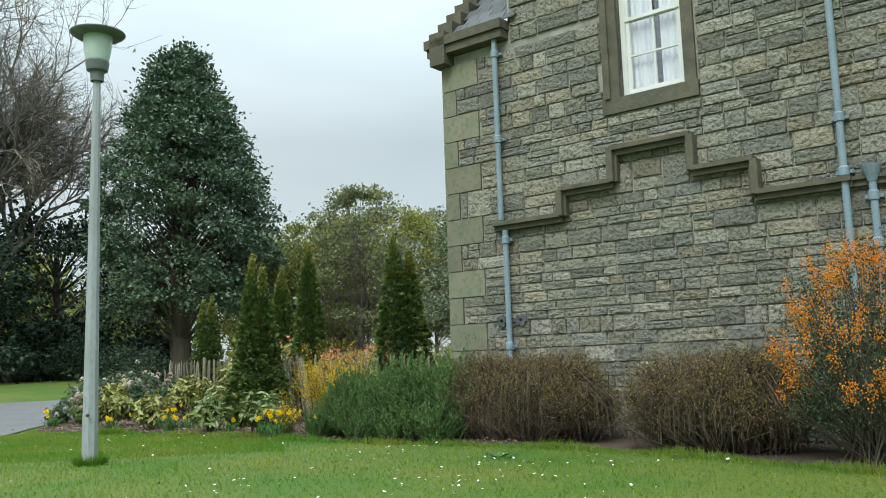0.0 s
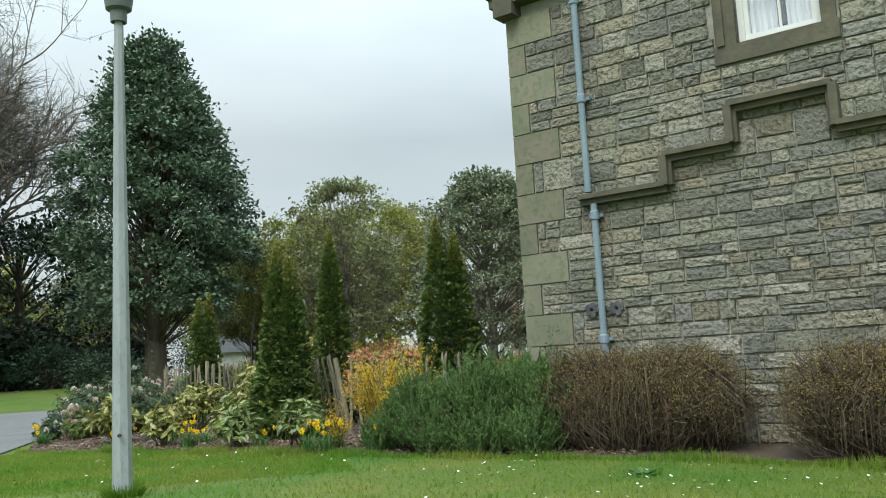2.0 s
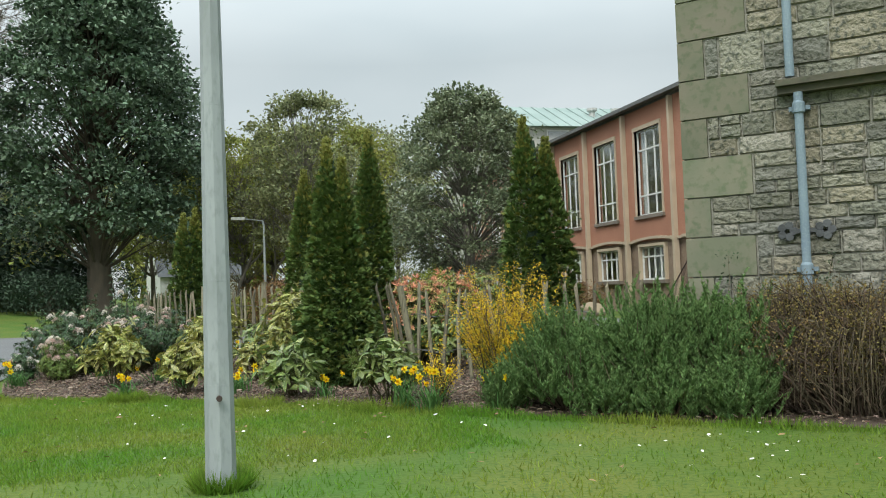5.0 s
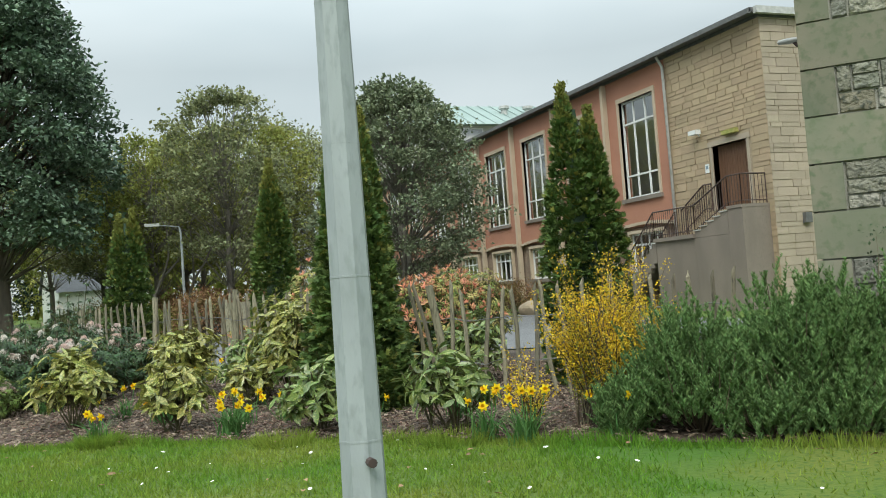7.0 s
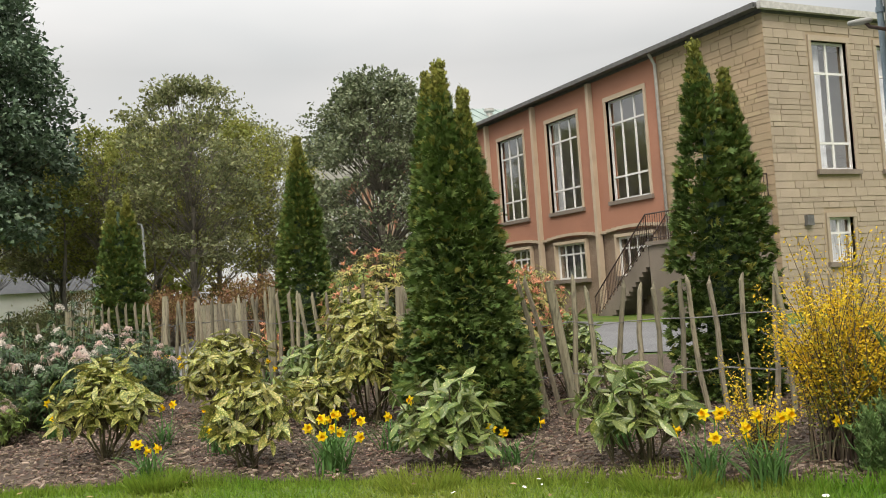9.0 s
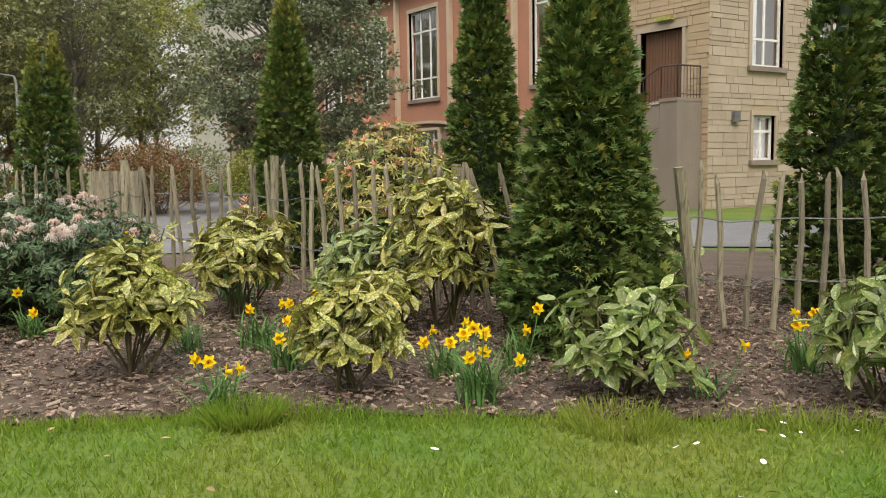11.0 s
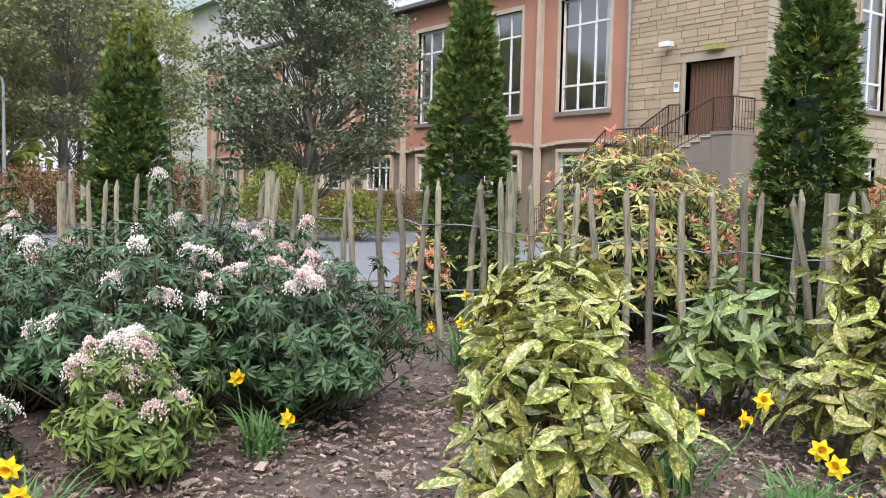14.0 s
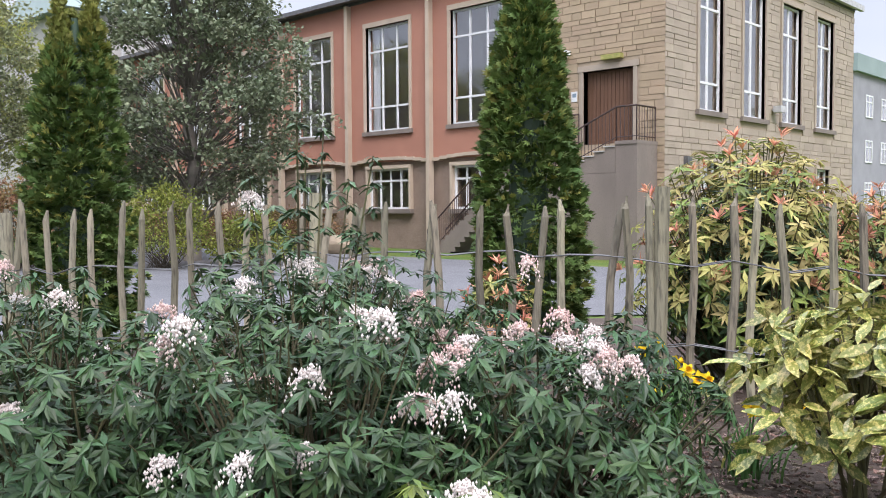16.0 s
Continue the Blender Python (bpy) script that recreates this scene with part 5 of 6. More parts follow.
def cypress(x, y, height, width, seed, label, tips=1, power=1.7, golden=0.12, part_off=0.07):
    rng = np.random.default_rng(seed)
    z = gz(x, y)
    t = thing("cypress", pose(x, y, z), label, "cypress", group="columnar cypresses")
    h = Heap()
    h.tube([(0, 0, -0.05), (0, 0, height * 0.8)], [width * 0.07, 0.02], 7)
    part("trunk", h, M_bark, t)
    green, gold = Heap(), Heap()
    n = int((7600 if power < 1 else 6200) * height * width)
    heads = [(0, 0, 1.0)] if tips == 1 else [(-part_off * width, 0.02, 1.0), (part_off * width * 1.3, -0.03, 0.92)]
    if tips == 3:
        heads = [(-0.1 * width, 0.03, 0.97), (0.12 * width, 0.0, 1.0), (0.02, 0.12 * width, 0.94)]
    for hx, hy, share in heads:
        m = n // len(heads)
        per = 9
        c = m // per
        H = height * share
        # lobed sprays in small layered bunches over the outline
        f1 = rng.random(c) ** (1.25 if power < 1 else 0.9)
        a1 = rng.uniform(0, 2 * np.pi, c)
        depth = rng.uniform(0.78, 1.03, c)
        r1 = width / 2 * np.where(f1 < 0.12, 0.86 + 1.1 * f1, np.clip(1.02 - (np.clip(f1 - 0.12, 0, 1) / 0.88) ** power, 0, 1)) + 0.012
        lump = 1 + 0.07 * np.sin(3 * a1 + 9 * f1 + seed) + 0.05 * np.sin(7 * a1 - 21 * f1)
        rr = r1 * lump * depth * (1 if len(heads) == 1 else 0.9)
        k = 0.6 + 0.4 * f1
        radial = np.stack([np.cos(a1), np.sin(a1), np.zeros(c)], 1)
        side = np.stack([-np.sin(a1), np.cos(a1), np.zeros(c)], 1)
        zed = np.array([[0, 0, 1.0]])
        ctr = np.stack([hx * k * 1.3 + rr * np.cos(a1), hy * k * 1.3 + rr * np.sin(a1), 0.04 + f1 * H], 1)
        rise = rng.uniform(-0.25, 0.8, c) + 1.6 * f1 ** 3
        size = rng.uniform(0.75, 1.25, c) * np.minimum(1, 0.4 + r1 / 0.25)
        idx = np.repeat(np.arange(c), per)
        m = c * per
        fan = rng.uniform(-1, 1, m)
        pts = ctr[idx] - radial[idx] * 0.05 + side[idx] * (fan * 0.055 * size[idx])[:, None] + rng.normal(0, 0.016, (m, 3))
        pts[:, 2] = np.maximum(pts[:, 2], 0.015)
        aim = unit(radial[idx] + zed * rise[idx][:, None] + side[idx] * (0.6 * fan)[:, None] + 0.22 * rng.normal(size=(m, 3)))
        face = zed * rng.uniform(0.2, 1.0, m)[:, None] + radial[idx] * 0.45 + 0.35 * rng.normal(size=(m, 3))
        top = (f1[idx] + rng.normal(0, 0.05, m) > 1 - golden) | ((rng.random(m) < 0.15) & (depth[idx] > 0.9))
        sz = rng.uniform(0.7, 1.2, m) * size[idx]
        for hp, sel in ((green, ~top), (gold, top)):
            hp.scatter(FAN_V, FAN_F, frames(aim[sel], face[sel], 0.08 * sz[sel], 0.076 * sz[sel]), pts[sel])
    # added solid core, its dark colour standing in for shade between the sprays
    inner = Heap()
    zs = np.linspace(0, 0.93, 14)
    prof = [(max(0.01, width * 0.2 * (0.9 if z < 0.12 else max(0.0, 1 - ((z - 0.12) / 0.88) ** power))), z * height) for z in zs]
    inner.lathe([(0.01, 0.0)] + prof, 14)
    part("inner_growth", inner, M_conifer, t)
    part("crown", green, M_cyp, t)
    part("golden_crest", gold, M_cyptip, t)
    return t


cypress(-3.19, 23.35, 2.9, 0.84, 1, "short cypress with golden tips behind the paling fence", tips=3, golden=0.16)
cypress(-1.12, 20.63, 3.2, 0.82, 2, "slim columnar cypress behind the paling fence", golden=0.14)
cypress(-0.43, 17.86, 3.45, 0.72, 3, "columnar cypress close behind the paling fence", golden=0.08)
cypress(-1.28, 15.59, 2.95, 1.14, 4, "broad conical cypress in the front of the bed", tips=2, golden=0.12, power=0.92, part_off=0.05)
cypress(1.24, 15.37, 3.2, 0.92, 5, "twin-tipped columnar cypress behind the fence near the house", tips=2, golden=0.10, part_off=0.10)

# ---- shrubs ----
BIG_V = [(0, 0, 0), (-0.36, 0.25, 0.12), (0.36, 0.25, 0.12), (0, 0.3, 0.02), (-0.5, 0.55, 0.15), (0.5, 0.55, 0.15), (0, 0.6, 0.0), (-0.28, 0.82, 0.06), (0.28, 0.82, 0.06), (0, 1.0, -0.2)]
BIG_F = [(0, 2, 3), (0, 3, 1), (1, 3, 4), (3, 6, 4), (3, 2, 5), (3, 5, 6), (4, 6, 7), (6, 5, 8), (6, 9, 7), (6, 8, 9)]
big_heap = Heap()
big_heap.add(BIG_V, BIG_F)


def shoots(rng, n, width, height, low=0.25, flat=1.0):
    """Tips over a domed outline: places and outward directions."""
    d = sphere_dirs(n, rng, -0.35)
    r = rng.uniform(0.72, 1.04, n)
    lump = 1 + 0.12 * np.sin(4 * np.arctan2(d[:, 1], d[:, 0]) + rng.uniform(0, 6)) * (1 - np.abs(d[:, 2]))
    p = np.stack([d[:, 0] * width / 2 * r * lump, d[:, 1] * width / 2 * r * lump, height * (low + (1 - low) * (0.38 + 0.62 * d[:, 2] * r))], 1)
    p[:, 2] = np.maximum(p[:, 2], 0.06)
    return p, d


def stems(heap, rng, tips, radius, spread=0.08, bow=0.1):
    for p in tips:
        b = np.array([rng.normal(0, spread), rng.normal(0, spread), -0.03])
        mid = (b + p) / 2 + np.array([0, 0, -bow * abs(p[0])]) * rng.uniform(0, 1) + rng.normal(0, 0.015, 3)
        heap.tube([b, mid, p], [radius, radius * 0.7, radius * 0.35], 4, cap=False)


def aucuba(x, y, width, height, seed, label, material=M_auc, tips=60, loose=0, leaf=0.145):
    rng = np.random.default_rng(seed)
    t = thing("spotted_laurel", pose(x, y, gz(x, y)), label, "shrub", group="spotted laurels")
    d = sphere_dirs(tips, rng, -0.45)
    r = rng.uniform(0.45, 1.0, tips) ** 0.6
    lump = 1 + 0.2 * np.sin(3 * np.arctan2(d[:, 1], d[:, 0]) + rng.uniform(0, 6)) + rng.normal(0, 0.1, tips)
    p = np.stack([d[:, 0] * width * 0.42 * r * lump, d[:, 1] * width * 0.42 * r * lump, height * (0.52 + 0.42 * d[:, 2] * r * lump)], 1)
    p[:, 2] = np.maximum(p[:, 2], 0.13)
    d = unit(d * np.array([0.8, 0.8, 0.3]) + np.array([0, 0, 0.9]) + rng.normal(0, 0.2, (tips, 3)))
    mains = p[rng.permutation(tips)[:12]]
    h = Heap()
    for q in mains:
        b = np.array([rng.normal(0, 0.05), rng.normal(0, 0.05), -0.03])
        m = (b + q) / 2 + rng.normal(0, 0.03, 3)
        h.tube([b, m, q], [0.009, 0.007, 0.004], 5, cap=False)
        for e in p[np.argsort(((p - q) ** 2).sum(1))[1:7]]:
            h.tube([m, (m + e) / 2 + rng.normal(0, 0.01, 3), e], [0.005, 0.004, 0.003], 4, cap=False)
    part("stemwork", h, M_stem, t)["kind"] = "stuff"
    h = Heap()
    rots, poss = [], []
    for i in range(tips):
        n = rng.integers(5, 9)
        a = np.linspace(0, 2 * np.pi, n, endpoint=False) + rng.uniform(0, 6) + rng.normal(0, 0.3, n)
        hint = np.array([1.0, 0, 0]) if abs(d[i, 2]) > 0.9 else np.array([0, 0, 1.0])
        u = unit(np.cross(d[i], hint))
        v = np.cross(d[i], u)
        lift = rng.uniform(-0.8, 0.5, n)
        ld = unit(np.cos(a)[:, None] * u + np.sin(a)[:, None] * v + lift[:, None] * d[i])
        s = rng.uniform(0.55, 1.15, n) * leaf
        rots.append(frames(ld, np.tile(d[i], (n, 1)) + 0.4 * rng.normal(size=(n, 3)), s, s * rng.uniform(0.28, 0.41, n), s * rng.uniform(0.1, 0.5, n)))
        poss.append(p[i] - d[i] * rng.uniform(0, 0.09, n)[:, None])
    rots, poss = np.concatenate(rots), np.concatenate(poss)
    k = min(loose, len(poss))
    pick = rng.permutation(len(poss))
    h.scatter(BIG_V, BIG_F, rots[pick[k:]], poss[pick[k:]])
    part("foliage", h, material, t)["kind"] = "stuff"
    for i in pick[:k]:
        m = np.eye(4)
        m[:3, :3], m[:3, 3] = rots[i], poss[i]
        ob = part("leaf", LEAF_MESH[material.name], None, t)
        ob.matrix_local = Matrix(m.tolist())
    return t


LEAF_MESH = {}
for m_ in (M_auc, M_auc_dark):
    LEAF_MESH[m_.name] = big_heap.mesh("leaf", m_)
aucuba(-3.92, 16.57, 0.86, 0.90, 101, "yellow-spotted laurel with long glossy leaves in bark mulch", tips=115, loose=120)
aucuba(-3.02, 15.55, 0.74, 0.74, 102, "leggy yellow-spotted laurel beside daffodils", tips=85, loose=110)
aucuba(-1.93, 14.61, 0.86, 0.70, 103, "low green-edged spotted laurel before the cypress", M_auc_dark, tips=75, loose=80)
aucuba(-1.03, 13.73, 0.9, 0.70, 104, "spreading pale-edged spotted laurel by the yellow shrub", M_auc_dark, tips=80)
aucuba(-2.8, 17.8, 1.0, 0.95, 105, "yellow-spotted laurel close before the paling fence", tips=125)
aucuba(-1.73, 16.61, 1.0, 1.28, 106, "tall yellow-spotted laurel in the middle of the bed", tips=150, loose=60)
aucuba(-2.0, 17.3, 0.92, 0.80, 107, "green spotted laurel with broad drooping leaves", M_auc_dark, tips=90, loose=40)
aucuba(-1.2, 16.35, 0.55, 0.62, 108, "small dark spotted laurel beside the cypress", M_auc_dark, tips=26)
aucuba(0.35, 16.6, 1.1, 0.86, 109, "spotted laurel behind the paling fence", M_auc_dark, tips=95)
aucuba(-2.2, 16.6, 0.7, 0.6, 110, "low yellow-spotted laurel between taller ones", tips=35)

BELL_V = [(0.5, 0, 0), (0, 0.5, 0), (-0.5, 0, 0), (0, -0.5, 0), (0, 0, 0.6), (0, 0, -0.6)]
BELL_F = [(0, 1, 4), (1, 2, 4), (2, 3, 4), (3, 0, 4), (1, 0, 5), (2, 1, 5), (3, 2, 5), (0, 3, 5)]


def panicles(heap, rng, tips, dirs, strands=18, length=0.066, bell=0.0074):
    """Close bunches of bell strings that arch out and hang."""
    for p, d in zip(tips, dirs):
        for s in range(strands):
            o = unit(unit(d) * 0.35 + rng.normal(size=3) * np.array([0.8, 0.8, 0.3]) + np.array([0, 0, 0.35]))
            n = 13
            ln = length * rng.uniform(0.6, 1.15)
            f = np.linspace(0.05, 1, n)[:, None]
            pts = p + o * ln * f ** 0.8 - np.array([0, 0, 0.07]) * f ** 2.2 + rng.normal(0, 0.0045, (n, 3))
            sc = bell * rng.uniform(0.8, 1.3, n)
            heap.scatter(BELL_V, BELL_F, (np.diag([1, 1, 1.25]))[None] * sc[:, None, None], pts)


def pieris(x, y, width, height, seed, label, tips=230, material=M_pieris, flowers=9, fmat=M_flower, leaf=0.064, top=0, low=0.1, bunches=()):
    rng = np.random.default_rng(seed)
    t = thing("pieris_shrub", pose(x, y, gz(x, y)), label, "shrub", group="pieris shrubs")
    tips = int(tips * 1.35)
    p, d = shoots(rng, tips, width, height, low)
    knob = 1 + 0.16 * np.sin(5 * np.arctan2(d[:, 1], d[:, 0]) + seed) * np.sin(6 * d[:, 2] + seed) + 0.08 * np.sin(11 * d[:, 0] + 7 * d[:, 2])
    p = p * knob[:, None]
    p2 = p * rng.uniform(0.55, 0.9, (tips, 1))
    h = Heap()
    stems(h, rng, p[::2], 0.007)
    for k in range(top):
        q = np.array([rng.uniform(-0.3, 0.3) * width, rng.uniform(-0.3, 0.3) * width, height * rng.uniform(1.12, 1.4)])
        h.tube([q * (0.5, 0.5, 0.4), q], [0.007, 0.004], 4, cap=False)
        for zz in np.linspace(0.72, 1, 5):
            p, d = np.vstack([p, q * (1, 1, zz)]), np.vstack([d, (0.1, 0.1, 1)])
    part("stem", h, M_stem, t)
    h = Heap()
    up = unit(d + np.array([0, 0, 0.7]))
    whorls(h, p, up, rng, 12, leaf, leaf * 0.29, -0.38)
    whorls(h, p2, unit(d[:tips] + np.array([0, 0, 0.5])), rng, 7, leaf, leaf * 0.27, -0.2)
    part("foliage", h, material, t)
    if flowers:
        idx = rng.permutation(np.where(d[:, 2] > 0.15)[0])[:flowers]
        for i in idx:
            h = Heap()
            panicles(h, rng, p[i:i + 1] + up[i] * 0.01, up[i:i + 1])
            part("panicle", h, fmat if rng.random() < 0.75 else M_flower_p, t, "drooping bell-flower panicle")
    for bx, by, bz, count in bunches:
        at = np.array([bx - x, by - y, bz - gz(x, y)])
        h = Heap()
        h.tube([at * (0.4, 0.4, 0.25), at * (0.8, 0.8, 0.7), at], [0.008, 0.006, 0.004], 4, cap=False)
        whorls(h, at[None] + rng.normal(0, 0.06, (count * 2, 3)) - np.array([0, 0, 0.05]), np.tile((0, 0, 1.0), (count * 2, 1)), rng, 10, leaf, leaf * 0.29, -0.2)
        part("foliage", h, material, t)
        for k in range(count):
            h = Heap()
            panicles(h, rng, at[None] + rng.normal(0, 1, (1, 3)) * np.array([0.06, 0.06, 0.02]), np.array([[0, 0, 1.0]]))
            part("panicle", h, M_flower_p if k % 2 else M_flower, t, "drooping pink and white bell-flower panicle")
    return t


pieris(-3.85, 18.45, 1.15, 0.84, 201, "rounded dark green pieris with few pale panicles", tips=330, flowers=12, fmat=M_flower_p, bunches=[(-4.05, 18.15, 0.80, 5), (-4.22, 18.4, 0.80, 2), (-3.85, 18.3, 0.82, 4)])
pieris(-4.55, 18.75, 1.1, 0.95, 202, "dark green pieris with white flower panicles", tips=300, flowers=14, bunches=[(-4.2, 18.8, 0.86, 5), (-4.6, 18.25, 0.76, 2)])
pieris(-4.05, 19.45, 1.0, 1.06, 203, "upright pieris with white flower spikes by the fence", tips=240, flowers=16, top=6)
pieris(-5.0, 19.4, 1.2, 0.92, 204, "spreading blue-green pieris with sparse blossom", tips=300, flowers=10)
pieris(-4.78, 18.0, 0.6, 0.58, 205, "small lime green pieris with pink panicles", tips=120, material=M_pieris_y, flowers=14, fmat=M_flower_p, bunches=[(-4.88, 17.87, 0.63, 5)])
pieris(-3.35, 19.6, 0.9, 0.78, 206, "pieris with long pink and white blossom by the fence", tips=180, flowers=16, fmat=M_flower_p)
pieris(-4.75, 20.8, 1.1, 0.90, 207, "leggy dark pieris behind others with white tips", tips=220, flowers=8, top=3)
pieris(-5.35, 18.35, 0.5, 0.42, 208, "low pieris with white panicles at the bed edge", tips=110, flowers=9)


def flame_pieris(x, y, width, height, seed, label, tips=260, red=0.10):
    rng = np.random.default_rng(seed)
    t = thing("flame_pieris", pose(x, y, gz(x, y)), label, "shrub", group="flame pieris shrubs")
    p, d = shoots(rng, tips, width, height, 0.1)
    h = Heap()
    stems(h, rng, p[::2], 0.009)
    part("stem", h, M_stem, t)
    up = unit(d + np.array([0, 0, 0.7]))
    sel = (rng.random(tips) < red * 1.15) & (d[:, 2] > -0.1)
    mid = (rng.random(tips) < 0.68) & ~sel
    for name, s, m in (("foliage", ~sel & ~mid, M_pieris_y), ("young_foliage", mid, M_cream), ("red_growth", sel, M_flame)):
        h = Heap()
        whorls(h, p[s] + (up[s] * 0.012 if m is M_flame else 0), up[s], rng, 9, 0.098 if m is not M_flame else 0.078, 0.027 if m is not M_flame else 0.02, -0.15 if m is not M_flame else 0.9)
        part(name, h, m, t)["kind"] = "stuff"
    h = Heap()
    whorls(h, p * rng.uniform(0.5, 0.9, (tips, 1)), up, rng, 7, 0.10, 0.03, 0.0)
    part("inner_foliage", h, M_pieris, t)
    return t


flame_pieris(-0.62, 19.2, 1.5, 1.62, 221, "cream and green pieris with coral red new shoots behind fence", tips=620)
flame_pieris(0.95, 18.7, 1.3, 1.42, 222, "pale green pieris with coral shoots behind the paling", tips=480, red=0.34)
flame_pieris(0.17, 17.5, 1.05, 1.36, 223, "coral-tipped pieris near the leaning fence post", tips=340, red=0.42)
flame_pieris(1.9, 20.2, 1.5, 1.5, 224, "broad pieris with scattered red shoots beside the drive", tips=420, red=0.12)
flame_pieris(-1.75, 20.4, 0.45, 0.75, 225, "small coral red pieris by the slim cypress", tips=70, red=0.6)

NEEDLE_V = [(-0.5, 0, 0), (0.5, 0, 0), (0.0, 1, 0.2)]
NEEDLE_F = [(0, 1, 2)]


def rosemary(x, y, width, height, seed, label, n=330):
    rng = np.random.default_rng(seed)
    n = int(n * 1.35)
    t = thing("rosemary_bush", pose(x, y, gz(x, y)), label, "shrub", group="rosemary bushes")
    p, d = shoots(rng, n, width, height, 0.12)
    p = p * rng.uniform(0.7, 1.0, (n, 1)) ** np.array([1, 1, 0.6])
    p = p * (1 + 0.13 * np.sin(6 * np.arctan2(d[:, 1], d[:, 0]) + seed) * np.sin(5 * d[:, 2] + seed) + rng.normal(0, 0.06, n))[:, None]
    up = unit(d * np.array([0.6, 0.6, 0.3]) + np.array([0, 0, 0.95]) + rng.normal(0, 0.2, (n, 3)))
    h, wood = Heap(), Heap()
    for i in range(n):
        ln = rng.uniform(0.14, 0.30)
        k = 72
        f = np.sort(rng.random(k))
        base = p[i] - up[i] * ln * 0.7
        pts = base + up[i] * (f * ln)[:, None] + np.outer(f ** 2, rng.normal(0, 0.03, 3))
        a = rng.uniform(0, 2 * np.pi, k)
        o = np.stack([np.cos(a), np.sin(a), np.full(k, 0.65)], 1) + up[i] * 0.5
        s = rng.uniform(0.6, 1.1, k) * (1.15 - 0.5 * f)
        h.scatter(NEEDLE_V, NEEDLE_F, frames(o, rng.normal(size=(k, 3)), 0.044 * s, 0.017 * s), pts)
        if i % 8 == 0:
            wood.tube([(base[0] * 0.2, base[1] * 0.2, 0), base * (0.8, 0.8, 0.6), base + up[i] * ln * 0.8], [0.007, 0.005, 0.002], 4, cap=False)
    part("stem", wood, M_twig, t)
    part("foliage", h, M_rose, t)
    return t


rosemary(0.35, 12.42, 1.1, 0.92, 301, "bushy green rosemary spilling over the lawn edge", 620)
rosemary(0.98, 11.98, 1.2, 1.06, 302, "dense upright rosemary before the stone house corner", 720)
rosemary(1.5, 11.6, 1.0, 1.1, 303, "upright rosemary against the twiggy bush", 600)
rosemary(-0.15, 12.65, 0.5, 0.42, 304, "low rosemary sprigs at the lawn edge", 150)
rosemary(0.55, 11.95, 0.75, 0.5, 306, "spreading rosemary shoots over the grass edge", 230)
rosemary(0.95, 11.6, 0.75, 0.52, 307, "low rosemary shoots leaning over the lawn", 230)
rosemary(1.35, 11.25, 0.7, 0.55, 308, "low rosemary fringe beside the brown twigs", 210)
rosemary(1.75, 12.5, 0.9, 1.0, 305, "tall rosemary at the corner of the stone house", 400)


def arching(name, x, y, width, height, seed, label, n, leafmat, per, size, category="shrub", low_green=None):
    rng = np.random.default_rng(seed)
    t = thing(name, pose(x, y, gz(x, y)), label, category)
    wood, h, g = Heap(), Heap(), Heap()
    for i in range(n):
        a = rng.uniform(0, 2 * np.pi)
        r = width / 2 * rng.uniform(0.15, 1) ** 0.7
        zt = height * (rng.uniform(0.55, 1.02) if i % 12 else 1.25)
        f = np.linspace(0, 1, 7)[:, None]
        b = np.array([rng.normal(0, width * 0.08), rng.normal(0, width * 0.08), 0])
        e = np.array([r * math.cos(a), r * math.sin(a), zt])
        pts = b + (e - b) * f ** np.array([1.5, 1.5, 0.8])
        wood.tube(pts, np.linspace(0.006, 0.0015, 7), 4, cap=False)
        k = per
        ff = rng.uniform(0.25, 1, k)
        q = b + (e - b) * ff[:, None] ** np.array([1.5, 1.5, 0.8]) + rng.normal(0, 0.025, (k, 3))
        green = (ff + rng.normal(0, 0.15, k)) < 0.45
        out = rng.normal(size=(k, 3)) + np.array([math.cos(a), math.sin(a), 0.6])
        for hp, s in ((g, green), (h, ~green)):
            if s.any():
                leaf_cloud(hp, q[s], out[s], rng, size, size * 0.62, 0.7)
    part("stem", wood, M_twig, t)
    part("foliage", h, leafmat, t)
    part("green_foliage", g, low_green or M_lime, t)
    return t


arching("yellow_shrub", -0.1, 13.05, 0.95, 1.08, 401, "golden yellow small-leaved shrub with arching stems", 120, M_yellowbush, 130, 0.021)
arching("yellow_shrub", 0.35, 13.2, 0.8, 1.0, 402, "bright yellow arching shrub behind the rosemary", 85, M_yellowbush, 120, 0.021)
arching("yellow_shrub", -0.65, 13.15, 0.55, 0.55, 403, "low olive and yellow shrub among daffodils", 34, M_yellowbush, 50, 0.02)

WALL = lambda u, off: (2.31 + 0.693 * u - 0.721 * off, 11.976 - 0.721 * u - 0.693 * off)


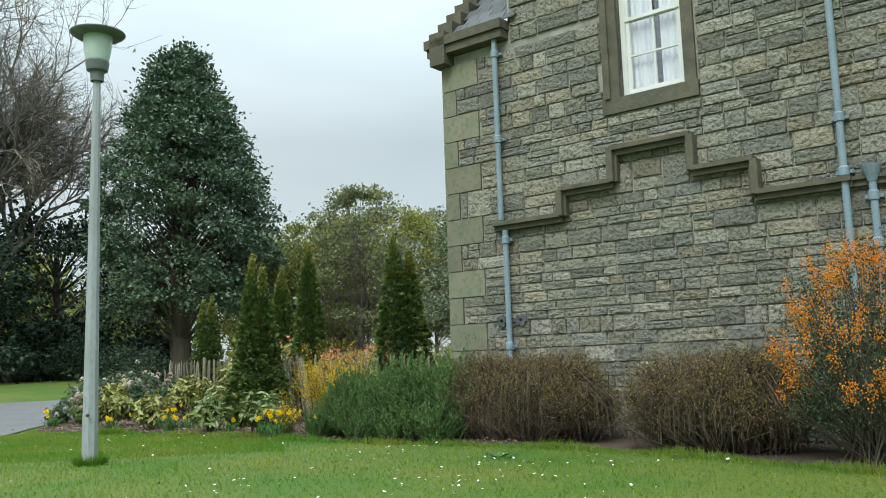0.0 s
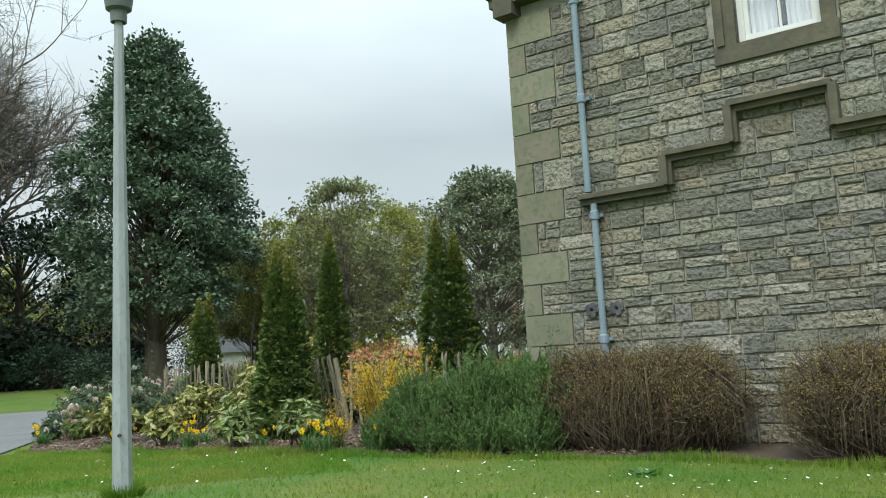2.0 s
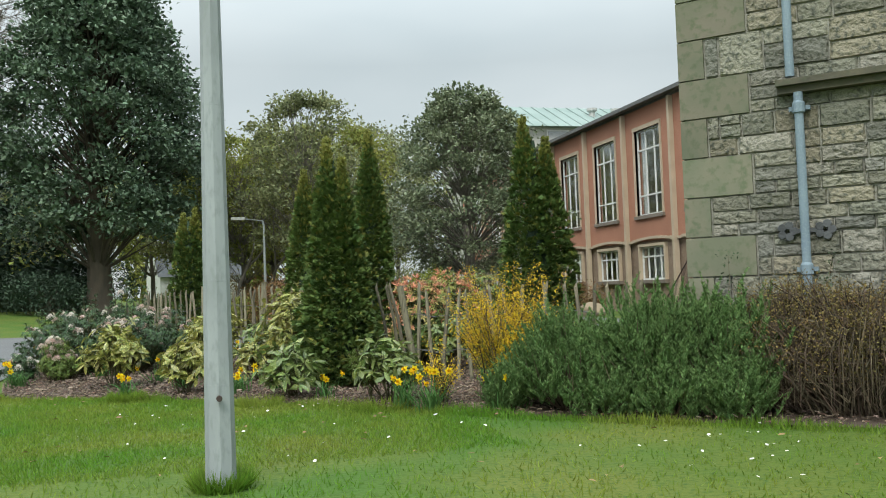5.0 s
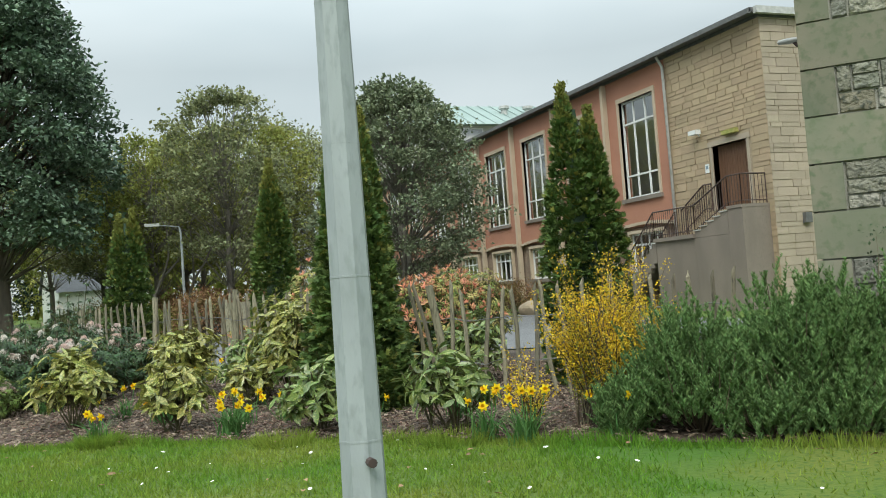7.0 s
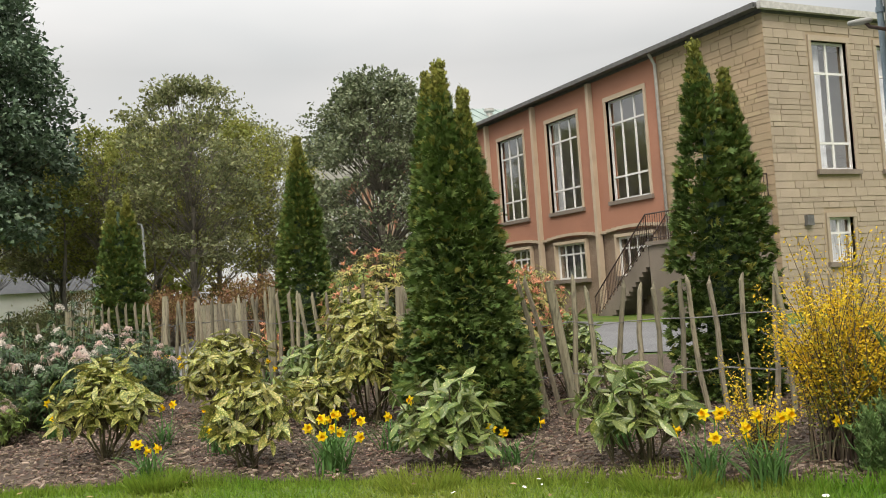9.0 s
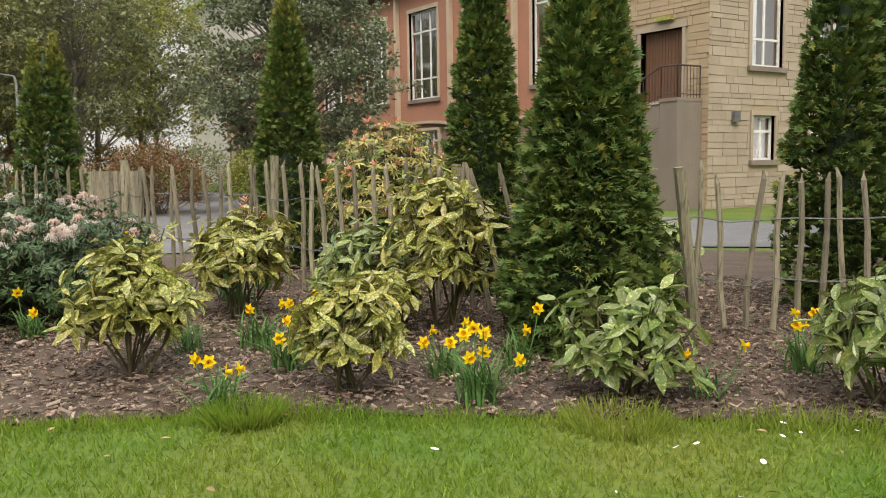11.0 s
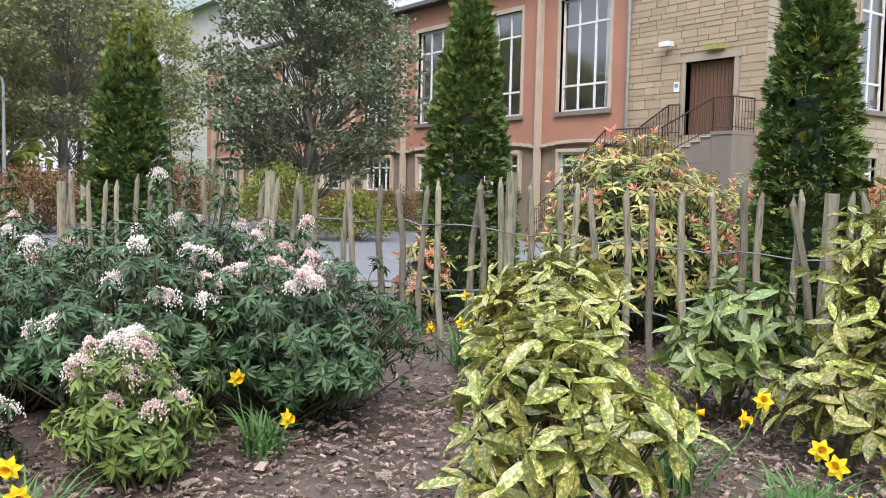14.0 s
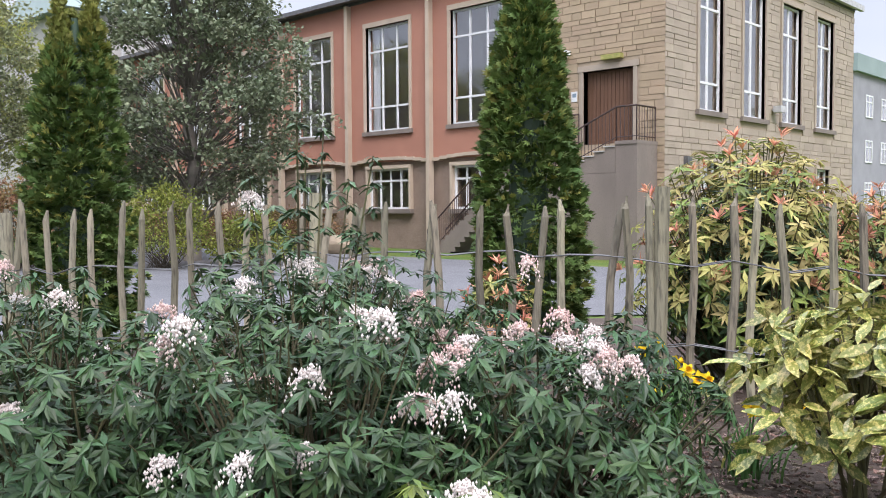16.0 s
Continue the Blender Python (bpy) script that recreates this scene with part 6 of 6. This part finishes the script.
def twiggy(u, off, half_l, half_d, height, seed, label, n=1900):
    """A clipped bush of tangled bare twigs with small rusty leaves on the outside."""
    rng = np.random.default_rng(seed)
    x, y = WALL(u, off)
    t = thing("twiggy_bush", pose(x, y, gz(x, y), 0, 0, -46.15), label, "shrub", group="bare twiggy bushes")
    wood, buds = Heap(), Heap()
    d = sphere_dirs(n, rng, -0.45)
    lobe = 1 + 0.13 * np.sin(3.1 * d[:, :1] * 2 + seed) + 0.1 * np.sin(7 * d[:, 1:2] + 5 * d[:, 2:3])
    size = np.array([half_l, half_d, height * 0.52])
    ends = d * size * lobe * rng.uniform(0.66, 1.13, (n, 1)) + np.array([0, 0, height * 0.47])
    ends[:, 2] = np.clip(ends[:, 2], 0.05, height * 1.06)
    for i in range(n):
        e = ends[i]
        b = np.array([e[0] * rng.uniform(0.3, 0.85), e[1] * rng.uniform(0.2, 0.6), max(0.0, e[2] * rng.uniform(0.05, 0.6) - 0.1)])
        m = (b + e) / 2 + rng.normal(0, 0.09, 3) + np.array([0, 0, 0.08])
        e2 = e + rng.normal(0, 0.06, 3) + np.array([0, 0, -0.05 if e[2] < height * 0.6 else 0.05])
        wood.tube([b, m, e, e2], np.array([0.006, 0.005, 0.0035, 0.0015]) * rng.uniform(0.6, 1.5), 3, cap=False)
        for s in range(2):
            f = m + (e - m) * rng.random()
            wood.tube([f, f + rng.normal(0, 0.07, 3), f + rng.normal(0, 0.12, 3)], [0.0026, 0.002, 0.001], 3, cap=False)
    for i in range(n // 7):
        a = rng.uniform(0, 2 * np.pi)
        e = np.array([half_l * 1.02 * math.cos(a), half_d * 1.05 * math.sin(a), 0.0]) * rng.uniform(0.85, 1.1)
        top = np.array([e[0] * 0.72, e[1] * 0.6, height * rng.uniform(0.55, 0.85)])
        low = np.array([e[0], e[1], height * rng.uniform(0.05, 0.3)])
        wood.tube([top, (top + low) / 2 + np.array([e[0] * 0.12, e[1] * 0.2, 0.05]), low], [0.004, 0.0035, 0.0015], 3, cap=False)
    keep = ends[:, 2] > height * 0.33
    q = np.repeat(ends[keep], 13, 0)
    q = q + rng.normal(0, 0.045, q.shape)
    leaf_cloud(buds, q, rng.normal(size=q.shape), rng, 0.022, 0.015, 1.0, LEAF2_V, LEAF2_F)
    part("twigwork", wood, M_twig, t)
    part("foliage", buds, M_bud, t)
    return t


twiggy(0.78, 0.60, 1.25, 0.52, 1.06, 501, "wide clipped bush of tangled brown twigs against the house", 2600)
twiggy(3.5, 0.98, 0.98, 0.6, 1.0, 502, "rounded bush of tangled brown twigs by the wall", 2200)


def berberis(u, off, width, height, seed, label):
    rng = np.random.default_rng(seed)
    x, y = WALL(u, off)
    t = thing("orange_berberis", pose(x, y, gz(x, y)), label, "shrub")
    p, d = shoots(rng, 330, width, height, 0.06)
    h = Heap()
    stems(h, rng, p[::2], 0.011, 0.12)
    part("stemwork", h, M_bark, t)["kind"] = "stuff"
    h = Heap()
    q = np.repeat(np.vstack([p, p * 0.8, p * 0.6]), 18, 0)
    q = q + rng.normal(0, 0.075, q.shape)
    leaf_cloud(h, q, rng.normal(size=q.shape), rng, 0.03, 0.017, 1.0)
    part("foliage", h, M_darkleaf, t)
    h = Heap()
    sel = p[(p[:, 2] > height * 0.3) & (rng.random(len(p)) < 0.55)]
    q = np.repeat(sel * 1.03, 62, 0)
    q = q + rng.normal(0, 0.034, q.shape) * np.array([1, 1, 1.9])
    h.scatter(BELL_V, BELL_F, np.eye(3)[None] * (0.014 * rng.uniform(0.7, 1.4, len(q)))[:, None, None], q)
    part("blossom", h, M_orange, t, "dense orange blossom clusters")
    return t


berberis(5.05, 1.25, 1.75, 2.0, 511, "large berberis thick with orange blossom by the house")
for k, (u, ht) in enumerate([(3.15, 1.75), (3.75, 2.1), (3.9, 1.6), (-0.45, 1.35), (0.45, 1.3), (2.1, 1.35)]):
    x, y = WALL(u, 0.2)
    rng = np.random.default_rng(520 + k)
    t = thing("wall_climber", pose(x, y, gz(x, y)), "thin dark climbing shoot against rubble wall", "climber", group="wall climbers")
    w, h = Heap(), Heap()
    pts = [np.array([0, 0, 0]) + np.array([rng.normal(0, 0.04), 0, z]) for z in np.linspace(0, ht, 7)]
    w.tube(pts, np.linspace(0.008, 0.002, 7), 4, cap=False)
    q = np.repeat(np.array(pts[3:]), 22, 0) + rng.normal(0, 0.055, (22 * 4, 3))
    leaf_cloud(h, q, rng.normal(size=q.shape), rng, 0.03, 0.018, 1.0)
    part("stem", w, M_twig, t)
    part("foliage", h, M_darkleaf, t)


def mound(name, x, y, width, height, seed, label, m, leaf, n, group=""):
    rng = np.random.default_rng(seed)
    t = thing(name, pose(x, y, gz(x, y)), label, "shrub", group)
    p, d = shoots(rng, n // 20, width, height, 0.05)
    w, h = Heap(), Heap()
    stems(w, rng, p[::4], 0.012, width * 0.08)
    q = np.repeat(p, 20, 0) + rng.normal(0, width * 0.05, (len(p) * 20, 3))
    q[:, 2] = np.maximum(q[:, 2], 0.02)
    leaf_cloud(h, q, np.repeat(d, 20, 0), rng, leaf, leaf * 0.5, 0.9)
    part("stem", w, M_bark, t)
    part("foliage", h, m, t)
    return t


mound("bronze_shrub", 3.0, 41.5, 3.4, 2.3, 601, "bronze-red leaved shrub beyond the drive", M_redshrub, 0.11, 7000)
mound("bronze_shrub", 0.2, 43.5, 3.0, 2.0, 602, "russet shrub under the thin trees", M_redshrub, 0.11, 5000)
mound("lime_shrub", 5.6, 38.2, 2.2, 2.2, 603, "lime green open shrub beyond the drive", M_lime, 0.10, 5000)
mound("lime_shrub", 7.8, 37.4, 2.0, 1.4, 604, "yellow-green shrub beside the holly trunk", M_lime, 0.10, 3500)
for k in range(6):
    mound("low_hedge", 13.6, 42.5 + 2.4 * k, 2.7, 1.45, 610 + k, "low bronze-brown hedge before the basement windows", M_bud if k % 2 else M_redshrub, 0.09, 4000, group="hedge before building")
for k, (x, y, w, hh, m) in enumerate([(-9.5, 44, 3, 1.6, M_conifer), (-4.5, 47, 3.0, 1.2, M_grovedark), (-9.3, 58, 5.0, 3.2, M_conifer), (0.3, 51, 4.2, 2.2, M_redshrub), (3.6, 50, 4.0, 2.4, M_bud), (7.5, 52, 4.5, 2.6, M_grovedark), (-2.2, 66, 5.0, 2.6, M_bud), (-1.5, 44.5, 2.6, 1.2, M_grove), (-12.5, 46.5, 3.2, 2.0, M_conifer), (-16, 46, 3.5, 1.8, M_conifer)]):
    mound("woodland_shrub", x, y, w, hh, 620 + k, "rough shrub at the foot of the trees", m, 0.14, 4500)
st = thing("boulder", pose(13.2, 40.2, gz(13.2, 40.2)), "pale rounded boulder at the drive edge", "stone")
bm = bmesh.new()
bmesh.ops.create_icosphere(bm, subdivisions=3, radius=0.5)
for v in bm.verts:
    v.co = Vector((v.co.x * 1.1, v.co.y * 1.6, v.co.z * 0.8)) * (1 + 0.15 * noise.noise(v.co * 2.5))
    v.co.z += 0.25
me = bpy.data.meshes.new("stone_body")
bm.to_mesh(me)
bm.free()
me.materials.append(M_joint)
part("stone_body", me, None, st)

gate = thing("timber_gate", pose(0.6, 39.9, gz(0.6, 39.9), 0, 0, -8), "weathered close-boarded timber gate beyond the drive", "gate")
for k in range(12):
    h = Heap()
    h.box((0.125 * k, 0, 0.08), (0.125 * k + 0.118, 0.025, 1.5))
    part("board", h, M_stake, gate)
for zz in (0.35, 1.3):
    h = Heap()
    h.box((0, 0.027, zz), (1.5, 0.075, zz + 0.1))
    part("rail", h, M_stake, gate)
for xx in (-0.12, 1.5):
    h = Heap()
    h.box((xx, -0.02, 0), (xx + 0.11, 0.1, 1.62))
    part("gate_post", h, M_stake, gate)

# ---- daffodils ----
petals, cup = Heap(), Heap()
a6 = np.linspace(0, 2 * np.pi, 6, endpoint=False)
pd = np.stack([np.cos(a6), np.full(6, -0.12), np.sin(a6)], 1)
petals.scatter(BIG_V, BIG_F, frames(pd, np.tile((0, -1.0, 0), (6, 1)), np.full(6, 0.042), np.full(6, 0.026)), np.zeros((6, 3)))
PETAL = petals.mesh("flower", M_daff)
pr = [(0.007, 0), (0.011, 0.012), (0.012, 0.026), (0.018, 0.034), (0.013, 0.028), (0.009, 0.01)]
cup.lathe(pr, 9)
cup.v[-1][:] = cup.v[-1][:, [0, 2, 1]] * np.array([1, -1, 1])
CUP = cup.mesh("trumpet", M_daffcup)


def daffodils(x, y, seed, flowers, leaves, label, height=0.34):
    rng = np.random.default_rng(seed)
    t = thing("daffodil_clump", pose(x, y, gz(x, y)), label, "daffodils", group="daffodil clumps")
    h = Heap()
    for i in range(int(leaves * 1.5)):
        a = rng.uniform(0, 2 * np.pi)
        r = rng.uniform(0.03, 0.3)
        b = np.array([rng.normal(0, 0.05), rng.normal(0, 0.05), 0])
        top = height * rng.uniform(0.55, 1.0)
        side = np.array([-math.sin(a), math.cos(a), 0]) * 0.006
        f = np.linspace(0, 1, 6)
        pts = b + np.outer(f ** 2, [r * math.cos(a), r * math.sin(a), 0]) + np.outer(top * (f - 0.25 * f ** 3), [0, 0, 1])
        w = (1 - f ** 3 * 0.85)[:, None]
        v = np.concatenate([pts - side * w, pts + side * w])
        h.add(v, [(k, k + 1, k + 7, k + 6) for k in range(5)])
    part("leaf_tuft", h, M_daffleaf, t)
    for i in range(flowers):
        p = np.array([rng.normal(0, 0.14), rng.normal(0, 0.14), height * rng.uniform(0.7, 1.12)])
        h = Heap()
        h.tube([(p[0] * 0.3, p[1] * 0.3, 0), (p[0] * 0.8, p[1] * 0.8, p[2] * 0.6), tuple(p)], 0.0035, 5, cap=False)
        part("stalk", h, M_daffleaf, t)
        fl = part("flower", PETAL, None, t)
        fl.matrix_local = pose(*p, rng.uniform(-25, 15), rng.uniform(-20, 20), rng.uniform(-85, 70)) @ Matrix.Diagonal((1.0, 1.0, 1.0, 1))
        part("trumpet", CUP, None, fl)
    return t


for k, (x, y, nf, nl, ht) in enumerate([(-3.71, 15.66, 4, 26, 0.30), (-2.62, 14.95, 6, 60, 0.36), (-3.11, 16.22, 4, 60, 0.34), (-3.05, 16.8, 4, 44, 0.36), (-2.45, 15.5, 4, 40, 0.30), (-2.05, 15.35, 3, 30, 0.36), (-0.78, 12.95, 7, 50, 0.34), (-1.0, 13.2, 4, 30, 0.36),
                                        (-2.55, 18.75, 6, 50, 0.40), (-3.0, 20.2, 8, 40, 0.42), (-2.7, 18.3, 3, 30, 0.34), (-0.75, 14.35, 5, 40, 0.36), (-5.25, 17.6, 4, 60, 0.3), (-1.6, 14.35, 3, 24, 0.26), (-3.45, 17.0, 3, 24, 0.3), (-4.25, 18.0, 2, 40, 0.3), (-0.25, 12.6, 3, 20, 0.3), (-5.3, 20.0, 5, 40, 0.35), (-2.2, 18.9, 3, 36, 0.38)]):
    daffodils(x, y, 700 + k, nf, nl, "yellow daffodils with strap leaves growing in the mulch", ht)

wd = thing("lawn_weed", pose(1.73, 9.16, gz(1.73, 9.16)), "flat rosette of broad green weed leaves in the lawn", "weed")
rng = np.random.default_rng(790)
a = rng.uniform(0, 2 * np.pi, 22)
h = Heap()
sz = rng.uniform(0.07, 0.13, 22)
h.scatter(BIG_V, BIG_F, frames(np.stack([np.cos(a), np.sin(a), rng.uniform(0.15, 0.7, 22)], 1), np.tile((0, 0, 1.0), (22, 1)), sz, sz * 0.42, sz * 0.3), np.stack([0.05 * np.cos(a), 0.05 * np.sin(a), np.full(22, 0.01)], 1))
part("leaf_rosette", h, M_daffleaf, wd)

# ---- lawn grass, daisies, mulch ----
grng = np.random.default_rng(900)


def in_lawn(x, y):
    return ~inside(BED_R, x, y) & ~inside(ROAD_R, x, y)


grass = Heap()
n = 120000
x = np.concatenate([grng.uniform(-8.0, 6.0, n - 50000), grng.uniform(-6.0, -0.6, 50000)])
y = np.concatenate([16.3 - grng.random(n - 50000) ** 0.8 * 13.5, grng.uniform(11.0, 16.3, 50000)])
ok = in_lawn(x, y)
x, y = x[ok], y[ok]
d = np.stack([grng.normal(0, 0.45, len(x)), grng.normal(0, 0.45, len(x)), np.ones(len(x))], 1)
up = np.stack([grng.normal(size=len(x)), grng.normal(size=len(x)), np.zeros(len(x))], 1)
patch = 0.75 + 0.5 * (np.sin(x * 1.3 + 0.7 * y) * np.sin(y * 1.1 - x * 0.4) * 0.5 + 0.5)
s = grng.uniform(0.6, 1.3, len(x)) * patch
grass.scatter(BLADE_V, BLADE_F, frames(d, up, 0.042 * s, 0.009 * np.ones(len(x)), 0.02 * s), np.stack([x, y, ground_z(x, y) - 0.003], 1))
# longer fringe along the bed edge and round the lamp post
edge = np.array(BED_R)
for i in range(len(edge)):
    p, q = edge[i], edge[(i + 1) % len(edge)]
    if p[1] > 16.6 or p[0] > 4.8:
        continue
    k = int(np.linalg.norm(q - p) * 700)
    f = grng.random(k)[:, None]
    c = p + (q - p) * f + grng.normal(0, 0.07, (k, 2)) + np.array([-0.05, -0.05])
    tall = 0.075 * (0.6 + 0.9 * np.abs(np.sin(c[:, 0] * 3.1) * np.sin(c[:, 1] * 2.3 + 1)))
    d = np.stack([grng.normal(0, 0.4, k), grng.normal(0, 0.4, k), np.ones(k)], 1)
    grass.scatter(BLADE_V, BLADE_F, frames(d, grng.normal(size=(k, 3)), tall * grng.uniform(0.6, 1.3, k), np.full(k, 0.007)), np.stack([c[:, 0], c[:, 1], ground_z(c[:, 0], c[:, 1])], 1))
for cx, cy, k, r, t in ((-2.705, 10.43, 900, 0.13, 0.13), (-3.7, 15.4, 900, 0.14, 0.12), (-2.3, 14.3, 500, 0.2, 0.10), (-1.2, 13.3, 500, 0.2, 0.11)):
    a = grng.uniform(0, 2 * np.pi, k)
    rr = r * (0.75 + 0.5 * grng.random(k))
    c = np.stack([cx + rr * np.cos(a), cy + rr * np.sin(a)], 1)
    d = np.stack([0.5 * np.cos(a), 0.5 * np.sin(a), np.ones(k)], 1) + grng.normal(0, 0.25, (k, 3))
    grass.scatter(BLADE_V, BLADE_F, frames(d, grng.normal(size=(k, 3)), t * grng.uniform(0.5, 1.3, k), np.full(k, 0.008)), np.stack([c[:, 0], c[:, 1], ground_z(c[:, 0], c[:, 1])], 1))
tagged(part("grass", grass, M_blade), "short green mown grass with longer tufts", "grass", kind="stuff")

daisy = Heap()
k = 420
cl = np.stack([grng.uniform(-7, 5, 60), grng.uniform(5, 15.5, 60)], 1)
c = cl[grng.integers(60, size=k)] + grng.normal(0, 0.4, (k, 2))
c = c[in_lawn(c[:, 0], c[:, 1])]
a8 = np.linspace(0, 2 * np.pi, 9)[:-1]
DV = [(0, 0, 0.004)] + [(math.cos(a), math.sin(a), 0.0) for a in a8]
DF = [(0, i + 1, (i + 1) % 8 + 1) for i in range(8)]
sc = grng.uniform(0.008, 0.015, len(c))
tilt = np.eye(3)[None] + 0.25 * grng.normal(size=(len(c), 3, 3))
daisy.scatter(DV, DF, tilt * sc[:, None, None], np.stack([c[:, 0], c[:, 1], ground_z(c[:, 0], c[:, 1]) + 0.04], 1))
tagged(part("daisies", daisy, M_daisy), "small white daisies scattered over the lawn", "daisies", kind="stuff")

chips = Heap()
n = 66000
x, y = grng.uniform(-5.7, 2.2, n), grng.uniform(10, 20.5, n)
ok = inside(BED_R, x, y) & (grng.random(n) < np.where((y > 18.6) | (y < 12.5), 0.3, 1))
x, y = x[ok], y[ok]
n = len(x)
CV = [(-0.5, -0.5, 0), (0.5, -0.42, 0), (0.42, 0.5, 0), (-0.46, 0.44, 0), (-0.4, -0.42, 1), (0.44, -0.36, 0.8), (0.36, 0.42, 1), (-0.4, 0.36, 0.7)]
CF = [(4, 5, 6, 7), (0, 1, 5, 4), (1, 2, 6, 5), (3, 0, 4, 7)]
a = grng.uniform(0, 2 * np.pi, n)
d = np.stack([np.cos(a), np.sin(a), grng.normal(0, 0.22, n)], 1)
up = np.stack([grng.normal(0, 0.3, n), grng.normal(0, 0.3, n), np.ones(n)], 1)
ln = grng.gamma(2.6, 0.0095, n) + 0.012
chips.scatter(CV, CF, frames(d, up, ln, ln * grng.uniform(0.13, 0.42, n), grng.uniform(0.004, 0.012, n)), np.stack([x, y, ground_z(x, y) + grng.uniform(0.012, 0.05, n)], 1))
tagged(part("bark_chips", chips, M_chip), "loose reddish brown bark chips on the bed", "mulch", kind="stuff")

litter = Heap()
n = 130
x, y = grng.uniform(-6, 3, n), grng.uniform(8, 18, n)
d = np.stack([grng.normal(size=n), grng.normal(size=n), np.zeros(n)], 1)
litter.scatter(BIG_V, BIG_F, frames(d, np.tile((0, 0, 1.0), (n, 1)) + 0.3 * grng.normal(size=(n, 3)), grng.uniform(0.03, 0.07, n), grng.uniform(0.015, 0.035, n)), np.stack([x, y, ground_z(x, y) + 0.045], 1))
tagged(part("fallen_leaves", litter, M_dry), "dry brown fallen leaves on grass and mulch", "leaf litter", kind="stuff")

house_stones()
